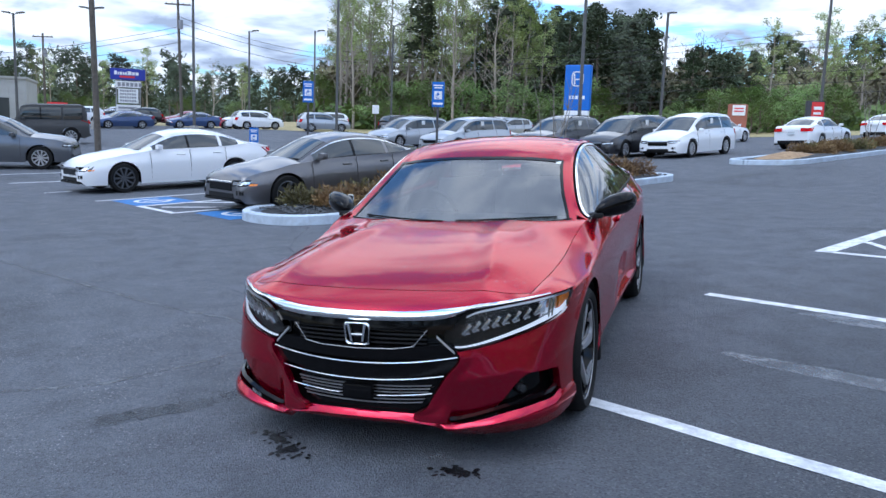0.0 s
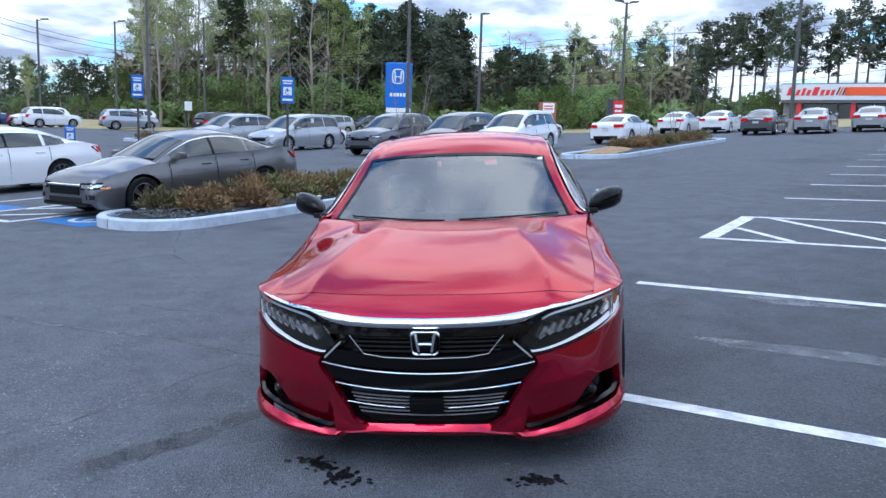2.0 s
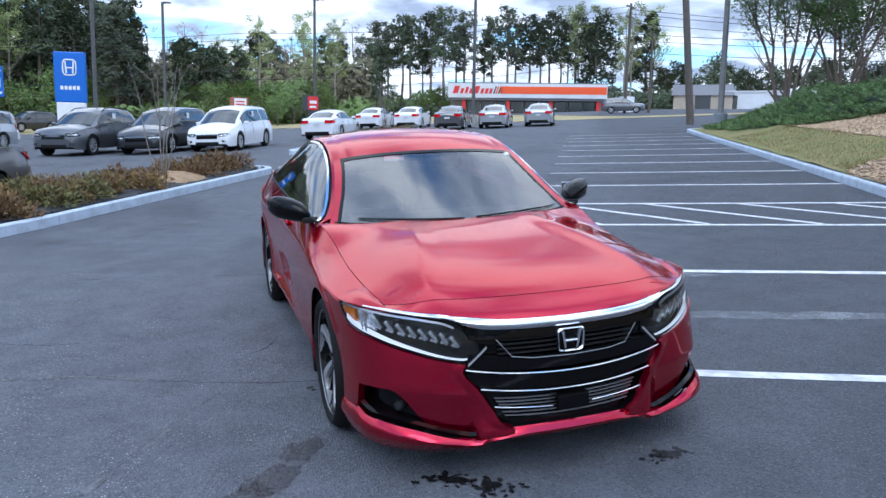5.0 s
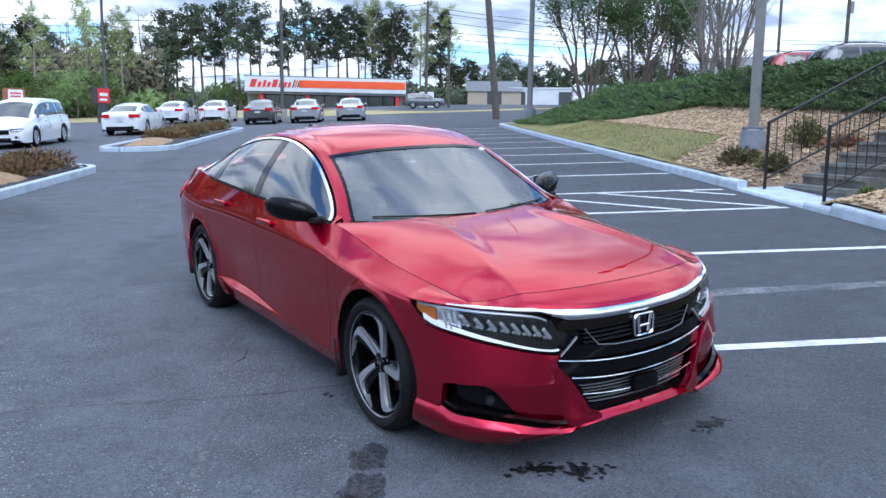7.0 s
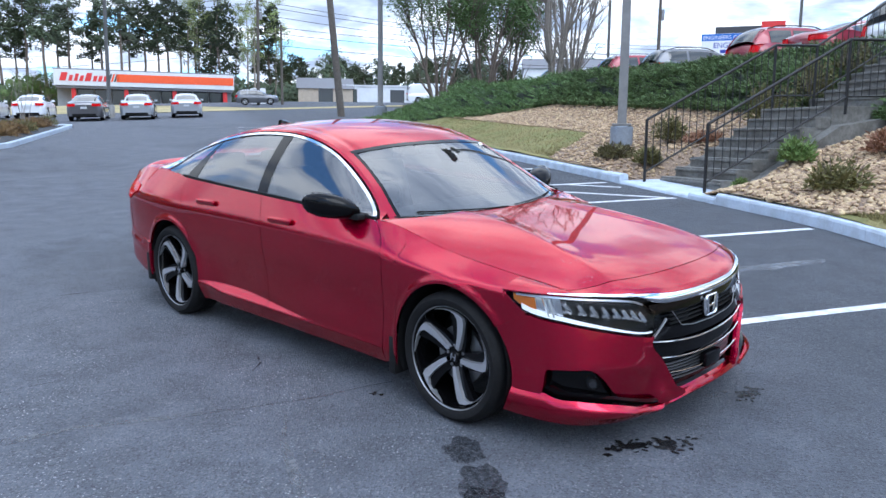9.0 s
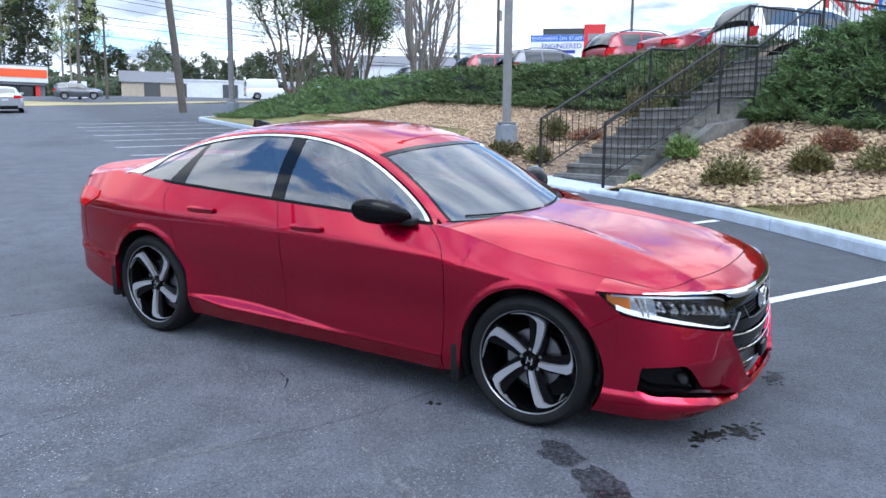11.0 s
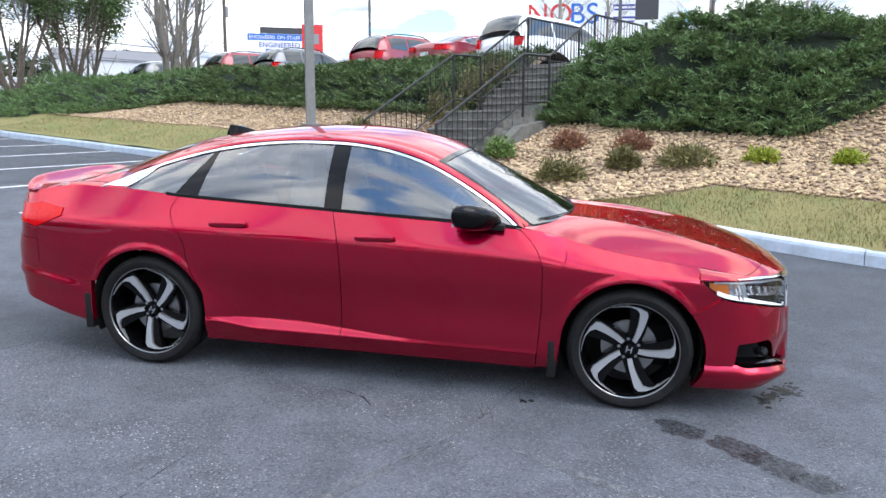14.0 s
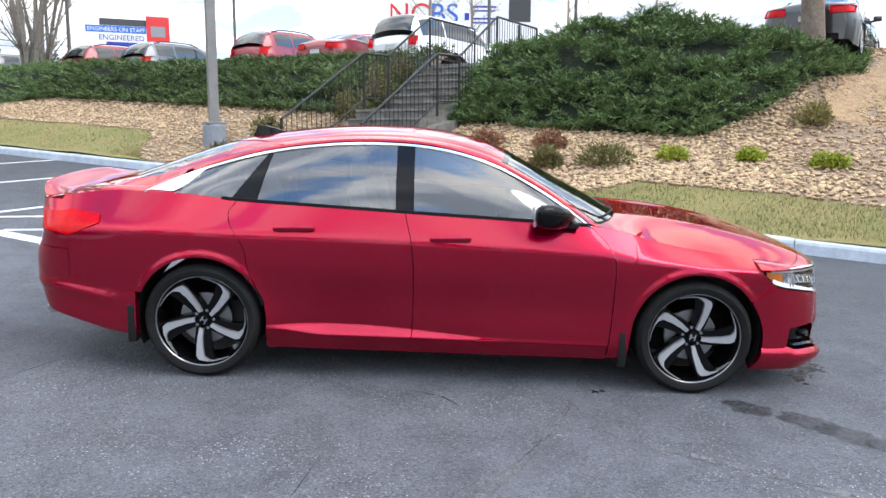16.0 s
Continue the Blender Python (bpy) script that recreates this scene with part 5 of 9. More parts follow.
    def quarter(s, t):
        y = lerp(2.985, 3.43, s)
        a, b = Vector((top_x(y), y, side_top(y) - 0.004)), Vector((rail_x(y), y, rail_top(y)))
        p = a.lerp(b, t)
        swell = 0.022 * math.sin(math.pi * t)
        return p.x + swell * 0.8, p.y, p.z + swell * 0.5
    grid_panel("rear_pillar", quarter, 30, 10, R, car, thick=0.015, both=True)

    def on_quarter(y, z):
        """The rear pillar's skin at a height."""
        lo, hi = 0.0, 1.0
        for _ in range(18):
            t = (lo + hi) / 2
            lo, hi = (t, hi) if quarter((y - 2.985) / 0.445, t)[2] < z else (lo, t)
        return quarter((y - 2.985) / 0.445, lo)[0]

    def chrome_line(s, t):
        y = lerp(0.60, 3.165, s)
        z_hi = chrome_z(y) + 0.004
        z_lo = max(z_hi - 0.012, belt_z(y) - 0.004)
        if y > 2.86:
            z_lo = lerp(z_lo, 1.072, min(1.0, (y - 2.86) / 0.14))
        z = lerp(min(z_lo, z_hi - 0.0008), z_hi, t)
        x = glass_x(y, z) + 0.012
        if y > 2.95:
            x = max(x, on_quarter(max(y, 2.986), z) + 0.007)
        return x, y, z
    grid_panel("window_chrome", chrome_line, 110, 4, CHROME, car, "bright chrome strip over the side windows", thick=0.010, both=True)

    def belt_trim(s, t):
        y = lerp(0.62, 2.72, s)
        z = belt_z(y) - 0.004 + 0.016 * t
        return glass_x(y, belt_z(y)) + 0.008, y, z
    grid_panel("belt_trim", belt_trim, 50, 2, MATT_BLACK, car, thick=0.012, both=True)

    def window(y0, y1, material, name, out, lab, z_up=-0.004):
        def fn(s, t):
            y = lerp(y0(1.1), y1(1.1), s)
            for _ in range(4):
                z = lerp(belt_z(y), max(belt_z(y) + 0.004, chrome_z(y) + z_up), t)
                y = lerp(y0(z), y1(z), s)
            z = lerp(belt_z(y), max(belt_z(y) + 0.004, chrome_z(y) + z_up), t)
            return glass_x(y, z) + out, y, z
        obs = grid_panel(name, fn, 24, 10, material, car, lab, both=True)
        for o in obs:
            o.visible_shadow = material is not SIDE_GLASS
    b0, b1 = lambda z: 1.632 + 0.03 * (z - 1.0), lambda z: 1.735 + 0.03 * (z - 1.0)
    c0, c1 = lambda z: 2.52 - 0.20 * (z - 1.03), lambda z: 2.675 - 0.70 * (z - 1.03)
    window(lambda z: 0.66, b0, SIDE_GLASS, "front_side_window", 0.0, "tinted side window")
    window(b0, b1, GLOSS_BLACK, "centre_pillar", 0.002, "gloss black pillar")
    window(b1, c0, SIDE_GLASS, "rear_side_window", 0.0, "tinted side window")
    window(c0, c1, GLOSS_BLACK, "door_end_pillar", 0.002, "gloss black pillar")
    window(c1, lambda z: 3.0, SIDE_GLASS, "quarter_window", 0.0, "tinted quarter window")
    # boot lid, rear face, lamps
    def boot(s, t):
        k = 2 * s - 1
        y = 3.7
        for _ in range(5):
            y = lerp(3.36 - 0.02 * k * k, rear_line(min(abs(k) * top_x(y), 0.70)), t)
        edge_z = side_top(y)
        x = k * top_x(y)
        lift = 0.012 * ease(t, 0.62, 0.92) * (1 - abs(k) ** 6)
        return x, y, edge_z + 0.038 * (1 - abs(k) ** 2.2) * (1 - 0.5 * t) + lift
    rear_y = curve((0.20, 3.80), (0.28, 3.86), (0.42, 3.945), (0.58, 3.982), (0.68, 3.965), (0.74, 3.93), (0.85, 3.905), (0.97, 3.94))

    def rear_at(s, z, out=0.0):
        """s from 0 in the middle to 1 at the joint with the wing."""
        a = abs(s)
        ang = a * math.pi / 2
        n = Vector((math.sin(ang), math.cos(ang), 0))
        if a >= 0.66:
            y = lerp(3.66, seam(z) + 0.002, (a - 0.66) / 0.34)
            x = side_x(y, z)
        else:
            q, ry = a / 0.66, rear_y(z)
            xj, slope = side_x(3.66, z), (side_x(3.69, z) - side_x(3.63, z)) / 0.06
            reach = (ry - 3.66) * 0.85
            w = ((1 - q) ** 3, 3 * q * (1 - q) ** 2, 3 * q * q * (1 - q), q ** 3)
            x = w[1] * 0.55 * xj + w[2] * (xj + slope * reach) + w[3] * xj
            y = (w[0] + w[1]) * ry + w[2] * (3.66 + reach) + w[3] * 3.66
        return Vector((math.copysign(x + n.x * out, s), y + n.y * out, z))
    rear_line = curve(*((rear_at(0.66 * i / 16, 0.99).x, rear_at(0.66 * i / 16, 0.99).y) for i in range(17)))
    grid_panel("boot_lid", boot, 40, 24, R, car, "red boot lid with a small spoiler lip", thick=0.012)

    def spoiler(s, t):
        """A lip across the boot: a rising top, a blunt edge and a short back."""
        k = 2 * s - 1
        x = 0.655 * k
        y_back = rear_line(min(abs(x), 0.66)) - 0.004
        y_front = y_back - 0.20 + 0.03 * k * k
        deck = lambda y: boot((x / top_x(min(y, 3.9)) + 1) / 2, min(1.0, max(0.0, (y - 3.36) / max(0.1, y_back - 3.36))))[2]
        tip = lerp(1.070, deck(y_back) + 0.006, abs(k) ** 5)
        if t < 0.7:
            q = t / 0.7
            y = lerp(y_front, y_back, q)
            return x, y, lerp(deck(y_front) - 0.002, tip, q ** 1.25)
        q = (t - 0.7) / 0.3
        return x, y_back + 0.006 * math.sin(math.pi * min(1.0, q * 2)) - 0.03 * q, lerp(tip, deck(y_back) - 0.012, q)
    grid_panel("boot_spoiler", spoiler, 44, 14, R, car, "red spoiler lip on the boot", thick=0.004)

    def boot_edge(q):
        p = rear_at(q, 0.99)
        if abs(q) > 0.66:
            return side_top(p.y) - 0.002
        k = max(-1.0, min(1.0, p.x / top_x(min(3.9, p.y))))
        return boot((k + 1) / 2, 1.0)[2] - 0.006
    grid_panel("rear_bumper", lambda s, t: rear_at(2 * s - 1, lerp(lerp(0.345, 0.245, ease(abs(2 * s - 1), 0.55, 1.0)), 0.722, t), 0.002 + 0.010 * (1 - ease(abs(lerp(0.345, 0.722, t) - 0.50), 0.0, 0.05)) * ease(abs(2 * s - 1), 0.3, 0.5) * (1 - ease(abs(2 * s - 1), 0.85, 1.0))), 80, 32, R, car, thick=-0.03)
    grid_panel("rear_panel", lambda s, t: rear_at(2 * s - 1, lerp(0.7255, boot_edge(2 * s - 1), t), 0.001), 80, 12, R, car, thick=-0.02)
    grid_panel("rear_diffuser", lambda s, t: rear_at((2 * s - 1) * 0.55, lerp(0.295, 0.352, t), -0.06), 40, 5, MATT_BLACK, car, "black lower diffuser", thick=-0.02)
    grid_panel("tail_lamp", lambda s, t: rear_at(lerp(0.34, 0.998, s), lerp(lerp(0.83, 0.805, s), lerp(0.92, 0.945, s), t) , 0.009), 34, 6, RED_LENS, car, "red wrap-round tail lamp", thick=-0.02, both=True)

    def lamp_side(s, t):
        y = lerp(3.606, 3.41, s)
        z = lerp(lerp(0.800, 0.885, s), lerp(0.950, 0.930, s), t)
        return side_x(y, z) + 0.008, y, z
    grid_panel("tail_lamp_side", lamp_side, 8, 5, RED_LENS, car, "red tail lamp end", thick=-0.01, both=True)
    for sx in (-1, 1):
        bm = bmesh.new()
        lathe(bm, [(0.030, 0.0), (0.042, 0.0), (0.045, -0.01), (0.045, -0.16)], 18, "Z", pose(sx * 0.56, 3.87, 0.300, -90))
        part("tailpipe", bm, CHROME, car, "chrome tailpipe")
    # underside and wheel wells
    bm = bmesh.new()
    box(bm, -0.62, -0.80, 0.165, 0.62, 3.35, 0.42, bevel=0.03)
    box(bm, -0.80, 0.42, 0.165, 0.80, 2.42, 0.40, bevel=0.02)
    part("underbody", bm, MATT_BLACK, car, "black underside")
    for sx in (-1, 1):
        for yc in (0.0, BASE):
            bm = bmesh.new()
            ring = []
            for k in range(25):
                a = radians(-25 + 230 * k / 24)
                ring.append([bm.verts.new((sx * x, yc + (ARCH_R + 0.004) * math.cos(a), ARCH_Z + (ARCH_R + 0.004) * math.sin(a))) for x in (0.60, 0.905)])
            for a, b in zip(ring, ring[1:]):
                bm.faces.new((a[0], b[0], b[1], a[1]))
            part("wheel_well", bm, MATT_BLACK, car, "black wheel-arch liner")
        for y, dy in ((0.385, 0.03), (BASE + 0.375, 0.05)):
            bm = bmesh.new()
            box(bm, min(sx * 0.76, sx * 0.922), y, 0.15 if dy < 0.04 else 0.20, max(sx * 0.76, sx * 0.922), y + 0.05, 0.36 if dy < 0.04 else 0.42, bevel=0.012)
            part("mud_flap", bm, MATT_BLACK, car, "black mud flap")
    # handles, mirrors, aerial, wipers, washer
    for sx in (-1, 1):
        for y, z in ((1.42, 0.868), (2.30, 0.898)):
            x = side_x(y, z)
            bm = bmesh.new()
            lathe(bm, [(0.001, -0.118), (0.013, -0.112), (0.017, -0.08), (0.016, 0.0), (0.017, 0.08), (0.013, 0.112), (0.001, 0.118)], 14, "Z", Matrix.Translation((sx * (x + 0.014), y, z)) @ pose(0, 0, 0, 90 - 2) @ Matrix.Diagonal((0.75, 1.25, 1, 1)))
            part("door_handle", bm, R, car)
            bm = bmesh.new()
            lathe(bm, [(0.0, -0.004), (0.05, -0.002), (0.06, 0.004)], 18, "Z", Matrix.Translation((sx * (x + 0.001), y - 0.01, z - 0.012)) @ pose(0, 0, 0, 0, 90 * sx) @ Matrix.Diagonal((0.55, 1.2, 1, 1)))
            part("handle_cup", bm, R, car)
        bm = bmesh.new()
        rows = []
        for k, (x, wy0, wy1, z0, z1) in enumerate(((0.838, 0.745, 0.800, 0.968, 1.000), (0.852, 0.722, 0.880, 0.948, 1.028), (0.882, 0.728, 0.925, 0.942, 1.060), (0.925, 0.748, 0.950, 0.944, 1.080), (0.970, 0.780, 0.962, 0.952, 1.092), (1.015, 0.820, 0.966, 0.964, 1.096), (1.048, 0.870, 0.966, 0.985, 1.088), (1.066, 0.925, 0.960, 1.012, 1.066))):
            ringv = []
            for j in range(16):
                a = 2 * math.pi * j / 16
                ca, sa = math.cos(a), math.sin(a)
                ca, sa = math.copysign(abs(ca) ** (1.0 if ca < 0 else 0.55), ca), math.copysign(abs(sa) ** 0.85, sa)
                ringv.append(bm.verts.new((sx * x, (wy0 + wy1) / 2 + (wy1 - wy0) / 2 * ca, (z0 + z1) / 2 + (z1 - z0) / 2 * sa)))
            rows.append(ringv)
        for a, b in zip(rows, rows[1:]):
            for j in range(16):
                bm.faces.new((a[j], a[(j + 1) % 16], b[(j + 1) % 16], b[j]))
        bm.faces.new(rows[0])
        bm.faces.new(rows[-1])
        cap = part("door_mirror", bm, GLOSS_BLACK, car, "gloss black door mirror")
        bm = bmesh.new()
        box(bm, min(sx * 0.770, sx * 0.89), 0.70, 0.945, max(sx * 0.770, sx * 0.890), 0.80, 0.978, bevel=0.012)
        part("mirror_arm", bm, MATT_BLACK, cap)
        bm = bmesh.new()
        box(bm, min(sx * 0.90, sx * 1.0), 0.956, 0.968, max(sx * 0.90, sx * 1.0), 0.9705, 1.066, bevel=0.003)
        part("mirror_glass", bm, CHROME, cap, "mirror glass")
    bm = bmesh.new()
    for xa, xb in ((-0.02, -0.60), (0.64, 0.06)):
        line = []
        for i in range(9):
            x = lerp(xa, xb, i / 8)
            y = foot(x / 0.72) + 0.030 + 0.006 * i / 8
            line.append(Vector((x, y, top_z(x, y) + 0.008)))
        pipe(bm, line, 0.0038, 6)
        pipe(bm, [p + Vector((0, 0.010, -0.003)) for p in line], 0.003, 5)
    part("wiper", bm, MATT_BLACK, car, "black wipers at rest")
    bm = bmesh.new()
    rows = []
    for y, w, h in ((2.52, 0.004, 0.0), (2.58, 0.022, 0.030), (2.66, 0.026, 0.062), (2.71, 0.020, 0.070), (2.735, 0.006, 0.02)):
        z = top_z(0, y) - 0.004
        rows.append([bm.verts.new(p) for p in ((-w, y, z), (-w * 0.5, y, z + h), (w * 0.5, y, z + h), (w, y, z))])
    for a, b in zip(rows, rows[1:]):
        for j in range(3):
            bm.faces.new((a[j], a[j + 1], b[j + 1], b[j]))
    part("roof_aerial", bm, GLOSS_BLACK, car, "black fin aerial")
    # cabin
    bm = bmesh.new()
    box(bm, -0.74, 0.62, 0.25, 0.74, 2.9, 0.42)
    part("cabin_floor", bm, CABIN, car)
    grid_panel("dashboard", lambda s, t: ((2 * s - 1) * 0.70, lerp(0.56, 0.98, t), lerp(0.925, 0.955, math.sin(math.pi * t * 0.8)) - (0.16 * ease(t, 0.8, 1.0)) - 0.02 * (2 * s - 1) ** 2), 16, 10, CABIN, car, "dark dashboard", thick=0.15)
    bm = bmesh.new()
    ring = [Vector((-0.37 + 0.185 * math.cos(a), 1.12 - 0.075 * math.sin(a), 0.93 + 0.165 * math.sin(a))) for a in np.linspace(0, 2 * math.pi, 25)]
    for a, b in zip(ring, ring[1:]):
        tube(bm, a, b, 0.014, n=6, caps=False)
    box(bm, -0.44, 1.08, 0.89, -0.30, 1.12, 0.96, bevel=0.02)
    tube(bm, (-0.53, 1.11, 0.93), (-0.21, 1.11, 0.93), 0.012, n=6)
    part("steering_wheel", bm, CABIN, car, "black steering wheel")
    for sx, y0 in ((-0.37, 1.30), (0.37, 1.30)):
        bm = bmesh.new()
        box(bm, sx - 0.25, y0, 0.45, sx + 0.25, y0 + 0.52, 0.62, bevel=0.05)
        box(bm, sx - 0.24, 0, 0, sx + 0.24, 0.13, 0.58, pose(0, y0 + 0.46, 0.58, -18), bevel=0.05)
        seat = part("seat", bm, CLOTH, car, "grey cloth seat")
        bm = bmesh.new()
        box(bm, sx - 0.13, y0 + 0.62, 1.12, sx + 0.13, y0 + 0.74, 1.29, bevel=0.04)
        part("head_restraint", bm, CLOTH, seat)
    bm = bmesh.new()
    box(bm, -0.66, 2.12, 0.45, 0.66, 2.62, 0.62, bevel=0.05)
    box(bm, -0.66, 0, 0, 0.66, 0.13, 0.55, pose(0, 2.55, 0.58, -22), bevel=0.05)
    seat = part("rear_bench", bm, CLOTH, car, "grey cloth rear bench")
    for x in (-0.42, 0.0, 0.42):
        bm = bmesh.new()
        box(bm, x - 0.12, 2.74, 1.05, x + 0.12, 2.84, 1.18, bevel=0.035)
        part("head_restraint", bm, CLOTH, seat)
    bm = bmesh.new()
    box(bm, -0.70, 2.85, 1.00, 0.70, 3.40, 1.03)
    part("parcel_shelf", bm, CABIN, car)
    grid_panel("headlining", lambda s, t: ((2 * s - 1) * (rail_x(lerp(1.12, 2.75, t)) - 0.02), lerp(1.12, 2.75, t), top_z((2 * s - 1) * rail_x(lerp(1.12, 2.75, t)) * 0.97, lerp(1.12, 2.75, t)) - 0.035), 16, 14, CLOTH, car, "grey headlining")
    side_panel("door_lining", lambda z: 0.62, lambda z: 2.60, lambda y: 0.42, lambda y: belt_z(y) - 0.01, 16, 6, car, CABIN, out=-0.10, thick=-0.005)
    bm = bmesh.new()
    box(bm, -0.11, 0, -0.03, 0.11, 0.03, 0.03, pose(0, 1.17, 1.245, 10), bevel=0.012)
    tube(bm, (0, 1.15, 1.31), (0, 1.18, 1.27), 0.012, n=6)
    part("rear_view_mirror", bm, CABIN, car, "black rear-view mirror")
    bm = bmesh.new()
    box(bm, -0.05, 1.02, 1.235, 0.05, 1.09, 1.272, bevel=0.012)
    part("camera_housing", bm, CABIN, car, "dark camera housing behind the windscreen")
    bm = bmesh.new()
    box(bm, 0.0, 0.0, 0.0, 0.035, 0.004, 0.03, pose(0.53, 1.075, 1.262, -60))
    part("window_sticker", bm, PAPER, car, "small white sticker")
    for sx in (-1, 1):
        for yc in (0.0, BASE):
            wheel(car, Matrix.Translation((sx * 0.80, yc, TYRE_R)) @ pose(0, 0, 0, 0, 0, 0 if sx > 0 else 180) @ pose(0, 0, 0, -34 if yc else -11))
    return car


def wheel(car, m, r=TYRE_R, rim=0.268, face=0.105):
    """A tyre, a two-tone five-spoke alloy rim, its brake and centre cap; the outer face looks to +x."""
    def place(bm):
        bmesh.ops.transform(bm, matrix=m, verts=bm.verts)
        return bm
    bm = bmesh.new()
    w = 0.118
    lathe(bm, [(rim - 0.01, -w + 0.02), (rim + 0.01, -w), (r - 0.03, -w - 0.004), (r - 0.008, -w + 0.016), (r, -w + 0.035), (r + 0.0005, -0.03), (r - 0.006, -0.028), (r - 0.006, -0.02), (r + 0.0005, -0.018), (r + 0.0005, 0.018), (r - 0.006, 0.02), (r - 0.006, 0.028), (r + 0.0005, 0.03), (r, w - 0.035), (r - 0.008, w - 0.016), (r - 0.03, w + 0.004), (rim + 0.016, w + 0.002), (rim + 0.004, w - 0.004), (rim - 0.01, w - 0.02)], 56)
    tyre = part("wheel", place(bm), RUBBER, car, "black low-profile tyre on a two-tone alloy rim")
    bm = bmesh.new()
    lathe(bm, [(rim - 0.002, face - 0.012), (rim + 0.004, face - 0.006), (rim + 0.002, face + 0.002), (rim - 0.003, face + 0.003), (rim - 0.007, face - 0.002)], 56)
    part("rim_edge", place(bm), RIM_DARK, tyre, "dark rim edge")
    bm = bmesh.new()
    lathe(bm, [(rim - 0.012, face - 0.004), (rim - 0.022, face - 0.03), (rim - 0.03, -0.10)], 48)
    lathe(bm, [(0.0, face - 0.050), (0.066, face - 0.050), (0.078, face - 0.075), (0.078, -0.02)], 24)
    part("rim_barrel", place(bm), GLOSS_BLACK, tyre, "black rim barrel")

    def spoke(pts, widths, x_hi, x_lo, drop):
        """A bar along points (radius, angle) with an outer face and flanks."""
        b = bmesh.new()
        for k in range(5):
            rows = []
            for (rad, ang), wd in zip(pts, widths):
                a = radians(ang + 72 * k)
                c, s = math.cos(a), math.sin(a)
                t = Vector((0, -s, c))
                p = Vector((0, rad * c, rad * s))
                xo = lerp(x_lo, x_hi, (rad / rim)) + drop
                rows.append([b.verts.new(p + t * wd * 0.5 * q + Vector((xx, 0, 0))) for q, xx in ((-1.15, xo - 0.030), (-1, xo), (1, xo), (1.15, xo - 0.030))])
            for u, v in zip(rows, rows[1:]):
                for j in range(3):
                    b.faces.new((u[j], v[j], v[j + 1], u[j + 1]))
        return b
    main = spoke([(0.050, 0), (0.10, 4), (0.16, 8), (0.212, 11), (0.232, 16), (0.241, 24), (0.246, 34), (0.250, 44), (0.255, 52)], [0.022, 0.028, 0.035, 0.045, 0.058, 0.046, 0.036, 0.026, 0.010], face - 0.002, face - 0.034, 0.0)
    part("spoke_face", place(main), SATIN, tyre, "machined silver spokes")
    dark = spoke([(0.055, 26), (0.12, 25), (0.19, 26), (0.256, 28)], [0.036, 0.030, 0.030, 0.040], face - 0.016, face - 0.055, 0.0)
    part("spoke_back", place(dark), GLOSS_BLACK, tyre, "black inner spokes")
    dark = spoke([(0.05, 1), (0.12, 7), (0.19, 13), (0.256, 16)], [0.075, 0.075, 0.082, 0.10], face - 0.010, face - 0.052, -0.006)
    part("spoke_flank", place(dark), GLOSS_BLACK, tyre)
    bm = bmesh.new()
    lathe(bm, [(0.0, face - 0.030), (0.030, face - 0.031), (0.034, face - 0.036), (0.036, face - 0.06)], 20)
    cap = part("centre_cap", place(bm), GLOSS_BLACK, tyre, "black centre cap with silver bars")
    bm = bmesh.new()
    for q in (-1, 1):
        box(bm, face - 0.031, q * 0.013 - 0.0035, -0.018, face - 0.027, q * 0.013 + 0.0035, 0.018)
    box(bm, face - 0.031, -0.013, -0.003, face - 0.027, 0.013, 0.003)
    part("cap_bars", place(bm), CHROME, cap, smooth=False)
    bm = bmesh.new()
    lathe(bm, [(0.08, 0.020), (0.150, 0.020), (0.150, 0.0), (0.08, 0.0)], 36)
    part("brake_disc", place(bm), STEEL, tyre)
    bm = bmesh.new()
    for k in range(5):
        a = radians(72 * k + 36)
        lathe(bm, [(0.0, face - 0.045), (0.009, face - 0.046), (0.010, face - 0.07)], 8, "X", Matrix.Translation((0, 0.055 * math.cos(a), 0.055 * math.sin(a))))
    part("wheel_nuts", place(bm), STEEL, tyre)


HERO = hero_car(on_ground(-1.46, 4.102, 0.0))

# ---- parked vehicles ----
P_WHITE = paint_mat("white_paint", (0.74, 0.75, 0.77), 0.02, 0.0, 0.4)
P_GREY = paint_mat("dark_grey_paint", (0.125, 0.122, 0.130), 0.15, 0.7, 0.33)
P_SILVER = paint_mat("silver_paint", (0.40, 0.42, 0.45), 0.10, 0.7, 0.35)
P_BLACK = paint_mat("black_paint", (0.005, 0.005, 0.008), 0.2, 0.0, 0.3)
P_RED = paint_mat("red_paint", (0.23, 0.004, 0.020), 0.1, 0.3, 0.35)
P_BLUE = paint_mat("blue_paint", (0.03, 0.06, 0.16), 0.15, 0.5, 0.35)
P_GUN = paint_mat("slate_paint", (0.10, 0.105, 0.118), 0.15, 0.6, 0.35)
P_MATT = mat("matt_black_paint", (0.035, 0.035, 0.036), 0.5, vary=0.1, scale=20)
PLATE = mat("plate_white", (0.62, 0.64, 0.66), 0.5)

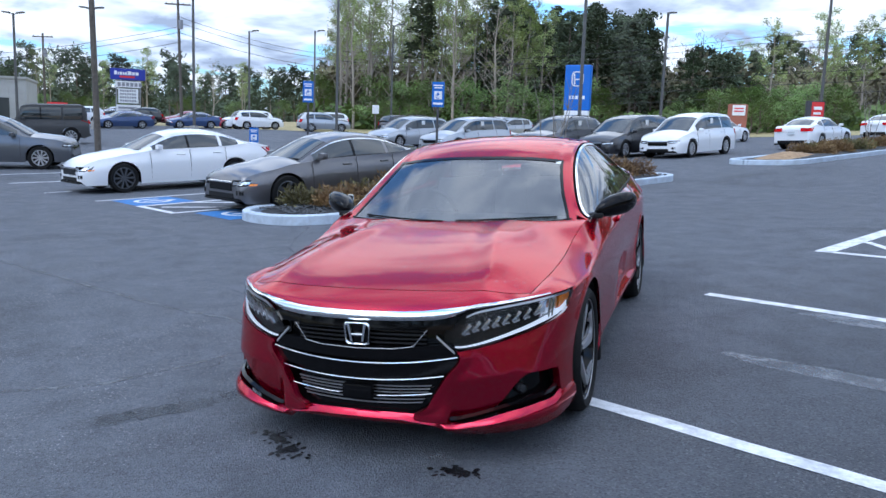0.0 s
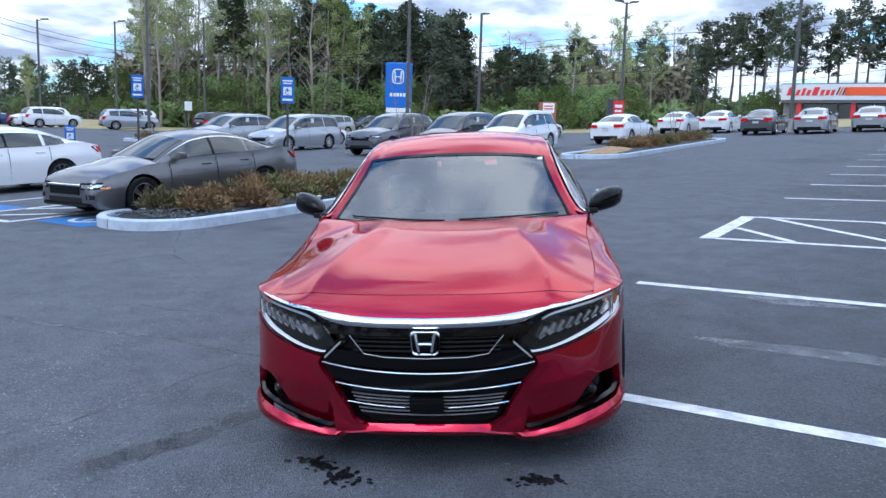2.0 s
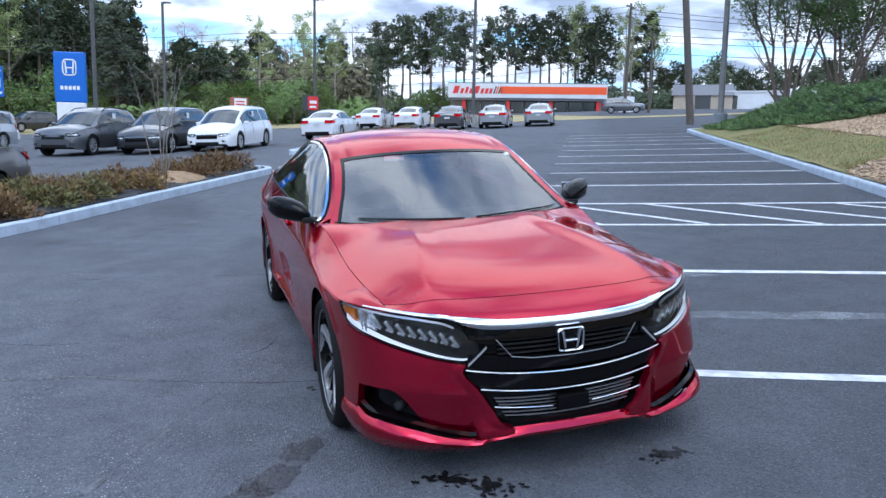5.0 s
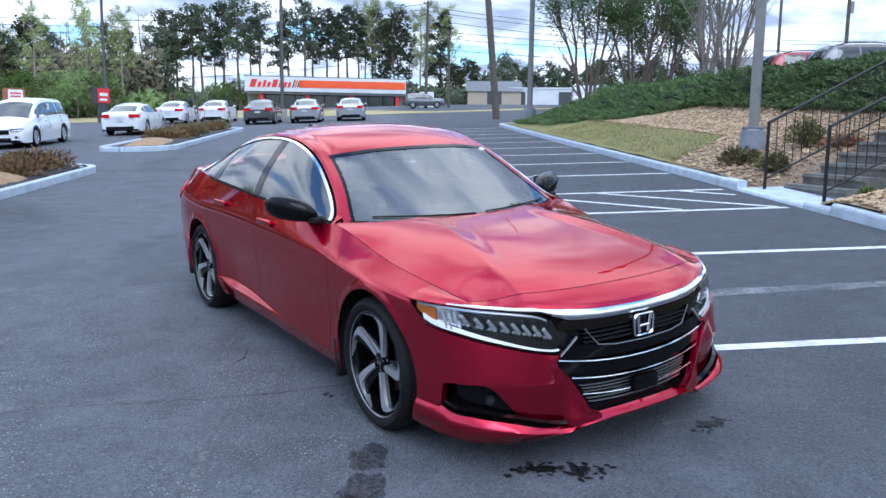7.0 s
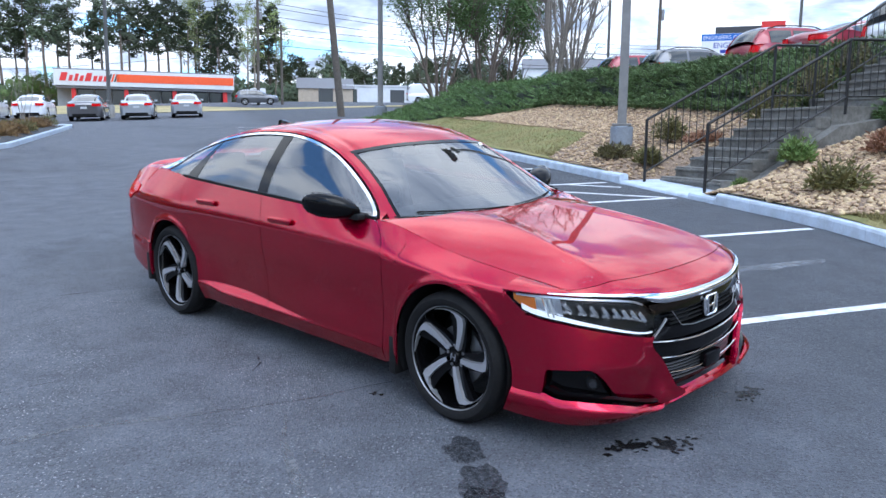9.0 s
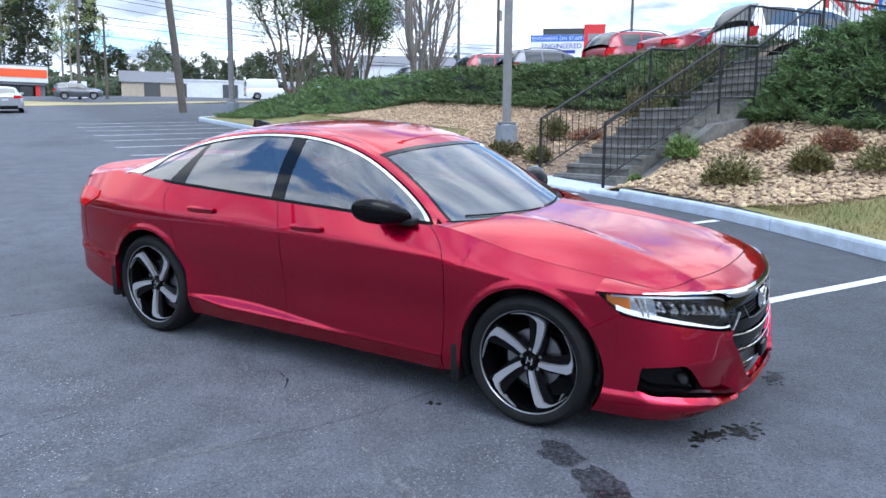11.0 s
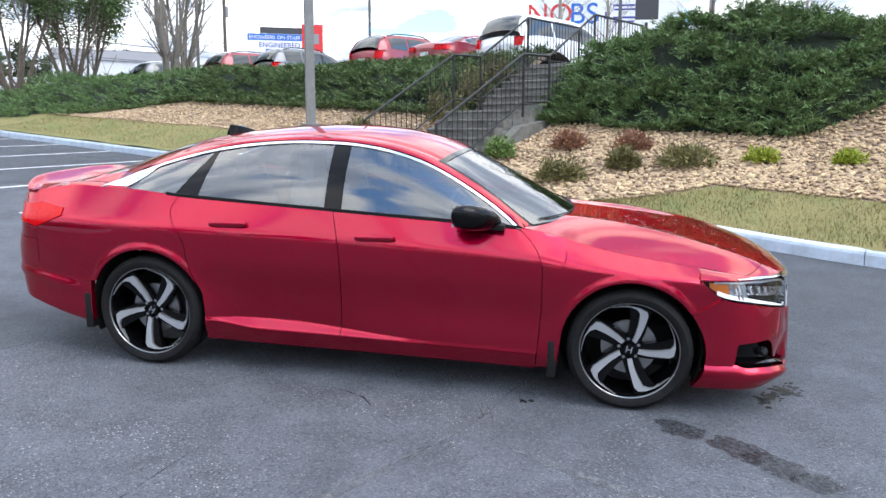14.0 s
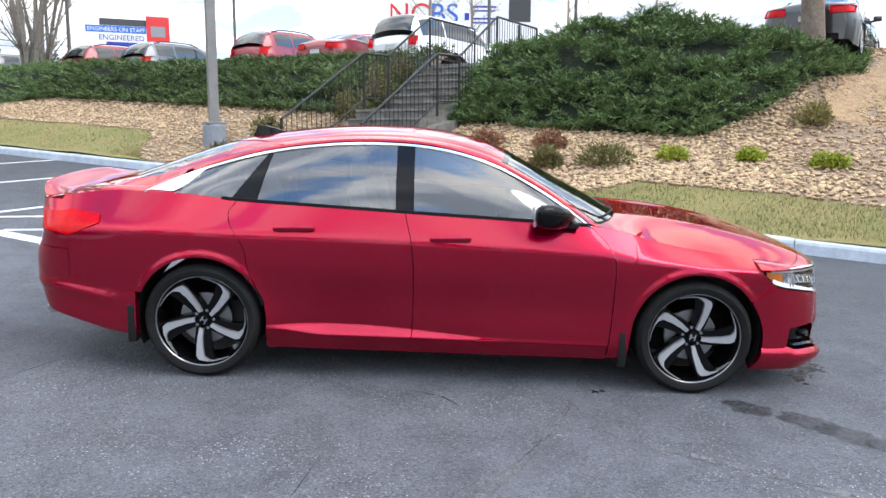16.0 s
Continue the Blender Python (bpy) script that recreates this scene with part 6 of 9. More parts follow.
KINDS = {
    "saloon": dict(nose=-0.92, base=2.80, tail=3.92, w=0.915, r=0.335, low=0.19, rim=0.245,
                   deck=((-0.92, 0.62), (-0.86, 0.72), (-0.65, 0.84), (-0.2, 0.93), (0.3, 1.0), (0.6, 0.98), (1.6, 1.0), (2.7, 1.03), (3.2, 1.08), (3.7, 1.07), (3.88, 1.0), (3.92, 0.9)),
                   roof=((0.36, 0.97), (0.9, 1.23), (1.15, 1.34), (1.5, 1.42), (1.9, 1.44), (2.3, 1.41), (2.75, 1.32), (3.2, 1.17), (3.45, 1.08)),
                   rail=((0.36, 0.74), (1.0, 0.62), (1.6, 0.59), (2.6, 0.60), (3.45, 0.64)), glass=(0.38, 1.12, 2.72, 3.42), posts=(0.72, 1.62, 2.45, 2.95), drop=0.075),
    "compact": dict(nose=-0.88, base=2.70, tail=3.74, w=0.90, r=0.33, low=0.18, rim=0.23,
                    deck=((-0.88, 0.58), (-0.82, 0.70), (-0.6, 0.81), (-0.2, 0.89), (0.25, 0.97), (0.6, 0.95), (1.6, 0.98), (2.6, 1.02), (3.0, 1.07), (3.5, 1.08), (3.70, 1.0), (3.74, 0.9)),
                    roof=((0.28, 0.94), (0.8, 1.20), (1.05, 1.31), (1.4, 1.39), (1.75, 1.415), (2.2, 1.38), (2.6, 1.29), (3.05, 1.15), (3.3, 1.08)),
                    rail=((0.28, 0.73), (0.9, 0.62), (1.5, 0.585), (2.5, 0.59), (3.3, 0.62)), glass=(0.30, 1.02, 2.55, 3.28), posts=(0.62, 1.55, 2.35, 2.85), drop=0.075),
    "minivan": dict(nose=-0.98, base=3.0, tail=4.16, w=0.985, r=0.36, low=0.20, rim=0.24,
                    deck=((-0.98, 0.62), (-0.93, 0.76), (-0.7, 0.92), (-0.3, 1.03), (0.1, 1.10), (0.5, 1.05), (1.8, 1.08), (3.0, 1.10), (3.9, 1.10), (4.10, 1.05), (4.16, 0.9)),
                    roof=((0.0, 1.06), (0.5, 1.34), (0.95, 1.58), (1.4, 1.70), (2.0, 1.745), (3.0, 1.735), (3.6, 1.70), (3.9, 1.60), (4.08, 1.30), (4.14, 1.10)),
                    rail=((0.0, 0.80), (0.8, 0.72), (1.5, 0.685), (3.0, 0.68), (3.8, 0.66), (4.14, 0.72)), glass=(0.02, 1.0, 3.72, 4.10), posts=(0.55, 1.45, 2.75, 3.85), drop=0.085),
    "suv": dict(nose=-0.90, base=2.68, tail=3.62, w=0.93, r=0.36, low=0.23, rim=0.24,
                deck=((-0.90, 0.68), (-0.86, 0.84), (-0.65, 0.98), (-0.2, 1.06), (0.25, 1.10), (0.6, 1.05), (1.6, 1.07), (2.6, 1.12), (3.3, 1.14), (3.55, 1.08), (3.62, 0.9)),
                roof=((0.20, 1.06), (0.6, 1.30), (0.95, 1.50), (1.3, 1.62), (1.8, 1.675), (2.6, 1.66), (3.1, 1.61), (3.35, 1.50), (3.55, 1.22), (3.60, 1.12)),
                rail=((0.20, 0.77), (0.9, 0.67), (1.5, 0.63), (2.6, 0.625), (3.2, 0.62), (3.60, 0.70)), glass=(0.22, 0.98, 3.18, 3.56), posts=(0.62, 1.45, 2.35, 3.10), drop=0.08),
    "offroader": dict(nose=-0.82, base=2.85, tail=3.70, w=0.93, r=0.40, low=0.30, rim=0.27,
                      deck=((-0.82, 0.95), (-0.80, 1.14), (-0.6, 1.20), (0.2, 1.22), (0.6, 1.20), (3.66, 1.22), (3.70, 1.1)),
                      roof=((0.42, 1.22), (0.62, 1.62), (0.74, 1.86), (0.90, 1.93), (1.5, 1.96), (3.3, 1.96), (3.5, 1.92), (3.60, 1.60), (3.66, 1.24)),
                      rail=((0.42, 0.80), (0.8, 0.765), (3.4, 0.765), (3.66, 0.79)), glass=(0.44, 0.76, 3.52, 3.62), posts=(0.68, 1.55, 2.50, 3.40), drop=0.05),
    "cargo_van": dict(nose=-0.95, base=3.6, tail=4.75, w=1.0, r=0.37, low=0.28, rim=0.23,
                      deck=((-0.95, 0.72), (-0.9, 0.92), (-0.5, 1.12), (0.0, 1.22), (0.4, 1.2), (4.7, 1.2), (4.75, 1.1)),
                      roof=((-0.1, 1.20), (0.4, 1.62), (0.8, 1.96), (1.1, 2.08), (2.5, 2.12), (4.4, 2.10), (4.65, 2.0), (4.73, 1.2)),
                      rail=((-0.1, 0.86), (0.8, 0.86), (2.0, 0.86), (4.73, 0.86)), glass=(-0.05, 0.82, 4.66, 4.70), posts=(0.45, 1.35, 1.36, 1.37), drop=0.10),
}


def simple_wheel(car, x, y, r, rim, side, spokes=10, dark=False):
    m = Matrix.Translation((x, y, r)) @ pose(0, 0, 0, 0, 0, 0 if side > 0 else 180)
    bm = bmesh.new()
    lathe(bm, [(rim, -0.10), (r - 0.02, -0.105), (r, -0.08), (r, 0.08), (r - 0.02, 0.105), (rim + 0.01, 0.10), (rim, 0.085)], 28, "X", m)
    tyre = part("wheel", bm, RUBBER, car, "black tyre on an alloy rim")
    bm = bmesh.new()
    lathe(bm, [(rim + 0.004, 0.09), (rim - 0.012, 0.092), (rim - 0.018, 0.06)], 28, "X", m)
    for k in range(spokes):
        a0 = 2 * math.pi * k / spokes
        rows = []
        for rad, w, x0 in ((0.03, 0.018, 0.075), (rim - 0.01, 0.026 if spokes > 6 else 0.05, 0.09)):
            c, s = math.cos(a0), math.sin(a0)
            rows.append([bm.verts.new(m @ (Vector((x0 - dx, rad * c, rad * s)) + Vector((0, -s, c)) * w * q)) for q, dx in ((-1, 0.03), (-0.8, 0), (0.8, 0), (1, 0.03))])
        for j in range(3):
            bm.faces.new((rows[0][j], rows[1][j], rows[1][j + 1], rows[0][j + 1]))
    lathe(bm, [(0.0, 0.082), (0.045, 0.08), (0.055, 0.05)], 14, "X", m)
    part("rim", bm, P_GUN if dark else SATIN, tyre, "alloy rim")
    bm = bmesh.new()
    lathe(bm, [(0.0, 0.02), (rim - 0.01, 0.02)], 20, "X", m)
    part("hub_well", bm, MATT_BLACK, tyre)


def make_car(kind, paint, m, label, group="", dark_rim=False, sheet_paper=False, roof_bars=False):
    k = KINDS[kind]
    car = thing(kind if kind in ("minivan", "suv", "cargo_van", "offroader") else "parked_saloon", m, label, {"suv": "suv", "minivan": "minivan", "cargo_van": "van", "offroader": "suv"}.get(kind, "car"), group)
    deck, roof, rail = curve(*k["deck"]), curve(*k["roof"]), curve(*k["rail"])
    nose, base, tail, w, r, low = (k[n] for n in ("nose", "base", "tail", "w", "r", "low"))
    arch = r + 0.05
    boxy = kind in ("offroader", "cargo_van")

    def plan(y):
        """Half the width in plan, rounded at both ends."""
        f, b = min(1.0, (y - nose) / 0.75), min(1.0, (tail - y) / 0.55)
        ef, eb = (0.93, 0.95) if boxy else (0.70, 0.78)
        return w * (ef + (1 - ef) * math.sqrt(max(0, 1 - (1 - f) ** 2))) * (eb + (1 - eb) * math.sqrt(max(0, 1 - (1 - b) ** 2)))

    belt = lambda y: min(deck(y), deck(1.2)) - 0.02 if not boxy else deck(y) - 0.03
    bot = lambda y: low + 0.10 * (1 - ease(y, nose, nose + 0.1)) + 0.10 * ease(y, tail - 0.25, tail)

    def edge_z(y):
        return max(0.5, min(deck(y) - (0.03 if boxy else 0.09 * (1 - ease(y, 0.2, 0.8)) + 0.02 + 0.06 * ease(y, base + 0.3, tail)), deck(y)))

    def sx(y, z):
        q = (z - low) / max(0.1, edge_z(y) - low)
        return plan(y) * (0.955 + 0.045 * math.sin(math.pi * min(1.0, 0.12 + 0.80 * q)) - 0.055 * ease(q, 0.62, 1.0))

    ys = sorted(set([round(nose + (tail - nose) * i / 44, 3) for i in range(45)] + [nose + 0.02, nose + 0.05, tail - 0.02, tail - 0.05] + [round(c + arch * math.cos(math.pi * j / 12), 3) for c in (0, base) for j in range(13)]))
    verts, faces = [], []
    nz, nx = 12, 5
    for y in ys:
        lo = bot(y)
        for c in (0.0, base):
            if abs(y - c) < arch:
                lo = max(lo, r + math.sqrt(max(0, arch**2 - (y - c) ** 2)))
        hi = max(edge_z(y), lo + 0.01)
        half = [(sx(y, lerp(lo, hi, i / nz)), lerp(lo, hi, i / nz)) for i in range(nz + 1)]
        ex = half[-1][0]
        half += [(ex * (1 - i / nx), hi + (deck(y) - hi) * math.sin(math.pi / 2 * i / nx)) for i in range(1, nx + 1)]
        for x, z in half:
            verts.append((x, y, z))
        for x, z in half[:-1][::-1]:
            verts.append((-x, y, z))
    n = 2 * (nz + nx) + 1
    for i in range(len(ys) - 1):
        faces += [(i * n + j, i * n + j + 1, (i + 1) * n + j + 1, (i + 1) * n + j) for j in range(n - 1)]
    faces += [tuple(range(n)), tuple(range((len(ys) - 1) * n, len(ys) * n))[::-1]]
    body = piece("body", verts, faces, paint, car)
    body.data.set_sharp_from_angle(angle=radians(40))
    # cabin
    g0, g1, g2, g3 = k["glass"]
    side_z = lambda y: roof(y) - k["drop"] * (1.0 if g1 < y < g2 else 1.15)
    cab_x = lambda y, t: lerp(sx(y, edge_z(y)) - 0.02, rail(y), t) + 0.02 * math.sin(math.pi * t)
    top = lambda x, y: side_z(y) + (roof(y) - side_z(y)) * (1 - (abs(x) / rail(y)) ** 2.4)

    def deckpanel(name, ya, yb, inset, material, nx_=14, ny=12, lift=0.0, lab="", bow=0.0, thick=0.012):
        def fn(s, t):
            q = 2 * s - 1
            y = lerp(ya + bow * q * q, yb, t)
            x = q * (rail(y) - inset)
            return x, y, top(x, y) + lift
        return grid_panel(name, fn, nx_, ny, material, car, lab, thick=thick)
    deckpanel("windscreen", g0, g1, 0.05, DARK_GLASS, bow=0.12, lab="dark windscreen")
    deckpanel("roof", g1 - 0.01, g2 + 0.01, 0.0, paint, 16, 14, 0.002)
    deckpanel("rear_window", g2, g3, 0.07, DARK_GLASS, lab="dark rear window")

    def pill(ya, yb, wd, name):
        grid_panel(name, lambda s, t: (rail(lerp(ya, yb, s)) - wd * (1 - t), lerp(ya, yb, s), top(rail(lerp(ya, yb, s)) - wd * (1 - t), lerp(ya, yb, s))), 12, 2, paint, car, thick=0.012, both=True)
    pill(g0, g1, 0.055, "front_pillar")
    pill(g2, g3, 0.075, "rear_pillar")

    def side(ya, yb, t0, t1, material, name, lift=0.0, lab=""):
        def fn(s, t):
            y = lerp(ya, yb, s)
            lo, hi = edge_z(y) - 0.01, max(edge_z(y), side_z(y))
            q = lerp(t0, t1, t)
            return cab_x(y, q) + lift, y, lerp(lo, hi, q)
        return grid_panel(name, fn, 18, 5, material, car, lab, thick=0.01, both=True)
    side(g0, g3, 0.0, 1.0, paint, "cabin_side")
    p0, p1, p2, p3 = k["posts"]
    for a, b in ((p0, p1 - 0.03), (p1 + 0.03, p2 - 0.03), (p2 + 0.05, p3)):
        if b - a > 0.1:
            side(a, b, 0.06, 0.84, DARK_GLASS, "side_window", 0.006, "dark side window")
    side(p1 - 0.03, p1 + 0.03, 0.06, 0.84, GLOSS_BLACK, "centre_pillar", 0.005)
    if kind in ("saloon", "compact"):
        side(p0, p3, 0.845, 0.885, CHROME, "window_trim", 0.007, "thin bright window trim")
        side(p0, p3, 0.03, 0.06, GLOSS_BLACK, "belt_strip", 0.007, "thin black strip under the windows")
    # face and tail
    zc = edge_z(nose + 0.12)

    def face(name, za, zb, xa, xb, material, lab="", out=0.012, both=False, rear=False, sub=8):
        def fn(s, t):
            x, z = lerp(xa, xb, s), lerp(za, zb, t)
            a = abs(x)
            lim = [y for y in np.linspace(nose, nose + 0.9, 40)] if not rear else [y for y in np.linspace(tail, tail - 0.8, 40)]
            for y in lim:
                if sx(y, min(z, edge_z(y))) >= a and deck(y) >= z:
                    break
            return x, y + (out if rear else -out), z
        return grid_panel(name, fn, sub, 3, material, car, lab, thick=0.03, both=both)
    hl = zc - 0.02
    face("grille", hl - 0.22, hl - 0.06, -0.42, 0.42, GLOSS_BLACK, "black grille", 0.010)
    face("grille_bar", hl - 0.08, hl - 0.045, -0.46, 0.46, CHROME if kind != "offroader" else GLOSS_BLACK, "bright grille bar", 0.018)
    face("lower_grille", low + 0.09, low + 0.18, -0.46, 0.46, MATT_BLACK, "black lower grille", 0.010)
    face("headlight", hl - 0.13, hl - 0.02, 0.46, 0.83 * w / 0.92, GLOSS_BLACK, "dark headlight housing", 0.012, both=True)
    face("lamp_insert", hl - 0.105, hl - 0.05, 0.50, 0.80 * w / 0.92, LAMP_SILVER, "bright lamp insert", 0.016, both=True)
    face("fog_lamp", low + 0.16, low + 0.24, 0.60, 0.74, MATT_BLACK, "", 0.014, both=True)
    if kind in ("saloon", "compact"):
        face("side_marker", hl - 0.12, hl - 0.09, 0.80 * w / 0.92, 0.855 * w / 0.92, AMBER_LENS, "amber side marker", 0.016, both=True, sub=3)
        face("lower_wing", low + 0.04, low + 0.075, -0.62, 0.62, MATT_BLACK, "black lower lip", 0.022)
    tz = edge_z(tail - 0.1)
    if kind in ("suv", "minivan"):
        face("tail_lamp", tz - 0.22, tz + 0.02, 0.62, 0.83, RED_LENS, "red tail lamp", 0.016, both=True, rear=True)
    else:
        face("tail_lamp", tz - 0.17, tz - 0.03, 0.42, 0.84 * w / 0.92, RED_LENS, "red tail lamp", 0.016, both=True, rear=True)
    face("number_plate", tz - 0.30, tz - 0.18, -0.16, 0.16, PLATE, "pale blank number plate", 0.02, rear=True, sub=3)
    face("rear_valance", low + 0.10, low + 0.22, -0.6, 0.6, MATT_BLACK, "", 0.012, rear=True)
    bm = bmesh.new()
    box(bm, -w * 0.72, nose + 0.15, low + 0.02, w * 0.72, tail - 0.2, low + 0.25)
    part("underbody", bm, MATT_BLACK, car)
    for s_ in (-1, 1):
        for y in (0.0, base):
            simple_wheel(car, s_ * (w - 0.115), y, r, k["rim"], s_, 10 if kind != "compact" else 5, dark_rim)
        bm = bmesh.new()
        ym, zm = p0 + 0.05, edge_z(p0) + 0.07
        xm = sx(ym, edge_z(ym))
        box(bm, s_ * (xm + 0.02), ym, zm - 0.06, s_ * (xm + 0.20), ym + 0.13, zm + 0.06, bevel=0.035)
        box(bm, s_ * (xm - 0.05), ym + 0.03, zm - 0.07, s_ * (xm + 0.06), ym + 0.08, zm - 0.03)
        part("door_mirror", bm, paint if paint is not P_WHITE else P_WHITE, car)
        for yh in (p1 - 0.22, p2 - 0.12):
            bm = bmesh.new()
            xh = sx(yh, edge_z(yh) - 0.13)
            box(bm, s_ * (xh - 0.005), yh - 0.10, edge_z(yh) - 0.15, s_ * (xh + 0.022), yh + 0.10, edge_z(yh) - 0.12, bevel=0.008)
            part("door_handle", bm, paint, car)
        for yd in (p0 - 0.08, p1, p2 + 0.10):
            bm = bmesh.new()
            for i in range(6):
                za, zb = lerp(low + 0.12, edge_z(yd) - 0.02, i / 6), lerp(low + 0.12, edge_z(yd) - 0.02, (i + 1) / 6)
                if any(math.hypot(yd - c, (za + zb) / 2 - r) < arch + 0.03 for c in (0, base)):
                    continue
                box(bm, s_ * (sx(yd, za) - 0.004), yd - 0.004, za, s_ * (sx(yd, za) + 0.003), yd + 0.004, zb)
            part("door_gap", bm, MATT_BLACK, car, smooth=False)
    if sheet_paper:
        bm = bmesh.new()
        y = lerp(p1, p2, 0.35)
        box(bm, cab_x(y, 0.45) + 0.012, y - 0.12, lerp(edge_z(y), side_z(y), 0.25), cab_x(y, 0.45) + 0.016, y + 0.12, lerp(edge_z(y), side_z(y), 0.75))
        part("window_sheet", bm, PAPER, car, "white price sheet in the window", smooth=False)
    if roof_bars:
        for s_ in (-1, 1):
            bm = bmesh.new()
            pts = [Vector((s_ * (rail(y) - 0.04), y, top(rail(y) - 0.04, y) + (0.05 if 0.1 < i / 6 < 0.9 else 0.0))) for i, y in enumerate(np.linspace(g1 + 0.25, g2 - 0.1, 7))]
            for a, b in zip(pts, pts[1:]):
                tube(bm, a, b, 0.018, n=6)
            part("roof_bar", bm, MATT_BLACK, car, "black roof bar")
    return car


def facing(x, y, dx, dy, h=0.0):
    """The pose of a car whose front axle is at x, y and which looks along dx, dy."""
    return on_ground(x, y, math.degrees(math.atan2(dx, -dy)), h)


def uv_xy(u, v):
    p = uv(u, v)
    return p.x, p.y


# beside the first island
x, y = uv_xy(1.18, -9.82)
make_car("compact", P_GREY, facing(x, y, -UX, -UY), "dark grey compact saloon parked beside the planted island", dark_rim=True)
x, y = uv_xy(0.45, -15.75)
white_saloon = make_car("saloon", P_WHITE, facing(x, y, -UX, -UY), "white saloon parked nose-out between painted lines", dark_rim=True)
# the row across the lane, at a slant
D = (-0.42, -0.907)
make_car("minivan", P_WHITE, facing(-1.80, 32.6, *D), "white minivan with a price sheet in its window", "row of family cars", sheet_paper=True)
make_car("minivan", P_BLACK, facing(-4.35, 32.7, *D), "black minivan with a price sheet in its window", "row of family cars", sheet_paper=True)
make_car("suv", P_GUN, facing(-7.15, 32.6, *D) @ Matrix.Scale(1.06, 4), "dark grey suv with black roof bars and a price sheet", "row of family cars", sheet_paper=True, roof_bars=True)
silver_van = make_car("minivan", P_SILVER, facing(-12.6, 36.2, *D), "silver minivan with a price sheet in its window", "row of family cars", sheet_paper=True)
copy_thing(silver_van, facing(-17.4, 40.5, *D))
# cars seen from behind
E_ = (0.473, 0.881)
white_back = make_car("saloon", P_WHITE, facing(3.6 + 2.8 * E_[0], 39.4 + 2.8 * E_[1], *E_), "white saloon parked with its tail to the lane", "row of saloons")
for x, y in ((9.1, 52.9), (11.5, 51.9), (-0.6, 49.5), (-13.5, 43.0)):
    copy_thing(white_back, facing(x + 2.8 * E_[0], y + 2.8 * E_[1], *E_))
make_car("saloon", P_GREY, facing(12.6 + 1.3, 46.4 + 2.5, *E_), "dark grey saloon parked with its tail to the lane", "row of saloons")
silver_back = make_car("saloon", P_SILVER, facing(15.3 + 1.3, 45.9 + 2.5, *E_), "silver saloon parked with its tail to the lane", "row of saloons")
copy_thing(silver_back, facing(18.7 + 1.3, 46.6 + 2.5, *E_))
make_car("compact", P_BLUE, facing(-12.2, 45.5, *E_), "dark blue compact saloon with red tail lamps", "row of saloons")
# far left
make_car("suv", P_GUN, facing(-20.3, 19.6, 0.83, 0.56), "mid-grey suv parked across the aisle")
make_car("offroader", P_MATT, facing(-33.0, 29.5, -0.72, -0.69), "matt black boxy off-roader")
red_small = make_car("compact", P_RED, facing(-42.5, 61.2, -0.75, -0.66), "red compact saloon in a far row", "far row of cars")
white_suv = make_car("suv", P_WHITE, facing(-39.0, 63.5, 0.6, 0.8), "white suv in a far row", "far row of cars")
silver_suv = make_car("suv", P_SILVER, facing(-31.9, 63.1, 0.75, 0.66), "silver suv in a far row", "far row of cars")
black_suv = make_car("suv", P_BLACK, facing(-23.3, 60.5, 0.5, 0.86), "black suv in a far row", "far row of cars")
blue_small = make_car("compact", P_BLUE, facing(-50.0, 55.0, -0.6, -0.8), "dark blue compact saloon in a far row", "far row of cars")
rc = random.Random(11)
for ob, spots in ((white_suv, ((-36.2, 65.8), (-41.8, 61.5), (-19.4, 65.3), (-58.8, 58.8))), (black_suv, ((-26.5, 63.2), (-21.1, 67.5), (-15.7, 69.1), (-55.0, 62.5))),
                  (blue_small, ((-53.1, 58.1), (-47.5, 51.9), (-56.9, 53.1), (-45.2, 58.1), (-60.6, 64.4))), (red_small, ((-51.2, 65.0),)), (silver_suv, ((-17.3, 62.1), (-62.5, 67.5)))):
    for x, y in spots:
        a = rc.uniform(-0.15, 0.15)
        copy_thing(ob, facing(x, y, -0.6 + a, -0.8))


# the upper lot
def upper(px, py, dx, dy):
    r = (px - P0[0], py - P0[1])
    u, v = r[0] * UX + r[1] * UY, r[0] * VX + r[1] * VY
    p = bank(u, v, 0.05)
    return pose(px, py, max(p.z, 3.12), 0, 0, math.degrees(math.atan2(dx, -dy)))


red_suv = make_car("suv", P_RED, upper(20.97, 9.78, 0.83, -0.56), "red suv parked tail-out on the upper lot", "upper row", roof_bars=True)
copy_thing(red_suv, upper(24.78, 17.02, 0.83, -0.56))
make_car("saloon", P_RED, upper(19.11, 7.10, 0.83, -0.56), "red saloon parked tail-out on the upper lot", "upper row")
make_car("minivan", P_WHITE, upper(18.62, 4.78, 0.83, -0.56), "white minivan parked tail-out on the upper lot", "upper row")
make_car("suv", P_GUN, upper(24.0, 14.57, 0.83, -0.56), "slate grey suv parked tail-out on the upper lot", "upper row", roof_bars=True)
make_car("suv", P_GUN, upper(27.5, 22.0, 0.83, -0.56), "slate suv parked on the upper lot", "upper row")
make_car("saloon", P_BLACK, upper(12.9, -3.95, 0.83, -0.56), "black saloon parked tail-out above the stone bank")
# street beyond
make_car("cargo_van", P_WHITE, facing(58.0, 62.0, 0.80, -0.60), "white cargo van on the far street", "street traffic")
make_car("suv", P_GUN, facing(44.0, 76.0, 0.85, -0.5), "grey suv by the far shop", "street traffic")
make_car("suv", P_GREY, facing(52.0, 52.0, 0.8, -0.6), "dark grey suv on the far street", "street traffic")

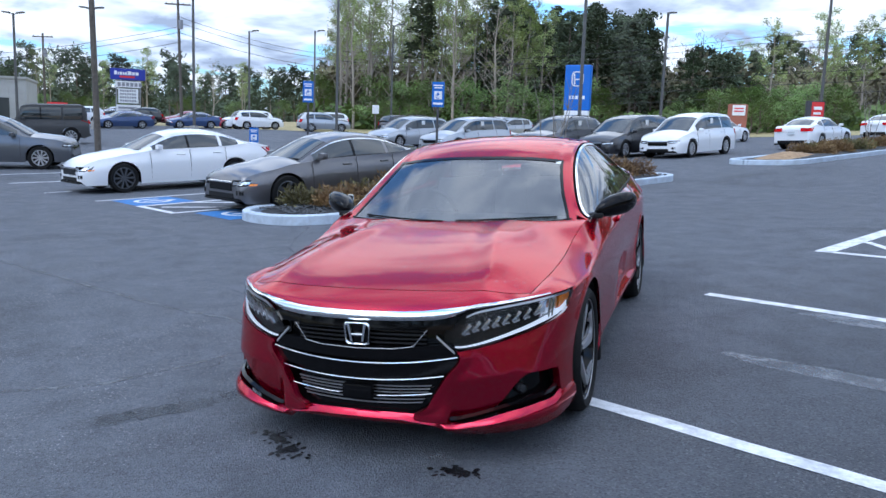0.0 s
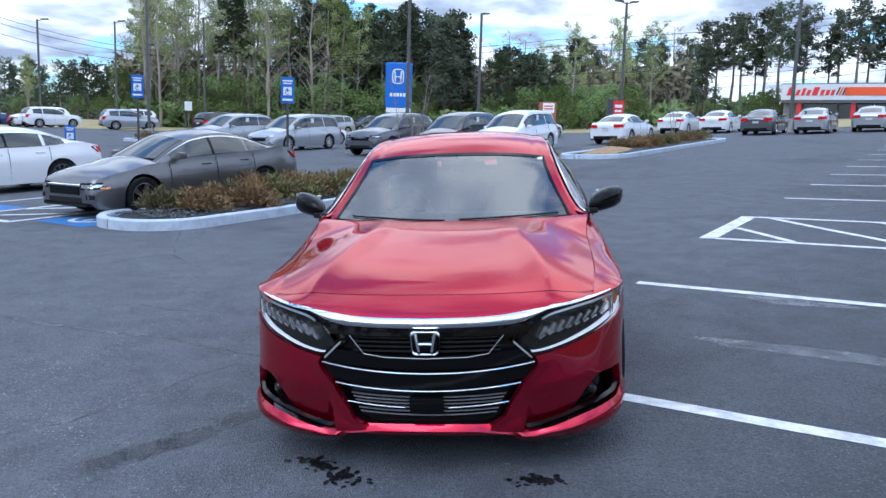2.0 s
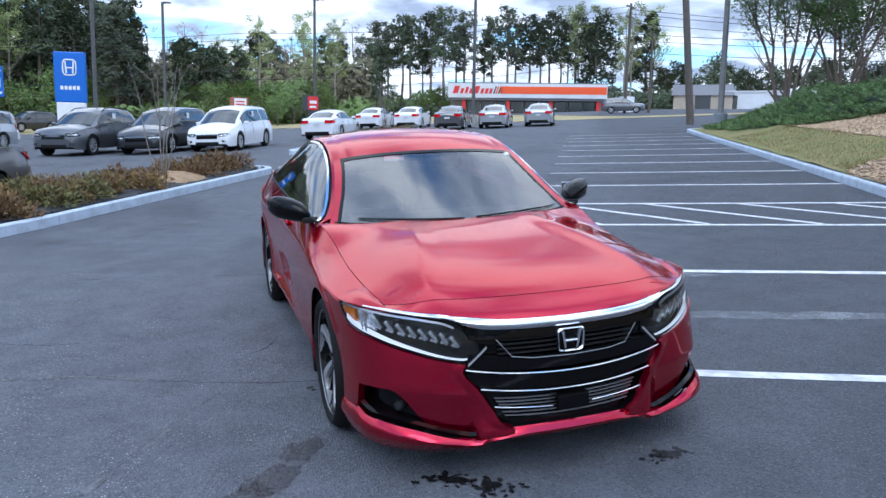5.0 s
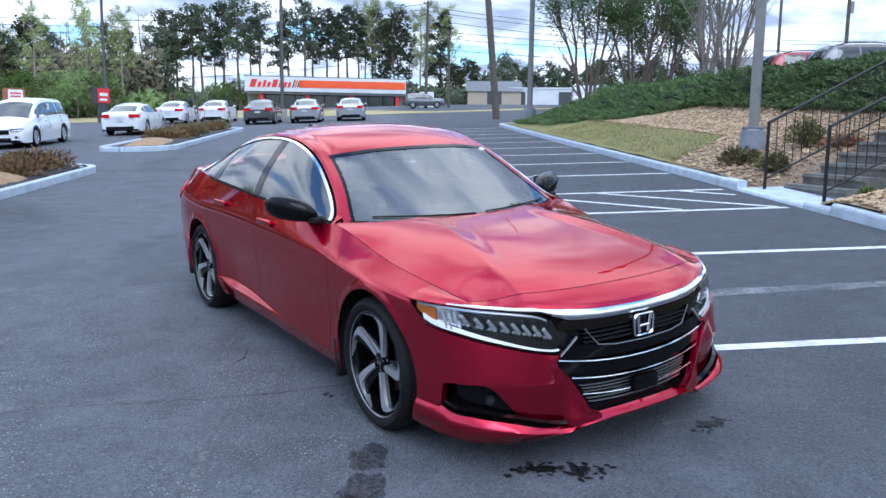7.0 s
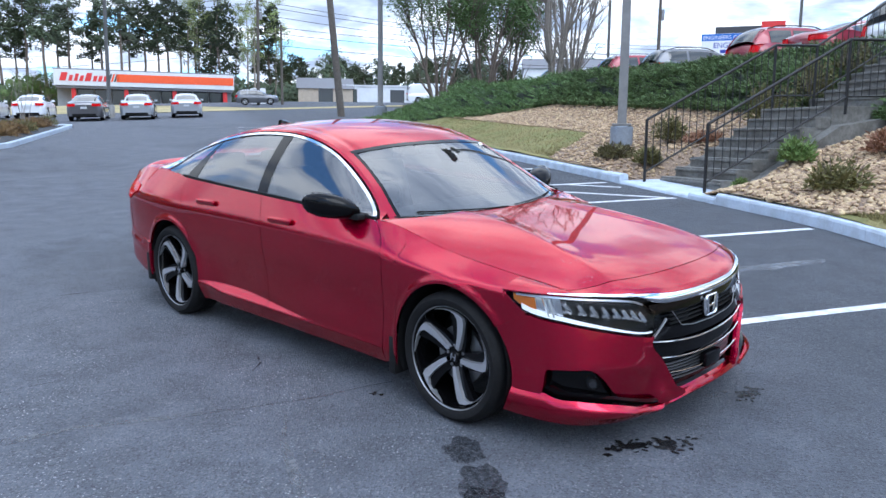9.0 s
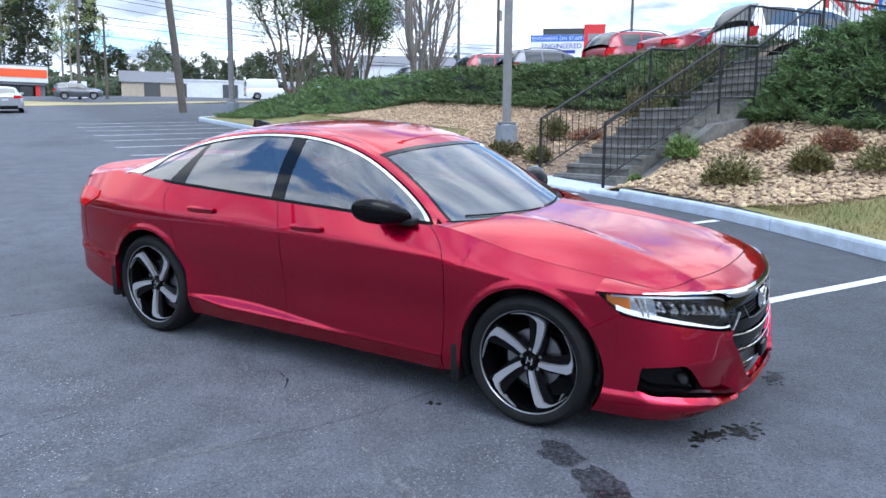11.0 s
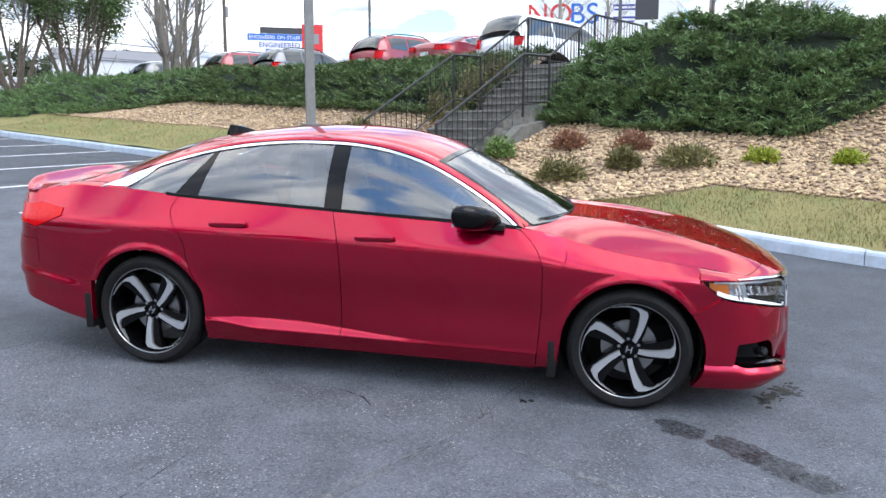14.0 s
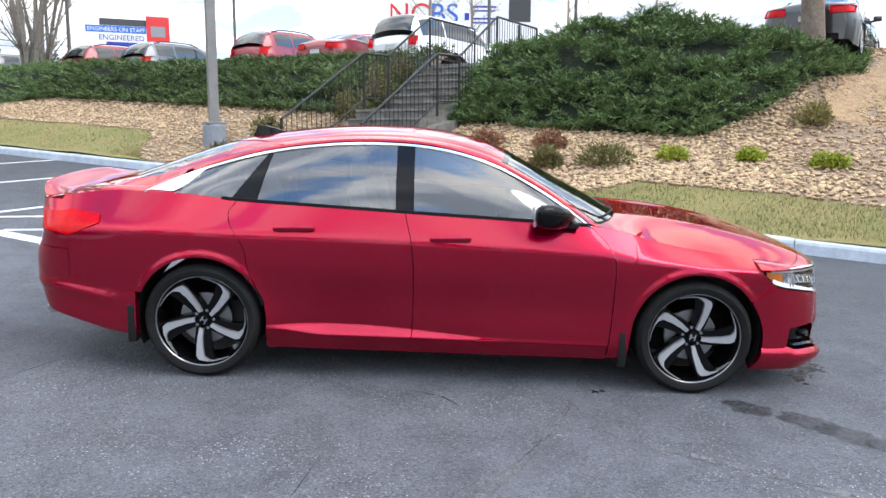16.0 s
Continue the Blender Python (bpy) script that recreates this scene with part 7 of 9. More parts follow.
# ---- trees ----
def leaf_cloud(rs, clumps, per, size, flat=0.5, spread=1.0):
    """Many small leaf sprays scattered through clumps (centre, radius)."""
    verts, faces = [], []
    for c, r in clumps:
        for _ in range(per):
            d = Vector((rs.gauss(0, 1), rs.gauss(0, 1), rs.gauss(0, flat)))
            d = d / max(0.3, d.length) * r * rs.random() ** 0.4
            p = Vector(c) + d * spread
            a = Vector((rs.gauss(0, 1), rs.gauss(0, 1), rs.gauss(0, 0.6))).normalized() * size * rs.uniform(0.6, 1.4)
            b = a.orthogonal().normalized() * size * rs.uniform(0.3, 0.7)
            i = len(verts)
            verts += [p - a, p + b * 0.9, p + a, p - b]
            faces.append((i, i + 1, i + 2, i + 3))
    return verts, faces


def limb(bm, a, b, r0, r1, n=6):
    tube(bm, a, b, r0, r1, n, caps=False)


def branch_set(rs, bm, base, height, trunk_r, first, count, reach, rise, depth=2, thin=0.02, lean=0.3):
    """A trunk with limbs and twigs. Returns the tips."""
    tips, p, r = [], Vector(base), trunk_r
    segs = 7
    spine = [p.copy()]
    for k in range(segs):
        q = p + Vector((rs.gauss(0, lean), rs.gauss(0, lean), height / segs))
        r2 = trunk_r * (1 - 0.9 * (k + 1) / segs) + thin
        limb(bm, p, q, r, r2, 8)
        p, r = q, r2
        spine.append(p.copy())
    tips.append(p)
    for k in range(count):
        f = first + (1 - first) * (k + rs.random()) / count
        i = min(segs - 1, int(f * segs))
        s = spine[i].lerp(spine[i + 1], f * segs - i)
        a = rs.uniform(0, 2 * math.pi)
        ln = reach * (1.15 - 0.75 * f) * rs.uniform(0.6, 1.2)
        e = s + Vector((math.cos(a) * ln, math.sin(a) * ln, ln * rise * rs.uniform(0.6, 1.4)))
        br = max(thin, trunk_r * 0.35 * (1.1 - f))
        mid = s.lerp(e, 0.5) + Vector((rs.gauss(0, 0.1), rs.gauss(0, 0.1), 0.05 * ln))
        limb(bm, s, mid, br, br * 0.7, 5)
        limb(bm, mid, e, br * 0.7, thin, 5)
        tips.append(e)
        for _ in range(3 * depth):
            g = mid.lerp(e, rs.random())
            t = g + Vector((rs.gauss(0, 0.3), rs.gauss(0, 0.3), rs.uniform(0.05, 0.55))) * ln * 0.6
            limb(bm, g, t, max(thin * 0.7, br * 0.3), thin * 0.45, 4)
            tips.append(t)
            if depth > 1:
                for _ in range(2):
                    t2 = g.lerp(t, rs.uniform(0.4, 1)) 
                    t3 = t2 + Vector((rs.gauss(0, 0.25), rs.gauss(0, 0.25), rs.uniform(0, 0.5))) * ln * 0.4
                    limb(bm, t2, t3, thin * 0.5, thin * 0.3, 3)
                    tips.append(t3)
    return tips


def make_tree(name, kind, seed, h, m, label, group="wood behind the lot"):
    rs = random.Random(seed)
    t = thing(name, m, label, "tree", group)
    bm = bmesh.new()
    if kind == "pine":
        tips = branch_set(rs, bm, (0, 0, -0.5), h, h * 0.014 + 0.03, 0.52, 24, h * 0.17, 0.16, 1, 0.022, h * 0.006)
        part("trunk", bm, BARK, t)
        clumps = [(p + Vector((0, 0, 0.1)), h * rs.uniform(0.030, 0.058)) for p in tips]
        v, f = leaf_cloud(rs, clumps, 19, h * 0.0155, 0.55)
        piece("crown", v, f, PINE_LEAF, t, smooth=False)
    elif kind == "dense_pine":
        tips = branch_set(rs, bm, (0, 0, -0.5), h, h * 0.014 + 0.03, 0.25, 40, h * 0.20, 0.16, 1, 0.022, h * 0.005)
        part("trunk", bm, BARK, t)
        clumps = [(p, h * rs.uniform(0.035, 0.062)) for p in tips]
        v, f = leaf_cloud(rs, clumps, 18, h * 0.0185, 0.6)
        piece("crown", v, f, PINE_LEAF, t, smooth=False)
    elif kind == "spring":
        tips = branch_set(rs, bm, (0, 0, -0.5), h, h * 0.010 + 0.03, 0.35, 22, h * 0.20, 0.95, 2, 0.020, h * 0.008)
        part("trunk", bm, TWIG, t)
        clumps = [(p, h * 0.035) for p in tips if rs.random() < 0.8]
        v, f = leaf_cloud(rs, clumps, 7, h * 0.008, 0.9)
        piece("crown", v, f, SPRING_LEAF, t, smooth=False)
    elif kind == "bare":
        branch_set(rs, bm, (0, 0, -0.5), h, h * 0.010 + 0.03, 0.25, 26, h * 0.20, 1.0, 2, 0.022, h * 0.008)
        part("trunk", bm, TWIG, t)
    elif kind == "bush":
        tips = branch_set(rs, bm, (0, 0, -0.3), h * 0.8, h * 0.015, 0.15, 18, h * 0.42, 0.5, 1, 0.02, h * 0.02)
        part("trunk", bm, BARK, t)
        clumps = [(p, h * rs.uniform(0.08, 0.16)) for p in tips]
        v, f = leaf_cloud(rs, clumps, 30, h * 0.020, 0.8)
        piece("crown", v, f, BUSH_LEAF, t, smooth=False)
    elif kind == "far":
        tips = branch_set(rs, bm, (0, 0, -0.5), h, h * 0.012, 0.2, 20, h * 0.30, 0.5, 1, 0.04, h * 0.01)
        part("trunk", bm, BARK, t)
        clumps = [(p, h * rs.uniform(0.06, 0.12)) for p in tips]
        v, f = leaf_cloud(rs, clumps, 16, h * 0.028, 0.8)
        piece("crown", v, f, FAR_LEAF, t, smooth=False)
    elif kind in ("vase", "pale_vase"):
        bark = BARK if kind == "vase" else PALE_BARK
        tips = []
        for k in range(6 if kind == "vase" else 10):
            a = 2 * math.pi * k / (6 if kind == "vase" else 10) + rs.uniform(-0.3, 0.3)
            p, r = Vector((0.08 * math.cos(a), 0.08 * math.sin(a), -0.3)), 0.10 if kind == "vase" else 0.075
            out = rs.uniform(0.16, 0.34) if kind == "vase" else rs.uniform(0.06, 0.32)
            for j in range(6):
                q = p + Vector((math.cos(a) * out, math.sin(a) * out, h / 6.5)) + Vector((rs.gauss(0, 0.06), rs.gauss(0, 0.06), 0))
                limb(bm, p, q, r, r * 0.78, 7)
                p, r = q, r * 0.78
                for _ in range(3 if j > 1 else 1):
                    b = a + rs.uniform(-1.3, 1.3)
                    e = p + Vector((math.cos(b), math.sin(b), rs.uniform(0.9, 1.8))) * rs.uniform(0.4, 0.9)
                    limb(bm, p, e, r * 0.5, 0.012, 4)
                    tips.append(e)
                    for _ in range(3):
                        g = e + Vector((rs.gauss(0, 0.35), rs.gauss(0, 0.35), rs.uniform(0.2, 0.8)))
                        limb(bm, p.lerp(e, rs.uniform(0.5, 1)), g, 0.012, 0.005, 3)
                        tips.append(g)
        part("trunk", bm, bark, t)
        if kind == "vase":
            v, f = leaf_cloud(rs, [(p, 0.50) for p in tips if p.z > h * 0.50], 48, 0.068, 0.8)
            piece("crown", v, f, GREEN_LEAF, t, smooth=False)
    return t


def at_az(az, dist, ox=-3.0, oy=1.0):
    """A place seen from the walk's middle at a bearing from north."""
    return ox + dist * math.sin(radians(az)), oy + dist * math.cos(radians(az))


def stand(x, y, turn=0.0, size=1.0, sink=0.1):
    return Matrix.Translation((x, y, ground_z(x, y) - sink)) @ pose(0, 0, 0, 0, 0, turn) @ Matrix.Scale(size, 4)


PROTO = {}


def plant(kind, x, y, h, rs):
    """A tree of a kind, one of three shapes, brought to its height."""
    names = {"pine": ("pine_tree", "tall pine with a bare trunk and dark needles high up", 18.0), "dense_pine": ("pine_tree", "dense dark green pine", 15.0), "spring": ("deciduous_tree", "slender tree with thin grey limbs and pale spring leaves", 16.0),
             "bare": ("bare_tree", "leafless grey-brown tree with fine twigs", 15.0), "bush": ("leafy_tree", "low spreading tree in fresh green leaf", 6.0), "far": ("distant_tree", "distant dull green tree", 14.0)}
    name, label, full = names[kind]
    k = rs.randrange(3)
    m = stand(x, y, rs.uniform(0, 360), h / full)
    if (kind, k) not in PROTO:
        PROTO[kind, k] = make_tree(name, kind, 40 + k * 7 + len(kind), full, m, label)
        return PROTO[kind, k]
    made = copy_thing(PROTO[kind, k], m)
    made.matrix_basis = m
    return made


rt = random.Random(3)


def belt_of(az0, az1, n, d0, d1, h0, h1, mix):
    """n trees between two bearings, at random depth, kinds by weight."""
    for k in range(n):
        az = lerp(az0, az1, (k + rt.random()) / n)
        d = rt.uniform(d0, d1)
        kind = rt.choices([q[0] for q in mix], [q[1] for q in mix])[0]
        x, y = at_az(az, d)
        h = rt.uniform(h0, h1) * (0.42 if kind == "bush" else 1.0)
        plant(kind, x, y, h, rt)


belt_of(-58, -27, 44, 140, 185, 8.5, 12, (("far", 6), ("dense_pine", 3), ("spring", 2)))
belt_of(-50, -26, 14, 120, 135, 8, 10, (("bush", 3), ("bare", 1), ("spring", 1)))
belt_of(-26, -11.5, 44, 82, 104, 12.5, 16.0, (("spring", 8), ("bare", 4), ("pine", 1)))
belt_of(-27, -5, 16, 78, 86, 11, 15, (("bush", 6), ("bare", 2)))
belt_of(-14.5, -3.0, 32, 86, 108, 11.5, 15.0, (("pine", 5), ("dense_pine", 5), ("spring", 2)))
belt_of(-27, 13, 30, 98, 120, 8.5, 12, (("bare", 3), ("spring", 1)))
belt_of(-3.2, 4, 14, 88, 110, 7.5, 10.5, (("dense_pine", 5), ("bare", 2)))
belt_of(-1, 11, 16, 74, 90, 9.5, 12, (("bush", 8), ("spring", 3)))
belt_of(3.5, 14, 18, 96, 118, 9.0, 12.0, (("dense_pine", 4), ("pine", 2), ("bare", 2), ("spring", 4)))
belt_of(13, 29, 19, 132, 150, 14.5, 19, (("pine", 9), ("bare", 1)))
belt_of(11, 20, 10, 126, 140, 10, 13, (("bush", 3), ("far", 2)))
belt_of(27, 33.5, 9, 132, 150, 14, 18, (("far", 2), ("dense_pine", 2), ("spring", 3)))
belt_of(33, 66, 64, 190, 240, 11, 14, (("far", 6), ("dense_pine", 3)))
belt_of(64, 122, 22, 120, 170, 8, 11, (("bare", 3), ("far", 2), ("spring", 1)))
belt_of(-58, -27, 22, 122, 146, 7.0, 9.5, (("far", 4), ("spring", 3), ("bush", 3)))
# unseen trees behind the walk, added to darken the red saloon's reflections
belt_of(124, 306, 34, 52, 80, 12, 17, (("dense_pine", 3), ("far", 7)))

for k, (x, y, kind, h, turn) in enumerate(((19.8, 26.1, "vase", 6.8, 0), (21.6, 25.1, "vase", 6.8, 80), (25.75, 27.25, "vase", 6.5, 160), (18.5, 18.9, "pale_vase", 7.0, 30), (20.4, 19.5, "pale_vase", 6.4, 200))):
    r = (x - P0[0], y - P0[1])
    p = bank(r[0] * UX + r[1] * UY, r[0] * VX + r[1] * VY)
    made = make_tree("multi_stem_tree", kind, 90 + k, h, Matrix.Translation(p) @ pose(0, 0, 0, 0, 0, turn), "vase-shaped tree with several stems and small green leaves" if kind == "vase" else "vase-shaped bare tree with pale stems", "trees above the hedge")
for x, y, h in ((36.0, 6.5, 9.5), (44.0, -2.0, 10.0), (40.0, -6.5, 9.0), (46.0, 4.0, 10.0)):
    m = Matrix.Translation((x, y, 4.6)) @ Matrix.Scale(h / 15.0, 4)
    copy_thing(PROTO["bare", 0], m).matrix_basis = m
# one old trunk by the black car above the stones
p = bank(-3.55, 12.2)
bm = bmesh.new()
limb(bm, p - Vector((0, 0, 0.3)), p + Vector((0.05, 0.1, 1.6)), 0.25, 0.20, 12)
limb(bm, p + Vector((0.05, 0.1, 1.6)), p + Vector((0.1, 0.3, 5.0)), 0.20, 0.16, 12)
tagged(part("tree_trunk", bm, BARK), "thick lichen-brown tree trunk at the top of the bank", "tree")


def undergrowth(az0, az1, d0, d1, h, n, material, label, seed):
    """The tangle under and behind the trees."""
    rs = random.Random(seed)
    verts, faces = [], []
    for _ in range(n):
        x, y = at_az(rs.uniform(az0, az1), rs.uniform(d0, d1))
        top = h * (0.65 + 0.5 * noise.noise(Vector((x * 0.12, y * 0.12, seed))) + 0.2 * noise.noise(Vector((x * 0.5, y * 0.5, seed))))
        p = Vector((x, y, ground_z(x, y) - 0.2 + top * rs.random() ** 0.8))
        a = Vector((rs.gauss(0, 1), rs.gauss(0, 1), rs.gauss(0, 0.8))).normalized() * rs.uniform(0.25, 0.75)
        b = a.orthogonal().normalized() * rs.uniform(0.15, 0.4)
        i = len(verts)
        verts += [p - a, p + b, p + a, p - b]
        faces.append((i, i + 1, i + 2, i + 3))
    tagged(piece("undergrowth", verts, faces, material, smooth=False), label, "undergrowth", kind="stuff")


BRUSH = mat("brush_leaves", (0.12, 0.105, 0.058), 0.9, vary=0.4, scale=0.15, random=0.5)
undergrowth(-62, -25, 150, 200, 7.0, 16000, FAR_LEAF, "dull green undergrowth at the far side of the road", 1)
undergrowth(-27, 13, 92, 122, 9.5, 30000, BRUSH, "brown-green tangle of brush beneath the trees", 2)
undergrowth(-27, 13, 80, 96, 3.2, 9000, BUSH_LEAF, "fresh green brush along the edge of the wood", 3)
undergrowth(10, 36, 134, 165, 4.8, 14000, FAR_LEAF, "dark green brush behind the shop", 4)
undergrowth(32, 70, 200, 260, 9.5, 20000, FAR_LEAF, "dull green woods beyond the street", 5)

# ---- lamp posts, poles and cables ----
def lamp_post(x, y, h, heads=1, turn=0.0, base_h=0.6, z=None, grey=False, width=0.17, label=None, group="lot lamps", base_r=0.30):
    z = ground_z(x, y) if z is None else z
    t = thing("street_lamp", pose(x, y, z, 0, 0, turn), label or "tall dark lamp post on a round concrete base", "street lamp", group)
    if base_h:
        bm = bmesh.new()
        lathe(bm, [(0.0, base_h), (base_r - 0.03, base_h), (base_r, base_h - 0.03), (base_r, -0.4)], 20, "Z")
        part("base", bm, APRON if grey else CONCRETE, t, "painted concrete base")
        bm = bmesh.new()
        box(bm, -0.19, -0.19, base_h, 0.19, 0.19, base_h + 0.05, bevel=0.01)
        part("foot_plate", bm, POLE_GREY, t)
    bm = bmesh.new()
    w = width / 2
    lo = [bm.verts.new((a * w, b * w, base_h)) for a, b in ((-1, -1), (1, -1), (1, 1), (-1, 1))]
    hi = [bm.verts.new((a * w * 0.8, b * w * 0.8, h)) for a, b in ((-1, -1), (1, -1), (1, 1), (-1, 1))]
    for k in range(4):
        bm.faces.new((lo[k], lo[(k + 1) % 4], hi[(k + 1) % 4], hi[k]))
    bm.faces.new(hi)
    part("pole", bm, POLE_GREY if grey else POLE_DARK, t, smooth=False)
    for k in range(heads):
        a = 2 * math.pi * k / max(1, heads)
        m = pose(0, 0, h, 0, 0, math.degrees(a))
        bm = bmesh.new()
        tube(bm, m @ Vector((0, 0, -0.12)), m @ Vector((0.38, 0, -0.02)), 0.035, n=6)
        part("arm", bm, POLE_DARK, t)
        bm = bmesh.new()
        box(bm, 0.30, -0.19, -0.04, 0.92, 0.19, 0.06, m @ pose(0, 0, 0, 0, -5), bevel=0.02)
        head = part("lamp_head", bm, POLE_DARK, t)
        bm = bmesh.new()
        box(bm, 0.36, -0.15, -0.052, 0.86, 0.15, -0.042, m @ pose(0, 0, 0, 0, -5))
        part("lens", bm, LAMP_LENS, head, "pale lamp lens", smooth=False)
    return t


def seen_at(px_az, dist, ox=0.0, oy=0.0):
    return ox + dist * math.sin(radians(px_az)), oy + dist * math.cos(radians(px_az))


for az, d, h, n in ((-27.0, 52, 9.3, 2), (-36.8, 58, 9.3, 3), (-47.6, 76, 9.2, 2), (-43.1, 68, 9.2, 2), (-33.1, 80, 9.2, 1), (-28.6, 78, 9.3, 1), (-23.1, 70, 9.3, 1), (-9.58, 42.7, 9.6, 2), (6.11, 61.6, 9.6, 2)):
    x, y = seen_at(az, d)
    lamp_post(x, y, h, n, turn=20)
lamp_post(-4.33, 62.4, 9.4, 1, 60)
lamp_post(15.6, 50.6, 9.6, 2, 30, base_h=0.75)
p = bank(7.02, 6.6)
lamp_post(p.x, p.y, 9.2, 2, 30, base_h=0.42, z=p.z, grey=True, width=0.18, label="tall grey lamp post on a painted base among stones", base_r=0.23)
p = uv(28.6, 6.45)
lamp_post(p.x, p.y, 9.2, 2, 30, base_h=0.85, grey=True, width=0.2, label="tall grey lamp post on a painted base by the hedge")
for x, y, h in ((38.0, 17.5, 8.5), (34.0, 3.5, 8.0), (33.5, -0.8, 8.0), (30.0, 24.0, 8.5)):
    lamp_post(x, y, h, 1, 40, base_h=0.0, z=3.9, width=0.13, label="thin lamp post on the upper lot")


def utility_pole(x, y, h, r=0.17, lean=(0, 0), arms=1, turn=0.0, gear=True, z=None):
    z = ground_z(x, y) if z is None else z
    t = thing("utility_pole", pose(x, y, z), "weathered timber utility pole", "utility pole", "utility poles")
    top = Vector((lean[0], lean[1], h))
    bm = bmesh.new()
    tube(bm, (0, 0, -0.5), top, r, r * 0.68, 12)
    part("pole", bm, WOOD_POLE, t)
    for k in range(arms):
        c = top - Vector((0, 0, 0.4 + 1.1 * k))
        bm = bmesh.new()
        box(bm, -1.15 + 0.2 * k, -0.06, -0.06, 1.15 - 0.2 * k, 0.06, 0.06, Matrix.Translation(c) @ pose(0, 0, 0, 0, 0, turn))
        arm = part("crossarm", bm, WOOD_POLE, t, smooth=False)
        for q in (-1.0, -0.5, 0.5, 1.0):
            bm = bmesh.new()
            a = Matrix.Translation(c) @ pose(0, 0, 0, 0, 0, turn) @ Vector((q * (1 - 0.15 * k), 0, 0.06))
            tube(bm, a, a + Vector((0, 0, 0.16)), 0.04, 0.025, 6)
            part("insulator", bm, SIGN_GREY, arm)
    if gear:
        bm = bmesh.new()
        tube(bm, top + Vector((0.3, 0, -2.6)), top + Vector((0.3, 0, -1.8)), 0.2, n=10)
        part("transformer", bm, SIGN_GREY, t, "grey transformer can")
    return t


utility_pole(-22.6, 24.3, 11.5, 0.125, (-0.35, 0.1), 0, gear=False)
utility_pole(*seen_at(-37.6, 78), 11.5, 0.16, (-0.3, 0), 1, 30)
utility_pole(*seen_at(-46.0, 100), 9.5, 0.15, (0, 0), 1, 20)
utility_pole(*seen_at(-26.0, 92), 8.8, 0.15, (0, 0), 2, 30, gear=False)
utility_pole(*seen_at(-14.5, 84), 7.5, 0.14, (0, 0), 2, 30, gear=False)
utility_pole(*seen_at(-0.15, 104), 8.5, 0.15, (0.2, 0), 0, gear=False)
utility_pole(43.4, 77.4, 11.8, 0.19, (0.2, 0), 2, 35)
utility_pole(45.6, 76.0, 8.6, 0.15, (0, 0), 1, 35, gear=False)
utility_pole(25.05, 39.5, 13.0, 0.23, (-0.93, 0.82), 0, gear=False)
utility_pole(52.0, 33.5, 9.0, 0.16, (0, 0), 1, 60, gear=True, z=4.5)


def cable(a, b, sag, r=0.022):
    a, b = Vector(a), Vector(b)
    bm = bmesh.new()
    pts = [a.lerp(b, k / 14) - Vector((0, 0, sag * 4 * (k / 14) * (1 - k / 14))) for k in range(15)]
    pipe(bm, pts, r, 4)
    return tagged(part("overhead_cable", bm, WIRE), "thin black overhead cable between poles", "cable", "overhead cables")


for k, (z0, z1) in enumerate(((9.4, 11.6), (8.9, 11.0), (8.5, 10.4), (6.8, 8.2), (6.0, 7.2), (5.0, 6.2))):
    xa, ya = seen_at(-26.0, 92)
    xb, yb = seen_at(2.0, 80)
    cable((xa, ya, z0), (xb, yb, z1), 0.7)
    cable((xb, yb, z1), (43.4, 77.4, z1 + 4.4 + ground_z(43, 77) - 4.5), 0.9)
for k, dz in enumerate((0.0, 0.5, 1.4)):
    xa, ya = seen_at(-37.6, 78)
    xb, yb = seen_at(-52.0, 112)
    cable((xa, ya, 10.6 - dz), (xb, yb, 8.6 - dz), 0.6)
    cable((xa, ya, 11.4 - dz), (*seen_at(-26.0, 92), 10.0 - dz), 0.6)
    cable((43.4, 77.4, 16.2 - dz), (120.0, 62.0, 17.0 - dz), 1.4, 0.03)
    cable((43.4, 77.4, 13.6 - dz * 1.4), (110.0, 40.0, 13.0 - dz), 1.2, 0.03)
cable((43.4, 77.4, 15.8), (33.0, 44.0, 26.0), 1.0, 0.03)


# ---- signs ----
def board(parent, name, w, h, d, z, material, x=0.0, y=0.0, label="", bevel=0.02):
    """An upright board centred over x, facing -y, its foot at z."""
    bm = bmesh.new()
    box(bm, x - w / 2, y, z, x + w / 2, y + d, z + h, bevel=bevel)
    return part(name, bm, material, parent, label, smooth=False)


def bars(parent, y, rows, material, x0=0.0):
    """Plain bars where writing stands: (x, z, w, h) each."""
    for x, z, w, h in rows:
        bm = bmesh.new()
        box(bm, x0 + x, y - 0.012, z, x0 + x + w, y, z + h)
        part("bar", bm, material, parent, smooth=False)


def lettering(parent, text, size, x, y, z, material, name="lettering", align="CENTER"):
    c = bpy.data.curves.new(name, "FONT")
    c.body, c.size, c.extrude, c.align_x = text, size, 0.01, align
    c.materials.append(material)
    ob = new(name, c)
    ob.parent = parent
    ob.matrix_basis = pose(x, y, z, 90)
    return ob


def face_to(x, y, z, tx=-3.0, ty=1.0, extra=0.0):
    """A pose whose -y looks at a place."""
    return pose(x, y, z, 0, 0, math.degrees(math.atan2(-(tx - x), (ty - y))) + 180 + extra)


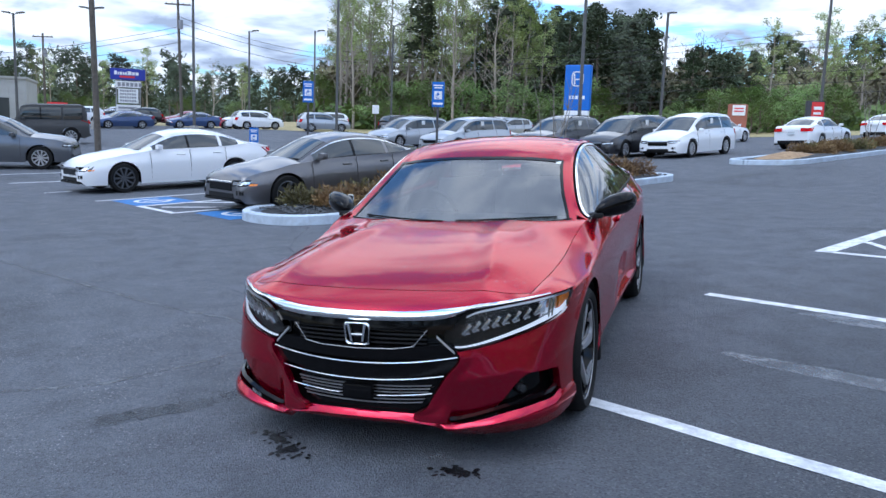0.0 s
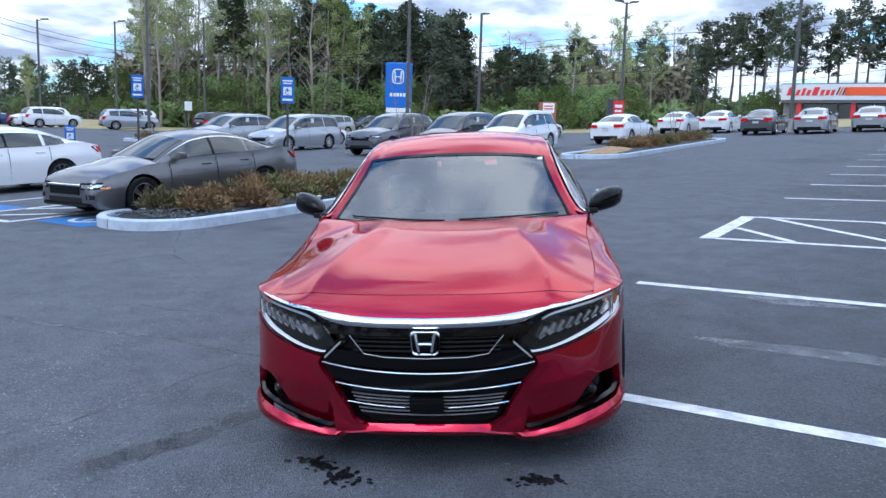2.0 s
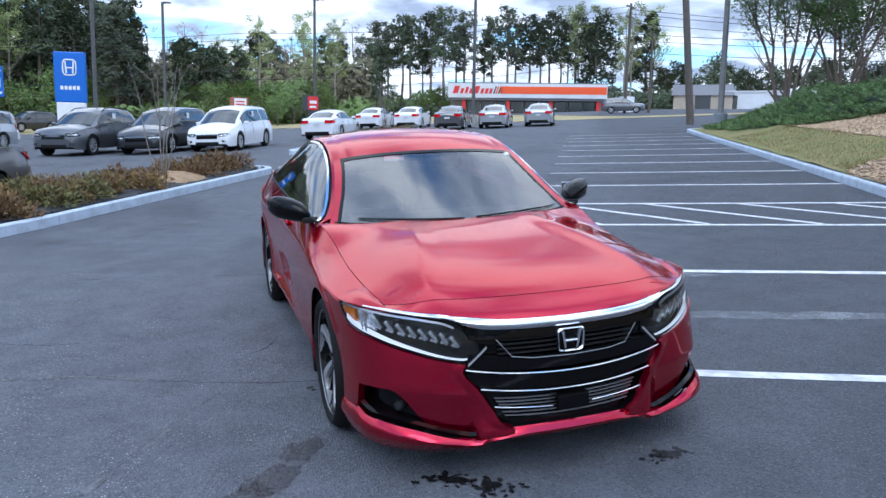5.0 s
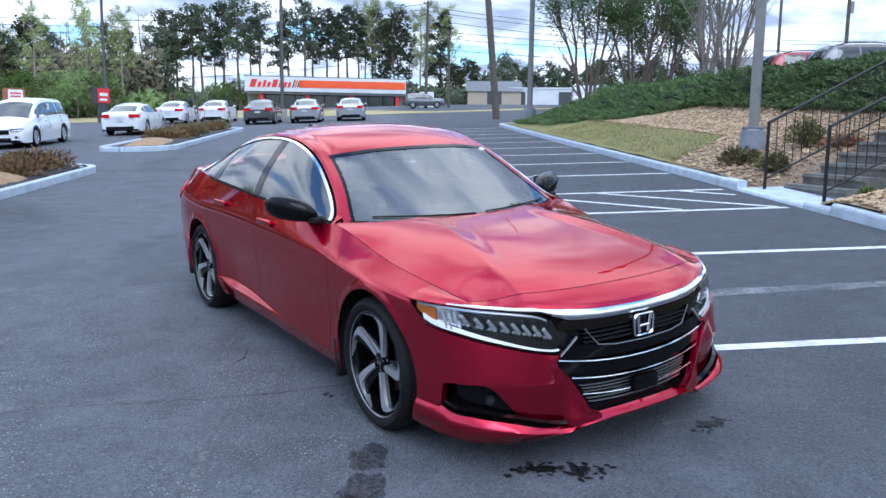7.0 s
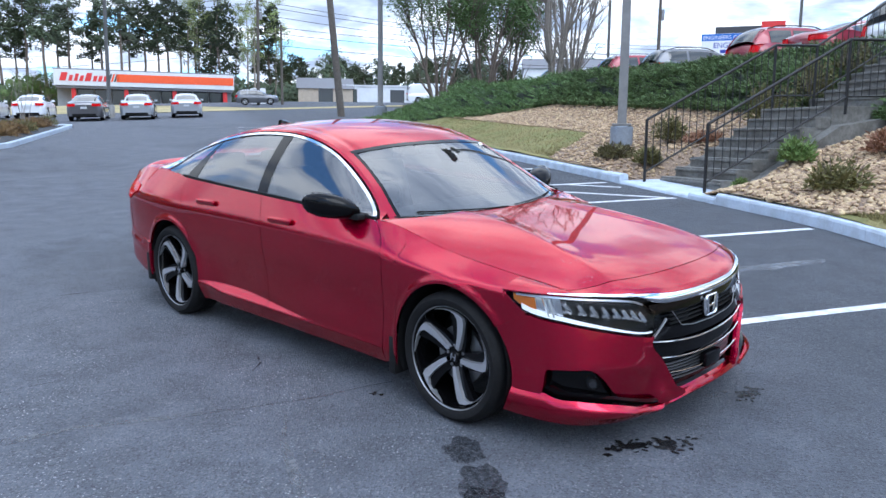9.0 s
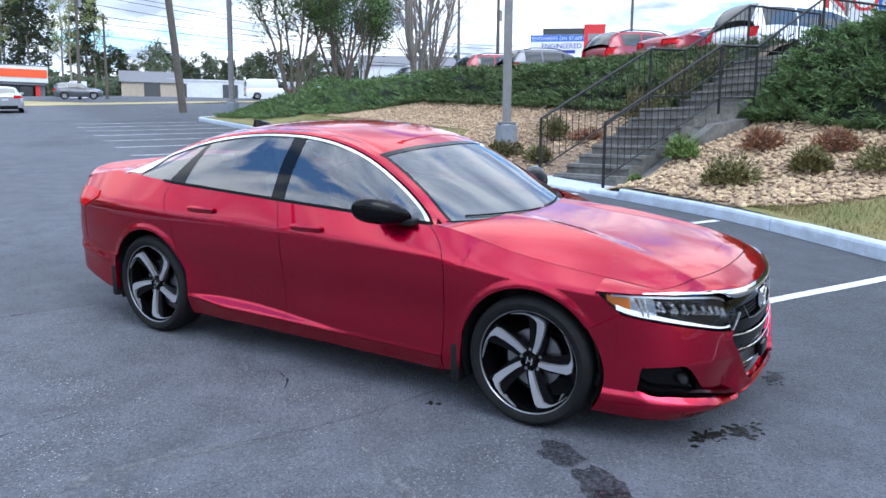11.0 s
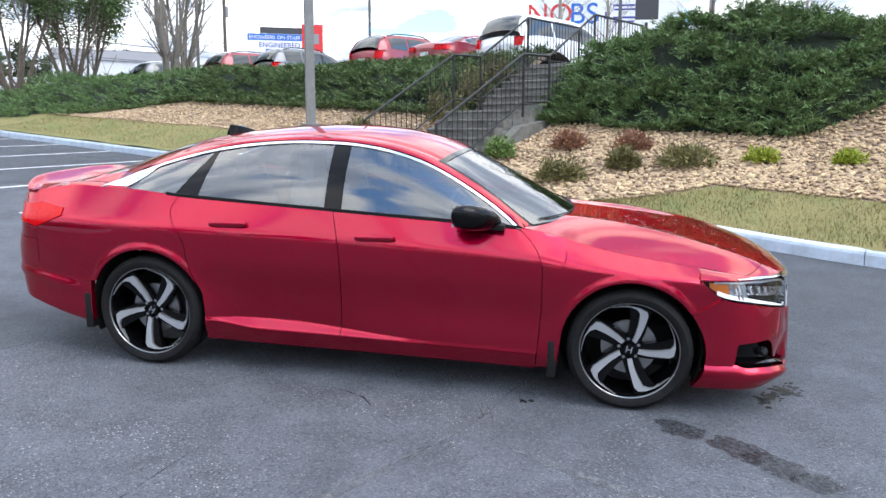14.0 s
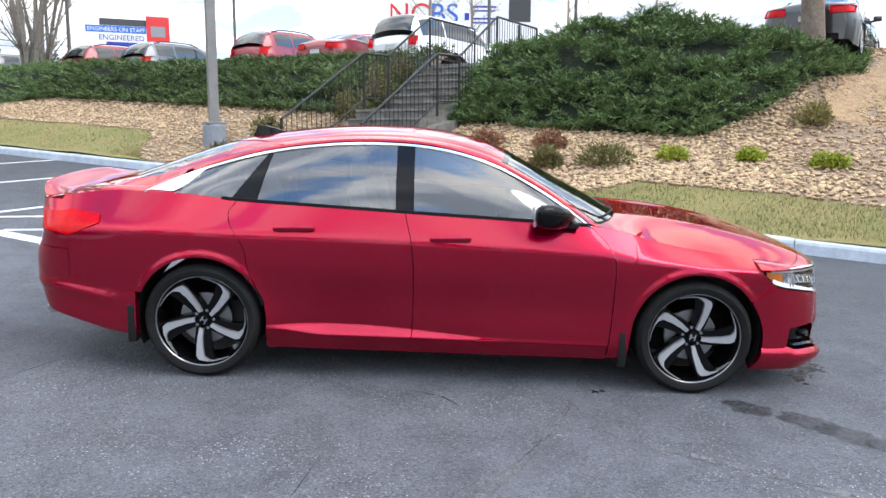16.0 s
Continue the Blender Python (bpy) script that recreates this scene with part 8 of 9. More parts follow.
def accessible_sign(x, y, h=2.0, turn=0.0, base_z=None):
    z = ground_z(x, y) if base_z is None else base_z
    t = thing("parking_sign", face_to(x, y, z, extra=turn), "blue accessible-parking sign with a white emblem on a thin green post", "sign", "parking signs")
    bm = bmesh.new()
    box(bm, -0.03, 0.0, -0.2, 0.03, 0.04, h + 0.62, bevel=0.006)
    part("post", bm, SIGN_DARK, t)
    b = board(t, "panel", 0.31, 0.62, 0.008, h, SIGN_BLUE, y=-0.012, bevel=0.003)
    bars(b, -0.013, [(-0.10, h + 0.19, 0.20, 0.20)], SIGN_WHITE)
    bars(b, -0.013, [(-0.12, h + 0.52, 0.24, 0.03), (-0.10, h + 0.46, 0.20, 0.03), (-0.12, h + 0.06, 0.24, 0.05)], SIGN_WHITE)
    bm = bmesh.new()
    pts = [Vector((0.055 * math.cos(a), -0.027, h + 0.27 + 0.055 * math.sin(a))) for a in np.linspace(0.6, 5.4, 14)]
    pipe(bm, pts, 0.010, 5)
    part("emblem_ring", bm, SIGN_BLUE, b)
    bm = bmesh.new()
    box(bm, -0.02, -0.03, h + 0.27, 0.012, -0.024, h + 0.36)
    part("emblem_bar", bm, SIGN_BLUE, b)
    return t


accessible_sign(-6.75, 18.8, 1.95, base_z=ground_z(-6.75, 18.8))
accessible_sign(-11.6, 20.9, 2.15)
accessible_sign(-15.2, 23.6, 0.75)
t = thing("small_sign", face_to(-27.0, 60.0, ground_z(-27, 60)), "small white notice on a thin post", "sign")
board(t, "panel", 0.55, 0.7, 0.03, 1.7, SIGN_WHITE)
board(t, "post", 0.06, 1.9, 0.05, -0.2, POLE_GREY, y=0.03)

# tall blue pylon
t = thing("pylon_sign", face_to(-10.4, 60.0, ground_z(-10.4, 60.0), extra=-12), "tall blue pylon sign with a white emblem on a white foot", "sign")
board(t, "foot", 1.85, 2.3, 0.5, -0.1, SIGN_WHITE, bevel=0.05)
p_ = board(t, "panel", 2.0, 3.4, 0.55, 2.2, SIGN_BLUE, y=-0.02, bevel=0.08)
bm = bmesh.new()
ring = []
for k in range(24):
    a = 2 * math.pi * k / 24
    ca, sa = math.cos(a), math.sin(a)
    ring.append(Vector((math.copysign(abs(ca) ** 0.5, ca) * 0.42, -0.03, 4.55 + math.copysign(abs(sa) ** 0.5, sa) * 0.52)))
for a, b in zip(ring, ring[1:] + ring[:1]):
    tube(bm, a, b, 0.05, n=6)
for q in (-1, 1):
    tube(bm, (q * 0.27, -0.03, 4.95), (q * 0.20, -0.03, 4.15), 0.06, n=6)
tube(bm, (-0.22, -0.03, 4.52), (0.22, -0.03, 4.52), 0.055, n=6)
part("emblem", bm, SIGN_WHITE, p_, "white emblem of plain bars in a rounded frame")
bars(p_, -0.02, [(-0.62 + 0.26 * k, 3.05, 0.19, 0.26) for k in range(5)], SIGN_WHITE)

# roadside sign stack
t = thing("roadside_sign", face_to(-55.1, 63.4, ground_z(-55.1, 63.4), extra=4) @ Matrix.Scale(0.80, 4), "roadside sign stack, navy board over white letter boards", "sign")
for q in (-1.35, 1.35):
    board(t, "post", 0.16, 6.6, 0.2, -0.2, SIGN_GREY, x=q, y=0.1)
b = board(t, "top_board", 4.0, 1.35, 0.5, 5.35, SIGN_NAVY, bevel=0.06)
bars(b, 0.0, [(-1.55, 5.95, 0.30, 0.45), (-1.15, 5.95, 0.14, 0.34), (-0.93, 5.95, 0.26, 0.34), (-0.60, 5.95, 0.2, 0.34), (-0.33, 5.95, 0.22, 0.34), (-0.02, 5.95, 0.42, 0.45), (0.48, 5.95, 0.32, 0.36), (0.88, 5.95, 0.34, 0.36)], SIGN_WHITE)
bars(b, 0.0, [(-0.95, 5.60, 1.7, 0.24)], SIGN_RED)
b = board(t, "name_board", 2.9, 0.75, 0.3, 4.45, SIGN_WHITE)
bars(b, 0.0, [(-1.2 + 0.48 * k, 4.58, 0.36, 0.46) for k in range(6)], SIGN_GREY)
b = board(t, "letter_board", 2.3, 1.75, 0.3, 2.55, SIGN_WHITE)
for k in range(4):
    bars(b, 0.0, [(-0.95 + 0.27 * j, 2.72 + 0.40 * k, 0.19, 0.24) for j in range(7)], SIGN_GREY)
b = board(t, "lower_board", 2.8, 1.15, 0.3, 1.2, SIGN_WHITE)
bars(b, 0.0, [(-1.2, 1.85, 2.2, 0.25), (-1.2, 1.4, 1.1, 0.3)], SIGN_GREY)
t = thing("banner", face_to(-59.7, 59.1, ground_z(-59.7, 59.1)) @ Matrix.Scale(0.68, 4), "red banner with pale writing", "sign")
b = board(t, "panel", 2.6, 0.8, 0.06, 2.1, SIGN_RED)
bars(b, 0.0, [(-1.0, 2.35, 2.0, 0.28)], SIGN_WHITE)
board(t, "post", 0.1, 2.2, 0.1, -0.1, POLE_GREY, y=0.06)

# masonry sign, small red sign
t = thing("masonry_sign", face_to(1.2, 66.0, ground_z(1.2, 66.0)), "brick pier sign with a white panel", "sign")
board(t, "pier", 1.45, 2.6, 0.5, -0.1, BRICK_RED)
b = board(t, "panel", 0.95, 0.80, 0.06, 1.62, SIGN_WHITE, x=0.1, y=-0.05)
bars(b, -0.05, [(-0.25, 2.12, 0.7, 0.10), (-0.25, 1.90, 0.7, 0.10)], SIGN_RED)
t = thing("red_sign", face_to(6.2, 60.8, ground_z(6.2, 60.8), extra=15), "dark boxed sign with a red panel", "sign")
board(t, "post", 0.5, 1.5, 0.3, -0.1, SIGN_DARK)
b = board(t, "panel", 1.2, 1.15, 0.4, 1.3, SIGN_DARK)
bars(b, 0.0, [(-0.25, 1.38, 0.8, 1.0)], SIGN_RED)
bars(b, -0.012, [(-0.12, 1.85, 0.55, 0.22), (-0.12, 1.52, 0.5, 0.16)], SIGN_WHITE)

# boards above the upper lot
t = thing("billboard", face_to(109.3, 52.1, 4.5), "blue and white lettered roadside board with a red side panel", "billboard")
for q in (-3.5, 0.5, 3.9):
    board(t, "post", 0.35, 10.2, 0.35, -0.2, SIGN_DARK, x=q, y=0.5)
b = board(t, "panel", 8.2, 3.0, 0.3, 9.75, SIGN_WHITE, x=-1.6)
bars(b, 0.0, [(-5.68, 11.75, 8.16, 0.98)], SIGN_BLUE)
lettering(b, "ENGINEERS ON STAFF", 0.78, -1.6, -0.03, 11.95, SIGN_WHITE)
lettering(b, "ENGINEERED", 1.05, -0.9, -0.03, 10.72, SIGN_NAVY)
bars(b, 0.0, [(-3.0, 9.95, 4.2, 0.5)], SIGN_NAVY)
b = board(t, "side_panel", 3.2, 4.4, 0.3, 9.9, SIGN_RED, x=4.1)
bars(b, 0.0, [(3.1, 11.4, 2.0, 1.5)], SIGN_GREY)
board(t, "top_board", 6.3, 0.95, 0.2, 12.8, SIGN_DARK, x=-0.65, y=0.2)
t = thing("billboard", face_to(63.0, 4.0, 4.5), "large white billboard with red and blue writing", "billboard")
b = board(t, "panel", 12.4, 5.5, 0.25, 4.5, SIGN_WHITE)
lettering(b, "NO", 2.45, -4.85, -0.03, 6.7, SIGN_RED)
lettering(b, "BS", 2.45, -1.95, -0.03, 6.7, SIGN_BLUE)
bars(b, 0.0, [(-0.2, 7.0, 0.4, 0.6), (0.45, 8.05, 2.1, 0.16), (0.55, 7.72, 1.9, 0.14), (0.45, 7.05, 2.1, 0.16), (0.55, 6.72, 1.7, 0.14)], SIGN_NAVY)
for q in (-3.0, 0.0, 3.0):
    board(t, "post", 0.22, 5.2, 0.22, -0.2, POLE_GREY, x=q, y=0.3)
t = thing("sign_back", face_to(26.5, 2.6, 3.9), "dark back of a tall sign", "sign")
board(t, "panel", 0.9, 1.7, 0.1, 2.3, SIGN_DARK)
board(t, "post", 0.12, 2.4, 0.1, -0.2, SIGN_DARK, y=0.1)


# ---- buildings ----
def shop():
    """The far parts shop: a banded fascia over a dark glass front between red piers."""
    ax, ay, bx, by = 35.2, 114.1, 56.4, 104.4
    L = math.hypot(bx - ax, by - ay)
    ang = math.degrees(math.atan2(by - ay, bx - ax))
    t = thing("shop", pose(ax, ay, 5.3, 0, 0, ang), "low shop with a white fascia striped orange and red piers", "building", kind="")
    def bx_(name, x0, y0, z0, x1, y1, z1, material, label="", par=None):
        bm = bmesh.new()
        box(bm, x0, y0, z0, x1, y1, z1)
        return part(name, bm, material, par or t, label, smooth=False)
    bx_("wall", 0.0, 2.2, -0.5, L, 14.0, 4.85, WALL_GREY)
    bx_("roof", -0.3, 0.3, 5.05, L + 0.3, 14.2, 5.22, ROOF_GREY)
    f = bx_("fascia", -0.2, 0.0, 2.95, L + 0.2, 2.3, 5.05, WALL_WHITE, "white fascia with orange stripe")
    bx_("stripe", 7.7, -0.05, 3.55, L + 0.1, 0.0, 4.62, SIGN_ORANGE, "orange stripe", f)
    for k in range(4):
        bm = bmesh.new()
        box(bm, 0, -0.05, 0, 0.22, 0.0, 1.07, pose(6.6 + 0.36 * k, 0, 3.55) @ Matrix(((1, 0, 0.35, 0), (0, 1, 0, 0), (0, 0, 1, 0), (0, 0, 0, 1))))
        part("slash", bm, SIGN_DARK if k % 2 == 0 else SIGN_ORANGE, f, smooth=False)
    for k, (x, w, h) in enumerate(((0.5, 0.95, 1.25), (1.6, 0.55, 0.85), (2.3, 0.5, 1.1), (2.95, 0.55, 0.85), (3.65, 0.85, 1.25), (4.65, 0.55, 0.85), (5.3, 0.55, 0.85), (5.95, 0.5, 0.85))):
        bm = bmesh.new()
        box(bm, 0, -0.06, 0, w * 0.82, 0.0, h * 0.88, pose(x, 0, 3.55) @ Matrix(((1, 0, 0.3, 0), (0, 1, 0, 0), (0, 0, 1, 0), (0, 0, 0, 1))))
        part("bar", bm, SIGN_RED, f, "red bar of the shop's name", smooth=False)
    bx_("soffit", 0.0, 0.2, 2.6, L, 2.2, 2.95, ROOF_GREY)
    for x in (1.9, 8.6, 15.0, 22.0):
        bx_("pier", x, 0.5, -0.5, x + 0.55, 1.05, 2.9, SIGN_RED, "red pier")
    for k in range(9):
        x = 2.6 + k * 2.2
        w = bx_("window", x, 2.1, 0.1, x + 2.0, 2.22, 2.6, SHOP_GLASS, "dark shop window")
        bx_("frame", x - 0.05, 2.06, 0.0, x + 0.05, 2.2, 2.7, SIGN_DARK, "", w)
    return t


shop()


def shed(x, y, w, d, h, turn, material, label, z=None, gable=0.0, doors=0):
    z = ground_z(x, y) if z is None else z
    t = thing("building", pose(x, y, z, 0, 0, turn), label, "building", "far buildings")
    bm = bmesh.new()
    box(bm, -w / 2, 0, -0.5, w / 2, d, h)
    part("wall", bm, material, t, smooth=False)
    bm = bmesh.new()
    if gable:
        v = [bm.verts.new(p) for p in ((-w / 2 - 0.3, -0.3, h), (w / 2 + 0.3, -0.3, h), (w / 2 + 0.3, d + 0.3, h), (-w / 2 - 0.3, d + 0.3, h), (-w / 2 - 0.3, d / 2, h + gable), (w / 2 + 0.3, d / 2, h + gable))]
        for q in ((0, 1, 5, 4), (2, 3, 4, 5), (0, 4, 3), (1, 2, 5), (0, 3, 2, 1)):
            bm.faces.new([v[i] for i in q])
    else:
        box(bm, -w / 2 - 0.15, -0.15, h, w / 2 + 0.15, d + 0.15, h + 0.25)
    part("roof", bm, ROOF_GREY if gable else material, t, smooth=False)
    for k in range(int(w / 1.2)):
        bm = bmesh.new()
        box(bm, -w / 2 + k * 1.2 + 0.5, -0.03, 0, -w / 2 + k * 1.2 + 0.56, 0.0, h)
        part("seam", bm, material, t, smooth=False)
    for k in range(doors):
        bm = bmesh.new()
        x0 = -w / 2 + (k + 0.5) * w / doors
        box(bm, x0 - 1.2, -0.05, 0.0, x0 + 1.2, -0.005, 2.4)
        part("door", bm, SHOP_GLASS, t, "dark door", smooth=False)
    return t


x, y = seen_at(-50.3, 105)
shed(x, y, 12, 10, 4.6, 40, WALL_GREY, "long grey ribbed metal shed", doors=2)
shed(92, 96, 40, 14, 2.9, -42, WALL_WHITE, "long low white building on the far street", doors=5)
shed(76, 108, 9, 8, 2.4, -35, WALL_TAN, "tan house with a pitched roof", gable=2.0, doors=1)
shed(104, 78, 16, 12, 6.4, -50, WALL_WHITE, "white workshop with a pitched roof", gable=2.2, doors=1)
shed(70, 134, 9, 8, 3.0, -30, WALL_TAN, "tan house among trees", gable=2.4, doors=1)
# the street, the verge and the cabinet beyond the lot
sheet("street", steps(36, 150, 30), steps(-20, 110, 30), lambda x, y: ground_z(x, y) - 0.05 + 0.02, ASPHALT, "asphalt street beyond the car park", "road")
for pts, w in ((((20, 60), (45, 58), (52, 50)), 5.0), (((-10, 66), (8, 63), (20, 61)), 3.0)):
    tagged(strip_on("verge", pts, w, DRY, "strip of dry yellow grass beside the street", "verge", h=0.03, jag=0.3), kind="structure")
t = thing("utility_cabinet", pose(48.0, 84.0, ground_z(48, 84)), "pale square utility cabinet on grass", "cabinet")
board(t, "body", 1.4, 1.9, 1.2, -0.1, SIGN_WHITE, bevel=0.05)

# ---- shrubs, hedges, stones, turf ----
def spray_mesh(rs, pts, size, up=0.5, narrow=0.35):
    """Feathery sprays: three-sided slips pointing outwards from each point's direction."""
    verts, faces = [], []
    for p, d in pts:
        a = (Vector(d) + Vector((rs.gauss(0, 0.5), rs.gauss(0, 0.5), rs.gauss(0, 0.4) + up * 0.3))).normalized()
        s = a.orthogonal().normalized()
        s = (Matrix.Rotation(rs.uniform(0, 6.28), 3, a) @ s) * size * narrow * rs.uniform(0.6, 1.3)
        ln = size * rs.uniform(0.6, 1.5)
        i = len(verts)
        p = Vector(p)
        verts += [p - s, p + s, p + a * ln + s * 0.3, p + a * ln * 1.15]
        faces += [(i, i + 1, i + 2, i + 3)]
    return verts, faces


def bush(x, y, z, rx, ry, h, material, label, seed, n=900, size=0.06, category="shrub", group="", twigs=True):
    rs = random.Random(seed)
    t = thing("shrub", pose(x, y, z, 0, 0, rs.uniform(0, 360)), label, category, group)
    pts = []
    lobes = [(rs.uniform(-0.5, 0.5) * rx, rs.uniform(-0.5, 0.5) * ry, rs.uniform(0.45, 0.75)) for _ in range(7)]
    for _ in range(n):
        lx, ly, s = rs.choice(lobes)
        d = Vector((rs.gauss(0, 1), rs.gauss(0, 1), abs(rs.gauss(0.2, 0.8)))).normalized()
        q = rs.uniform(0.55, 1.0)
        pts.append(((lx + d.x * rx * s * q, ly + d.y * ry * s * q, h * (0.12 + 0.85 * d.z * s / 0.75 * q)), d))
    v, f = spray_mesh(rs, pts, size)
    piece("foliage", v, f, material, t, smooth=False)
    if twigs:
        bm = bmesh.new()
        for _ in range(14):
            lx, ly, s = rs.choice(lobes)
            tube(bm, (lx * 0.3, ly * 0.3, -0.05), (lx + rs.gauss(0, 0.2) * rx, ly + rs.gauss(0, 0.2) * ry, h * rs.uniform(0.5, 0.95)), 0.008, 0.004, 4, caps=False)
        part("stem", bm, BARK, t)
    return t


rb = random.Random(21)
# island shrubs, red-brown
k = 0
for u0, u1, v in ((1.3, 6.4, -8.0), (8.5, 10.6, -8.05), (22.0, 26.8, -8.3), (28.0, 31.0, -8.3)):
    u = u0
    while u < u1:
        for dv in (-0.32, 0.30):
            p = uv(u + rb.uniform(-0.2, 0.2), v + dv + rb.uniform(-0.1, 0.1), 0.13)
            bush(p.x, p.y, p.z, rb.uniform(0.42, 0.6), rb.uniform(0.4, 0.55), rb.uniform(0.42, 0.62), SHRUB_RED if rb.random() < 0.62 else SHRUB_OLIVE, "low red-brown clipped shrub in a kerbed island", 300 + k, 1100, 0.055, group="island shrubs")
            k += 1
        u += 0.62
for u, v in ((20.9, -36.2), (21.6, -35.2), (22.6, -34.6), (23.4, -34.2)):
    p = uv(u, v, 0.13)
    bush(p.x, p.y, p.z, 0.8, 0.7, 0.6, SHRUB_RED, "low red-brown shrub in a far island", 380 + k, 500, 0.09, group="island shrubs")
    k += 1


def mound(u0, u1, v0, v1, h, material, label):
    verts, faces, n, m = [], [], 16, 10
    for i in range(n + 1):
        for j in range(m + 1):
            a, b = 2 * i / n - 1, 2 * j / m - 1
            p = uv(lerp(u0, u1, i / n), lerp(v0, v1, j / m), 0.10 + h * max(0, 1 - a * a) * max(0, 1 - b * b) + 0.03 * noise.noise(Vector((i * 0.9, j * 0.9, h))))
            verts.append(p)
    for i in range(n):
        faces += [(i * (m + 1) + j, i * (m + 1) + j + 1, (i + 1) * (m + 1) + j + 1, (i + 1) * (m + 1) + j) for j in range(m)]
    tagged(piece("mulch_mound", verts, faces, material), label, "mulch", kind="structure")


mound(6.3, 8.9, -8.80, -7.30, 0.26, PINESTRAW, "mound of tan wood mulch round a sapling")
mound(18.4, 21.5, -9.0, -7.5, 0.22, PINESTRAW, "mound of tan wood mulch in the second island")


def sapling(u, v, h, seed):
    rs = random.Random(seed)
    p = uv(u, v, 0.15)
    t = thing("sapling", pose(p.x, p.y, p.z), "leafless sapling with several pale thin stems", "sapling", "island saplings")
    bm = bmesh.new()
    for k in range(6):
        a = 2 * math.pi * k / 6
        q = Vector((0.04 * math.cos(a), 0.04 * math.sin(a), 0))
        for j in range(5):
            e = q + Vector((math.cos(a) * 0.06 + rs.gauss(0, 0.04), math.sin(a) * 0.06 + rs.gauss(0, 0.04), h / 5))
            tube(bm, q, e, 0.016 - 0.002 * j, 0.014 - 0.002 * j, 5, caps=False)
            q = e
            if j > 1:
                for _ in range(2):
                    tube(bm, q, q + Vector((rs.gauss(0, 0.18), rs.gauss(0, 0.18), rs.uniform(0.2, 0.5))), 0.006, 0.002, 3, caps=False)
    part("stem", bm, PALE_BARK, t)


sapling(7.6, -8.1, 2.1, 1)
sapling(26.9, -8.2, 2.1, 2)

# gravel of the first island
rg = random.Random(8)


def stone_faces(rs, c, size, flat=0.65):
    """A small angular stone of twenty faces round c."""
    g = (1 + 5**0.5) / 2
    base = [Vector(p).normalized() for p in ((-1, g, 0), (1, g, 0), (-1, -g, 0), (1, -g, 0), (0, -1, g), (0, 1, g), (0, -1, -g), (0, 1, -g), (g, 0, -1), (g, 0, 1), (-g, 0, -1), (-g, 0, 1))]
    sx, sy, sz = size * rs.uniform(0.7, 1.3), size * rs.uniform(0.7, 1.3), size * flat * rs.uniform(0.7, 1.2)
    a = rs.uniform(0, 6.28)
    ca, sa = math.cos(a), math.sin(a)
    out = []
    for p in base:
        q = p * rs.uniform(0.82, 1.15)
        x, y, z = q.x * sx, q.y * sy, q.z * sz
        out.append((c[0] + x * ca - y * sa, c[1] + x * sa + y * ca, c[2] + z))
    return out


ICO = ((0, 11, 5), (0, 5, 1), (0, 1, 7), (0, 7, 10), (0, 10, 11), (1, 5, 9), (5, 11, 4), (11, 10, 2), (10, 7, 6), (7, 1, 8), (3, 9, 4), (3, 4, 2), (3, 2, 6), (3, 6, 8), (3, 8, 9), (4, 9, 5), (2, 4, 11), (6, 2, 10), (8, 6, 7), (9, 8, 1))


def scatter(name, places, rs, size, material, label, category, smooth=True):
    verts, faces = [], []
    for c, s in places:
        i = len(verts)
        verts += stone_faces(rs, c, size * s)
        faces += [(a + i, b + i, d + i) for a, b, d in ICO]
    return tagged(piece(name, verts, faces, material, smooth=smooth), label, category, kind="stuff")


places = []
for _ in range(3600):
    u, v = rg.uniform(0.35, 11.2), rg.uniform(-8.75, -7.3)
    if 6.8 < u < 8.6:
        continue
    places.append((uv(u, v, 0.15 + 0.05 * (1 - abs(v + 8.03) / 0.7)), rg.uniform(0.6, 1.4)))
scatter("gravel", places, rg, 0.022, GRAVEL, "dark blue-grey gravel under island shrubs", "gravel", False)

# stones of the bank
rr = random.Random(14)
STONES = [mesh_of("stone", stone_faces(rr, (0, 0, 0), 1.0), ICO, ROCK) for _ in range(6)]


def stone_place(u, v):
    return bank(u, v, 0.02 + 0.03 * noise.noise(Vector((u * 0.9, v * 0.9, 2.0))))


bed = thing("river_stones", Matrix(), "tan and pink river stones covering the bank", "stones", kind="stuff")
for _ in range(300):
    u = rr.uniform(-4.5, 2.3)
    v = rr.uniform(lawn_edge(u) + 0.02, lawn_edge(u) + 1.3)
    ob = new("stone", rr.choice(STONES))
    s = rr.uniform(0.035, 0.065)
    ob.matrix_basis = Matrix.Translation(stone_place(u, v)) @ pose(0, 0, 0, rr.uniform(0, 360), rr.uniform(0, 30), rr.uniform(0, 360)) @ Matrix.Diagonal((s, s, s * 0.8, 1))
    ob.parent = bed
places = []
for _ in range(27000):
    u = rr.uniform(-11, 2.62) if rr.random() < 0.68 else rr.uniform(4.72, 20)
    lo = lawn_edge(u)
    hi = hedge_front(u) + 0.5 if (u > -3.6) else 17.5
    v = lo + (hi - lo) * rr.random() ** (1.0 if u > -3.6 else 1.2)
    if u > 19 and v < 7:
        continue
    places.append((stone_place(u, v), rr.uniform(0.6, 1.35)))
scatter("loose_stones", places, rr, 0.034, ROCK, "loose tan river stones over the bank", "stones")
verts, faces = [], []
for i, u in enumerate(steps(-26, -2.9, 40)):
    for j in range(13):
        v = lerp(10.2, 17.5, j / 12) if u < -3.5 else lerp(12.5, 17.5, j / 12)
        verts.append(bank(u, v, 0.012 + 0.03 * noise.noise(Vector((u * 2, v * 2, 1)))))
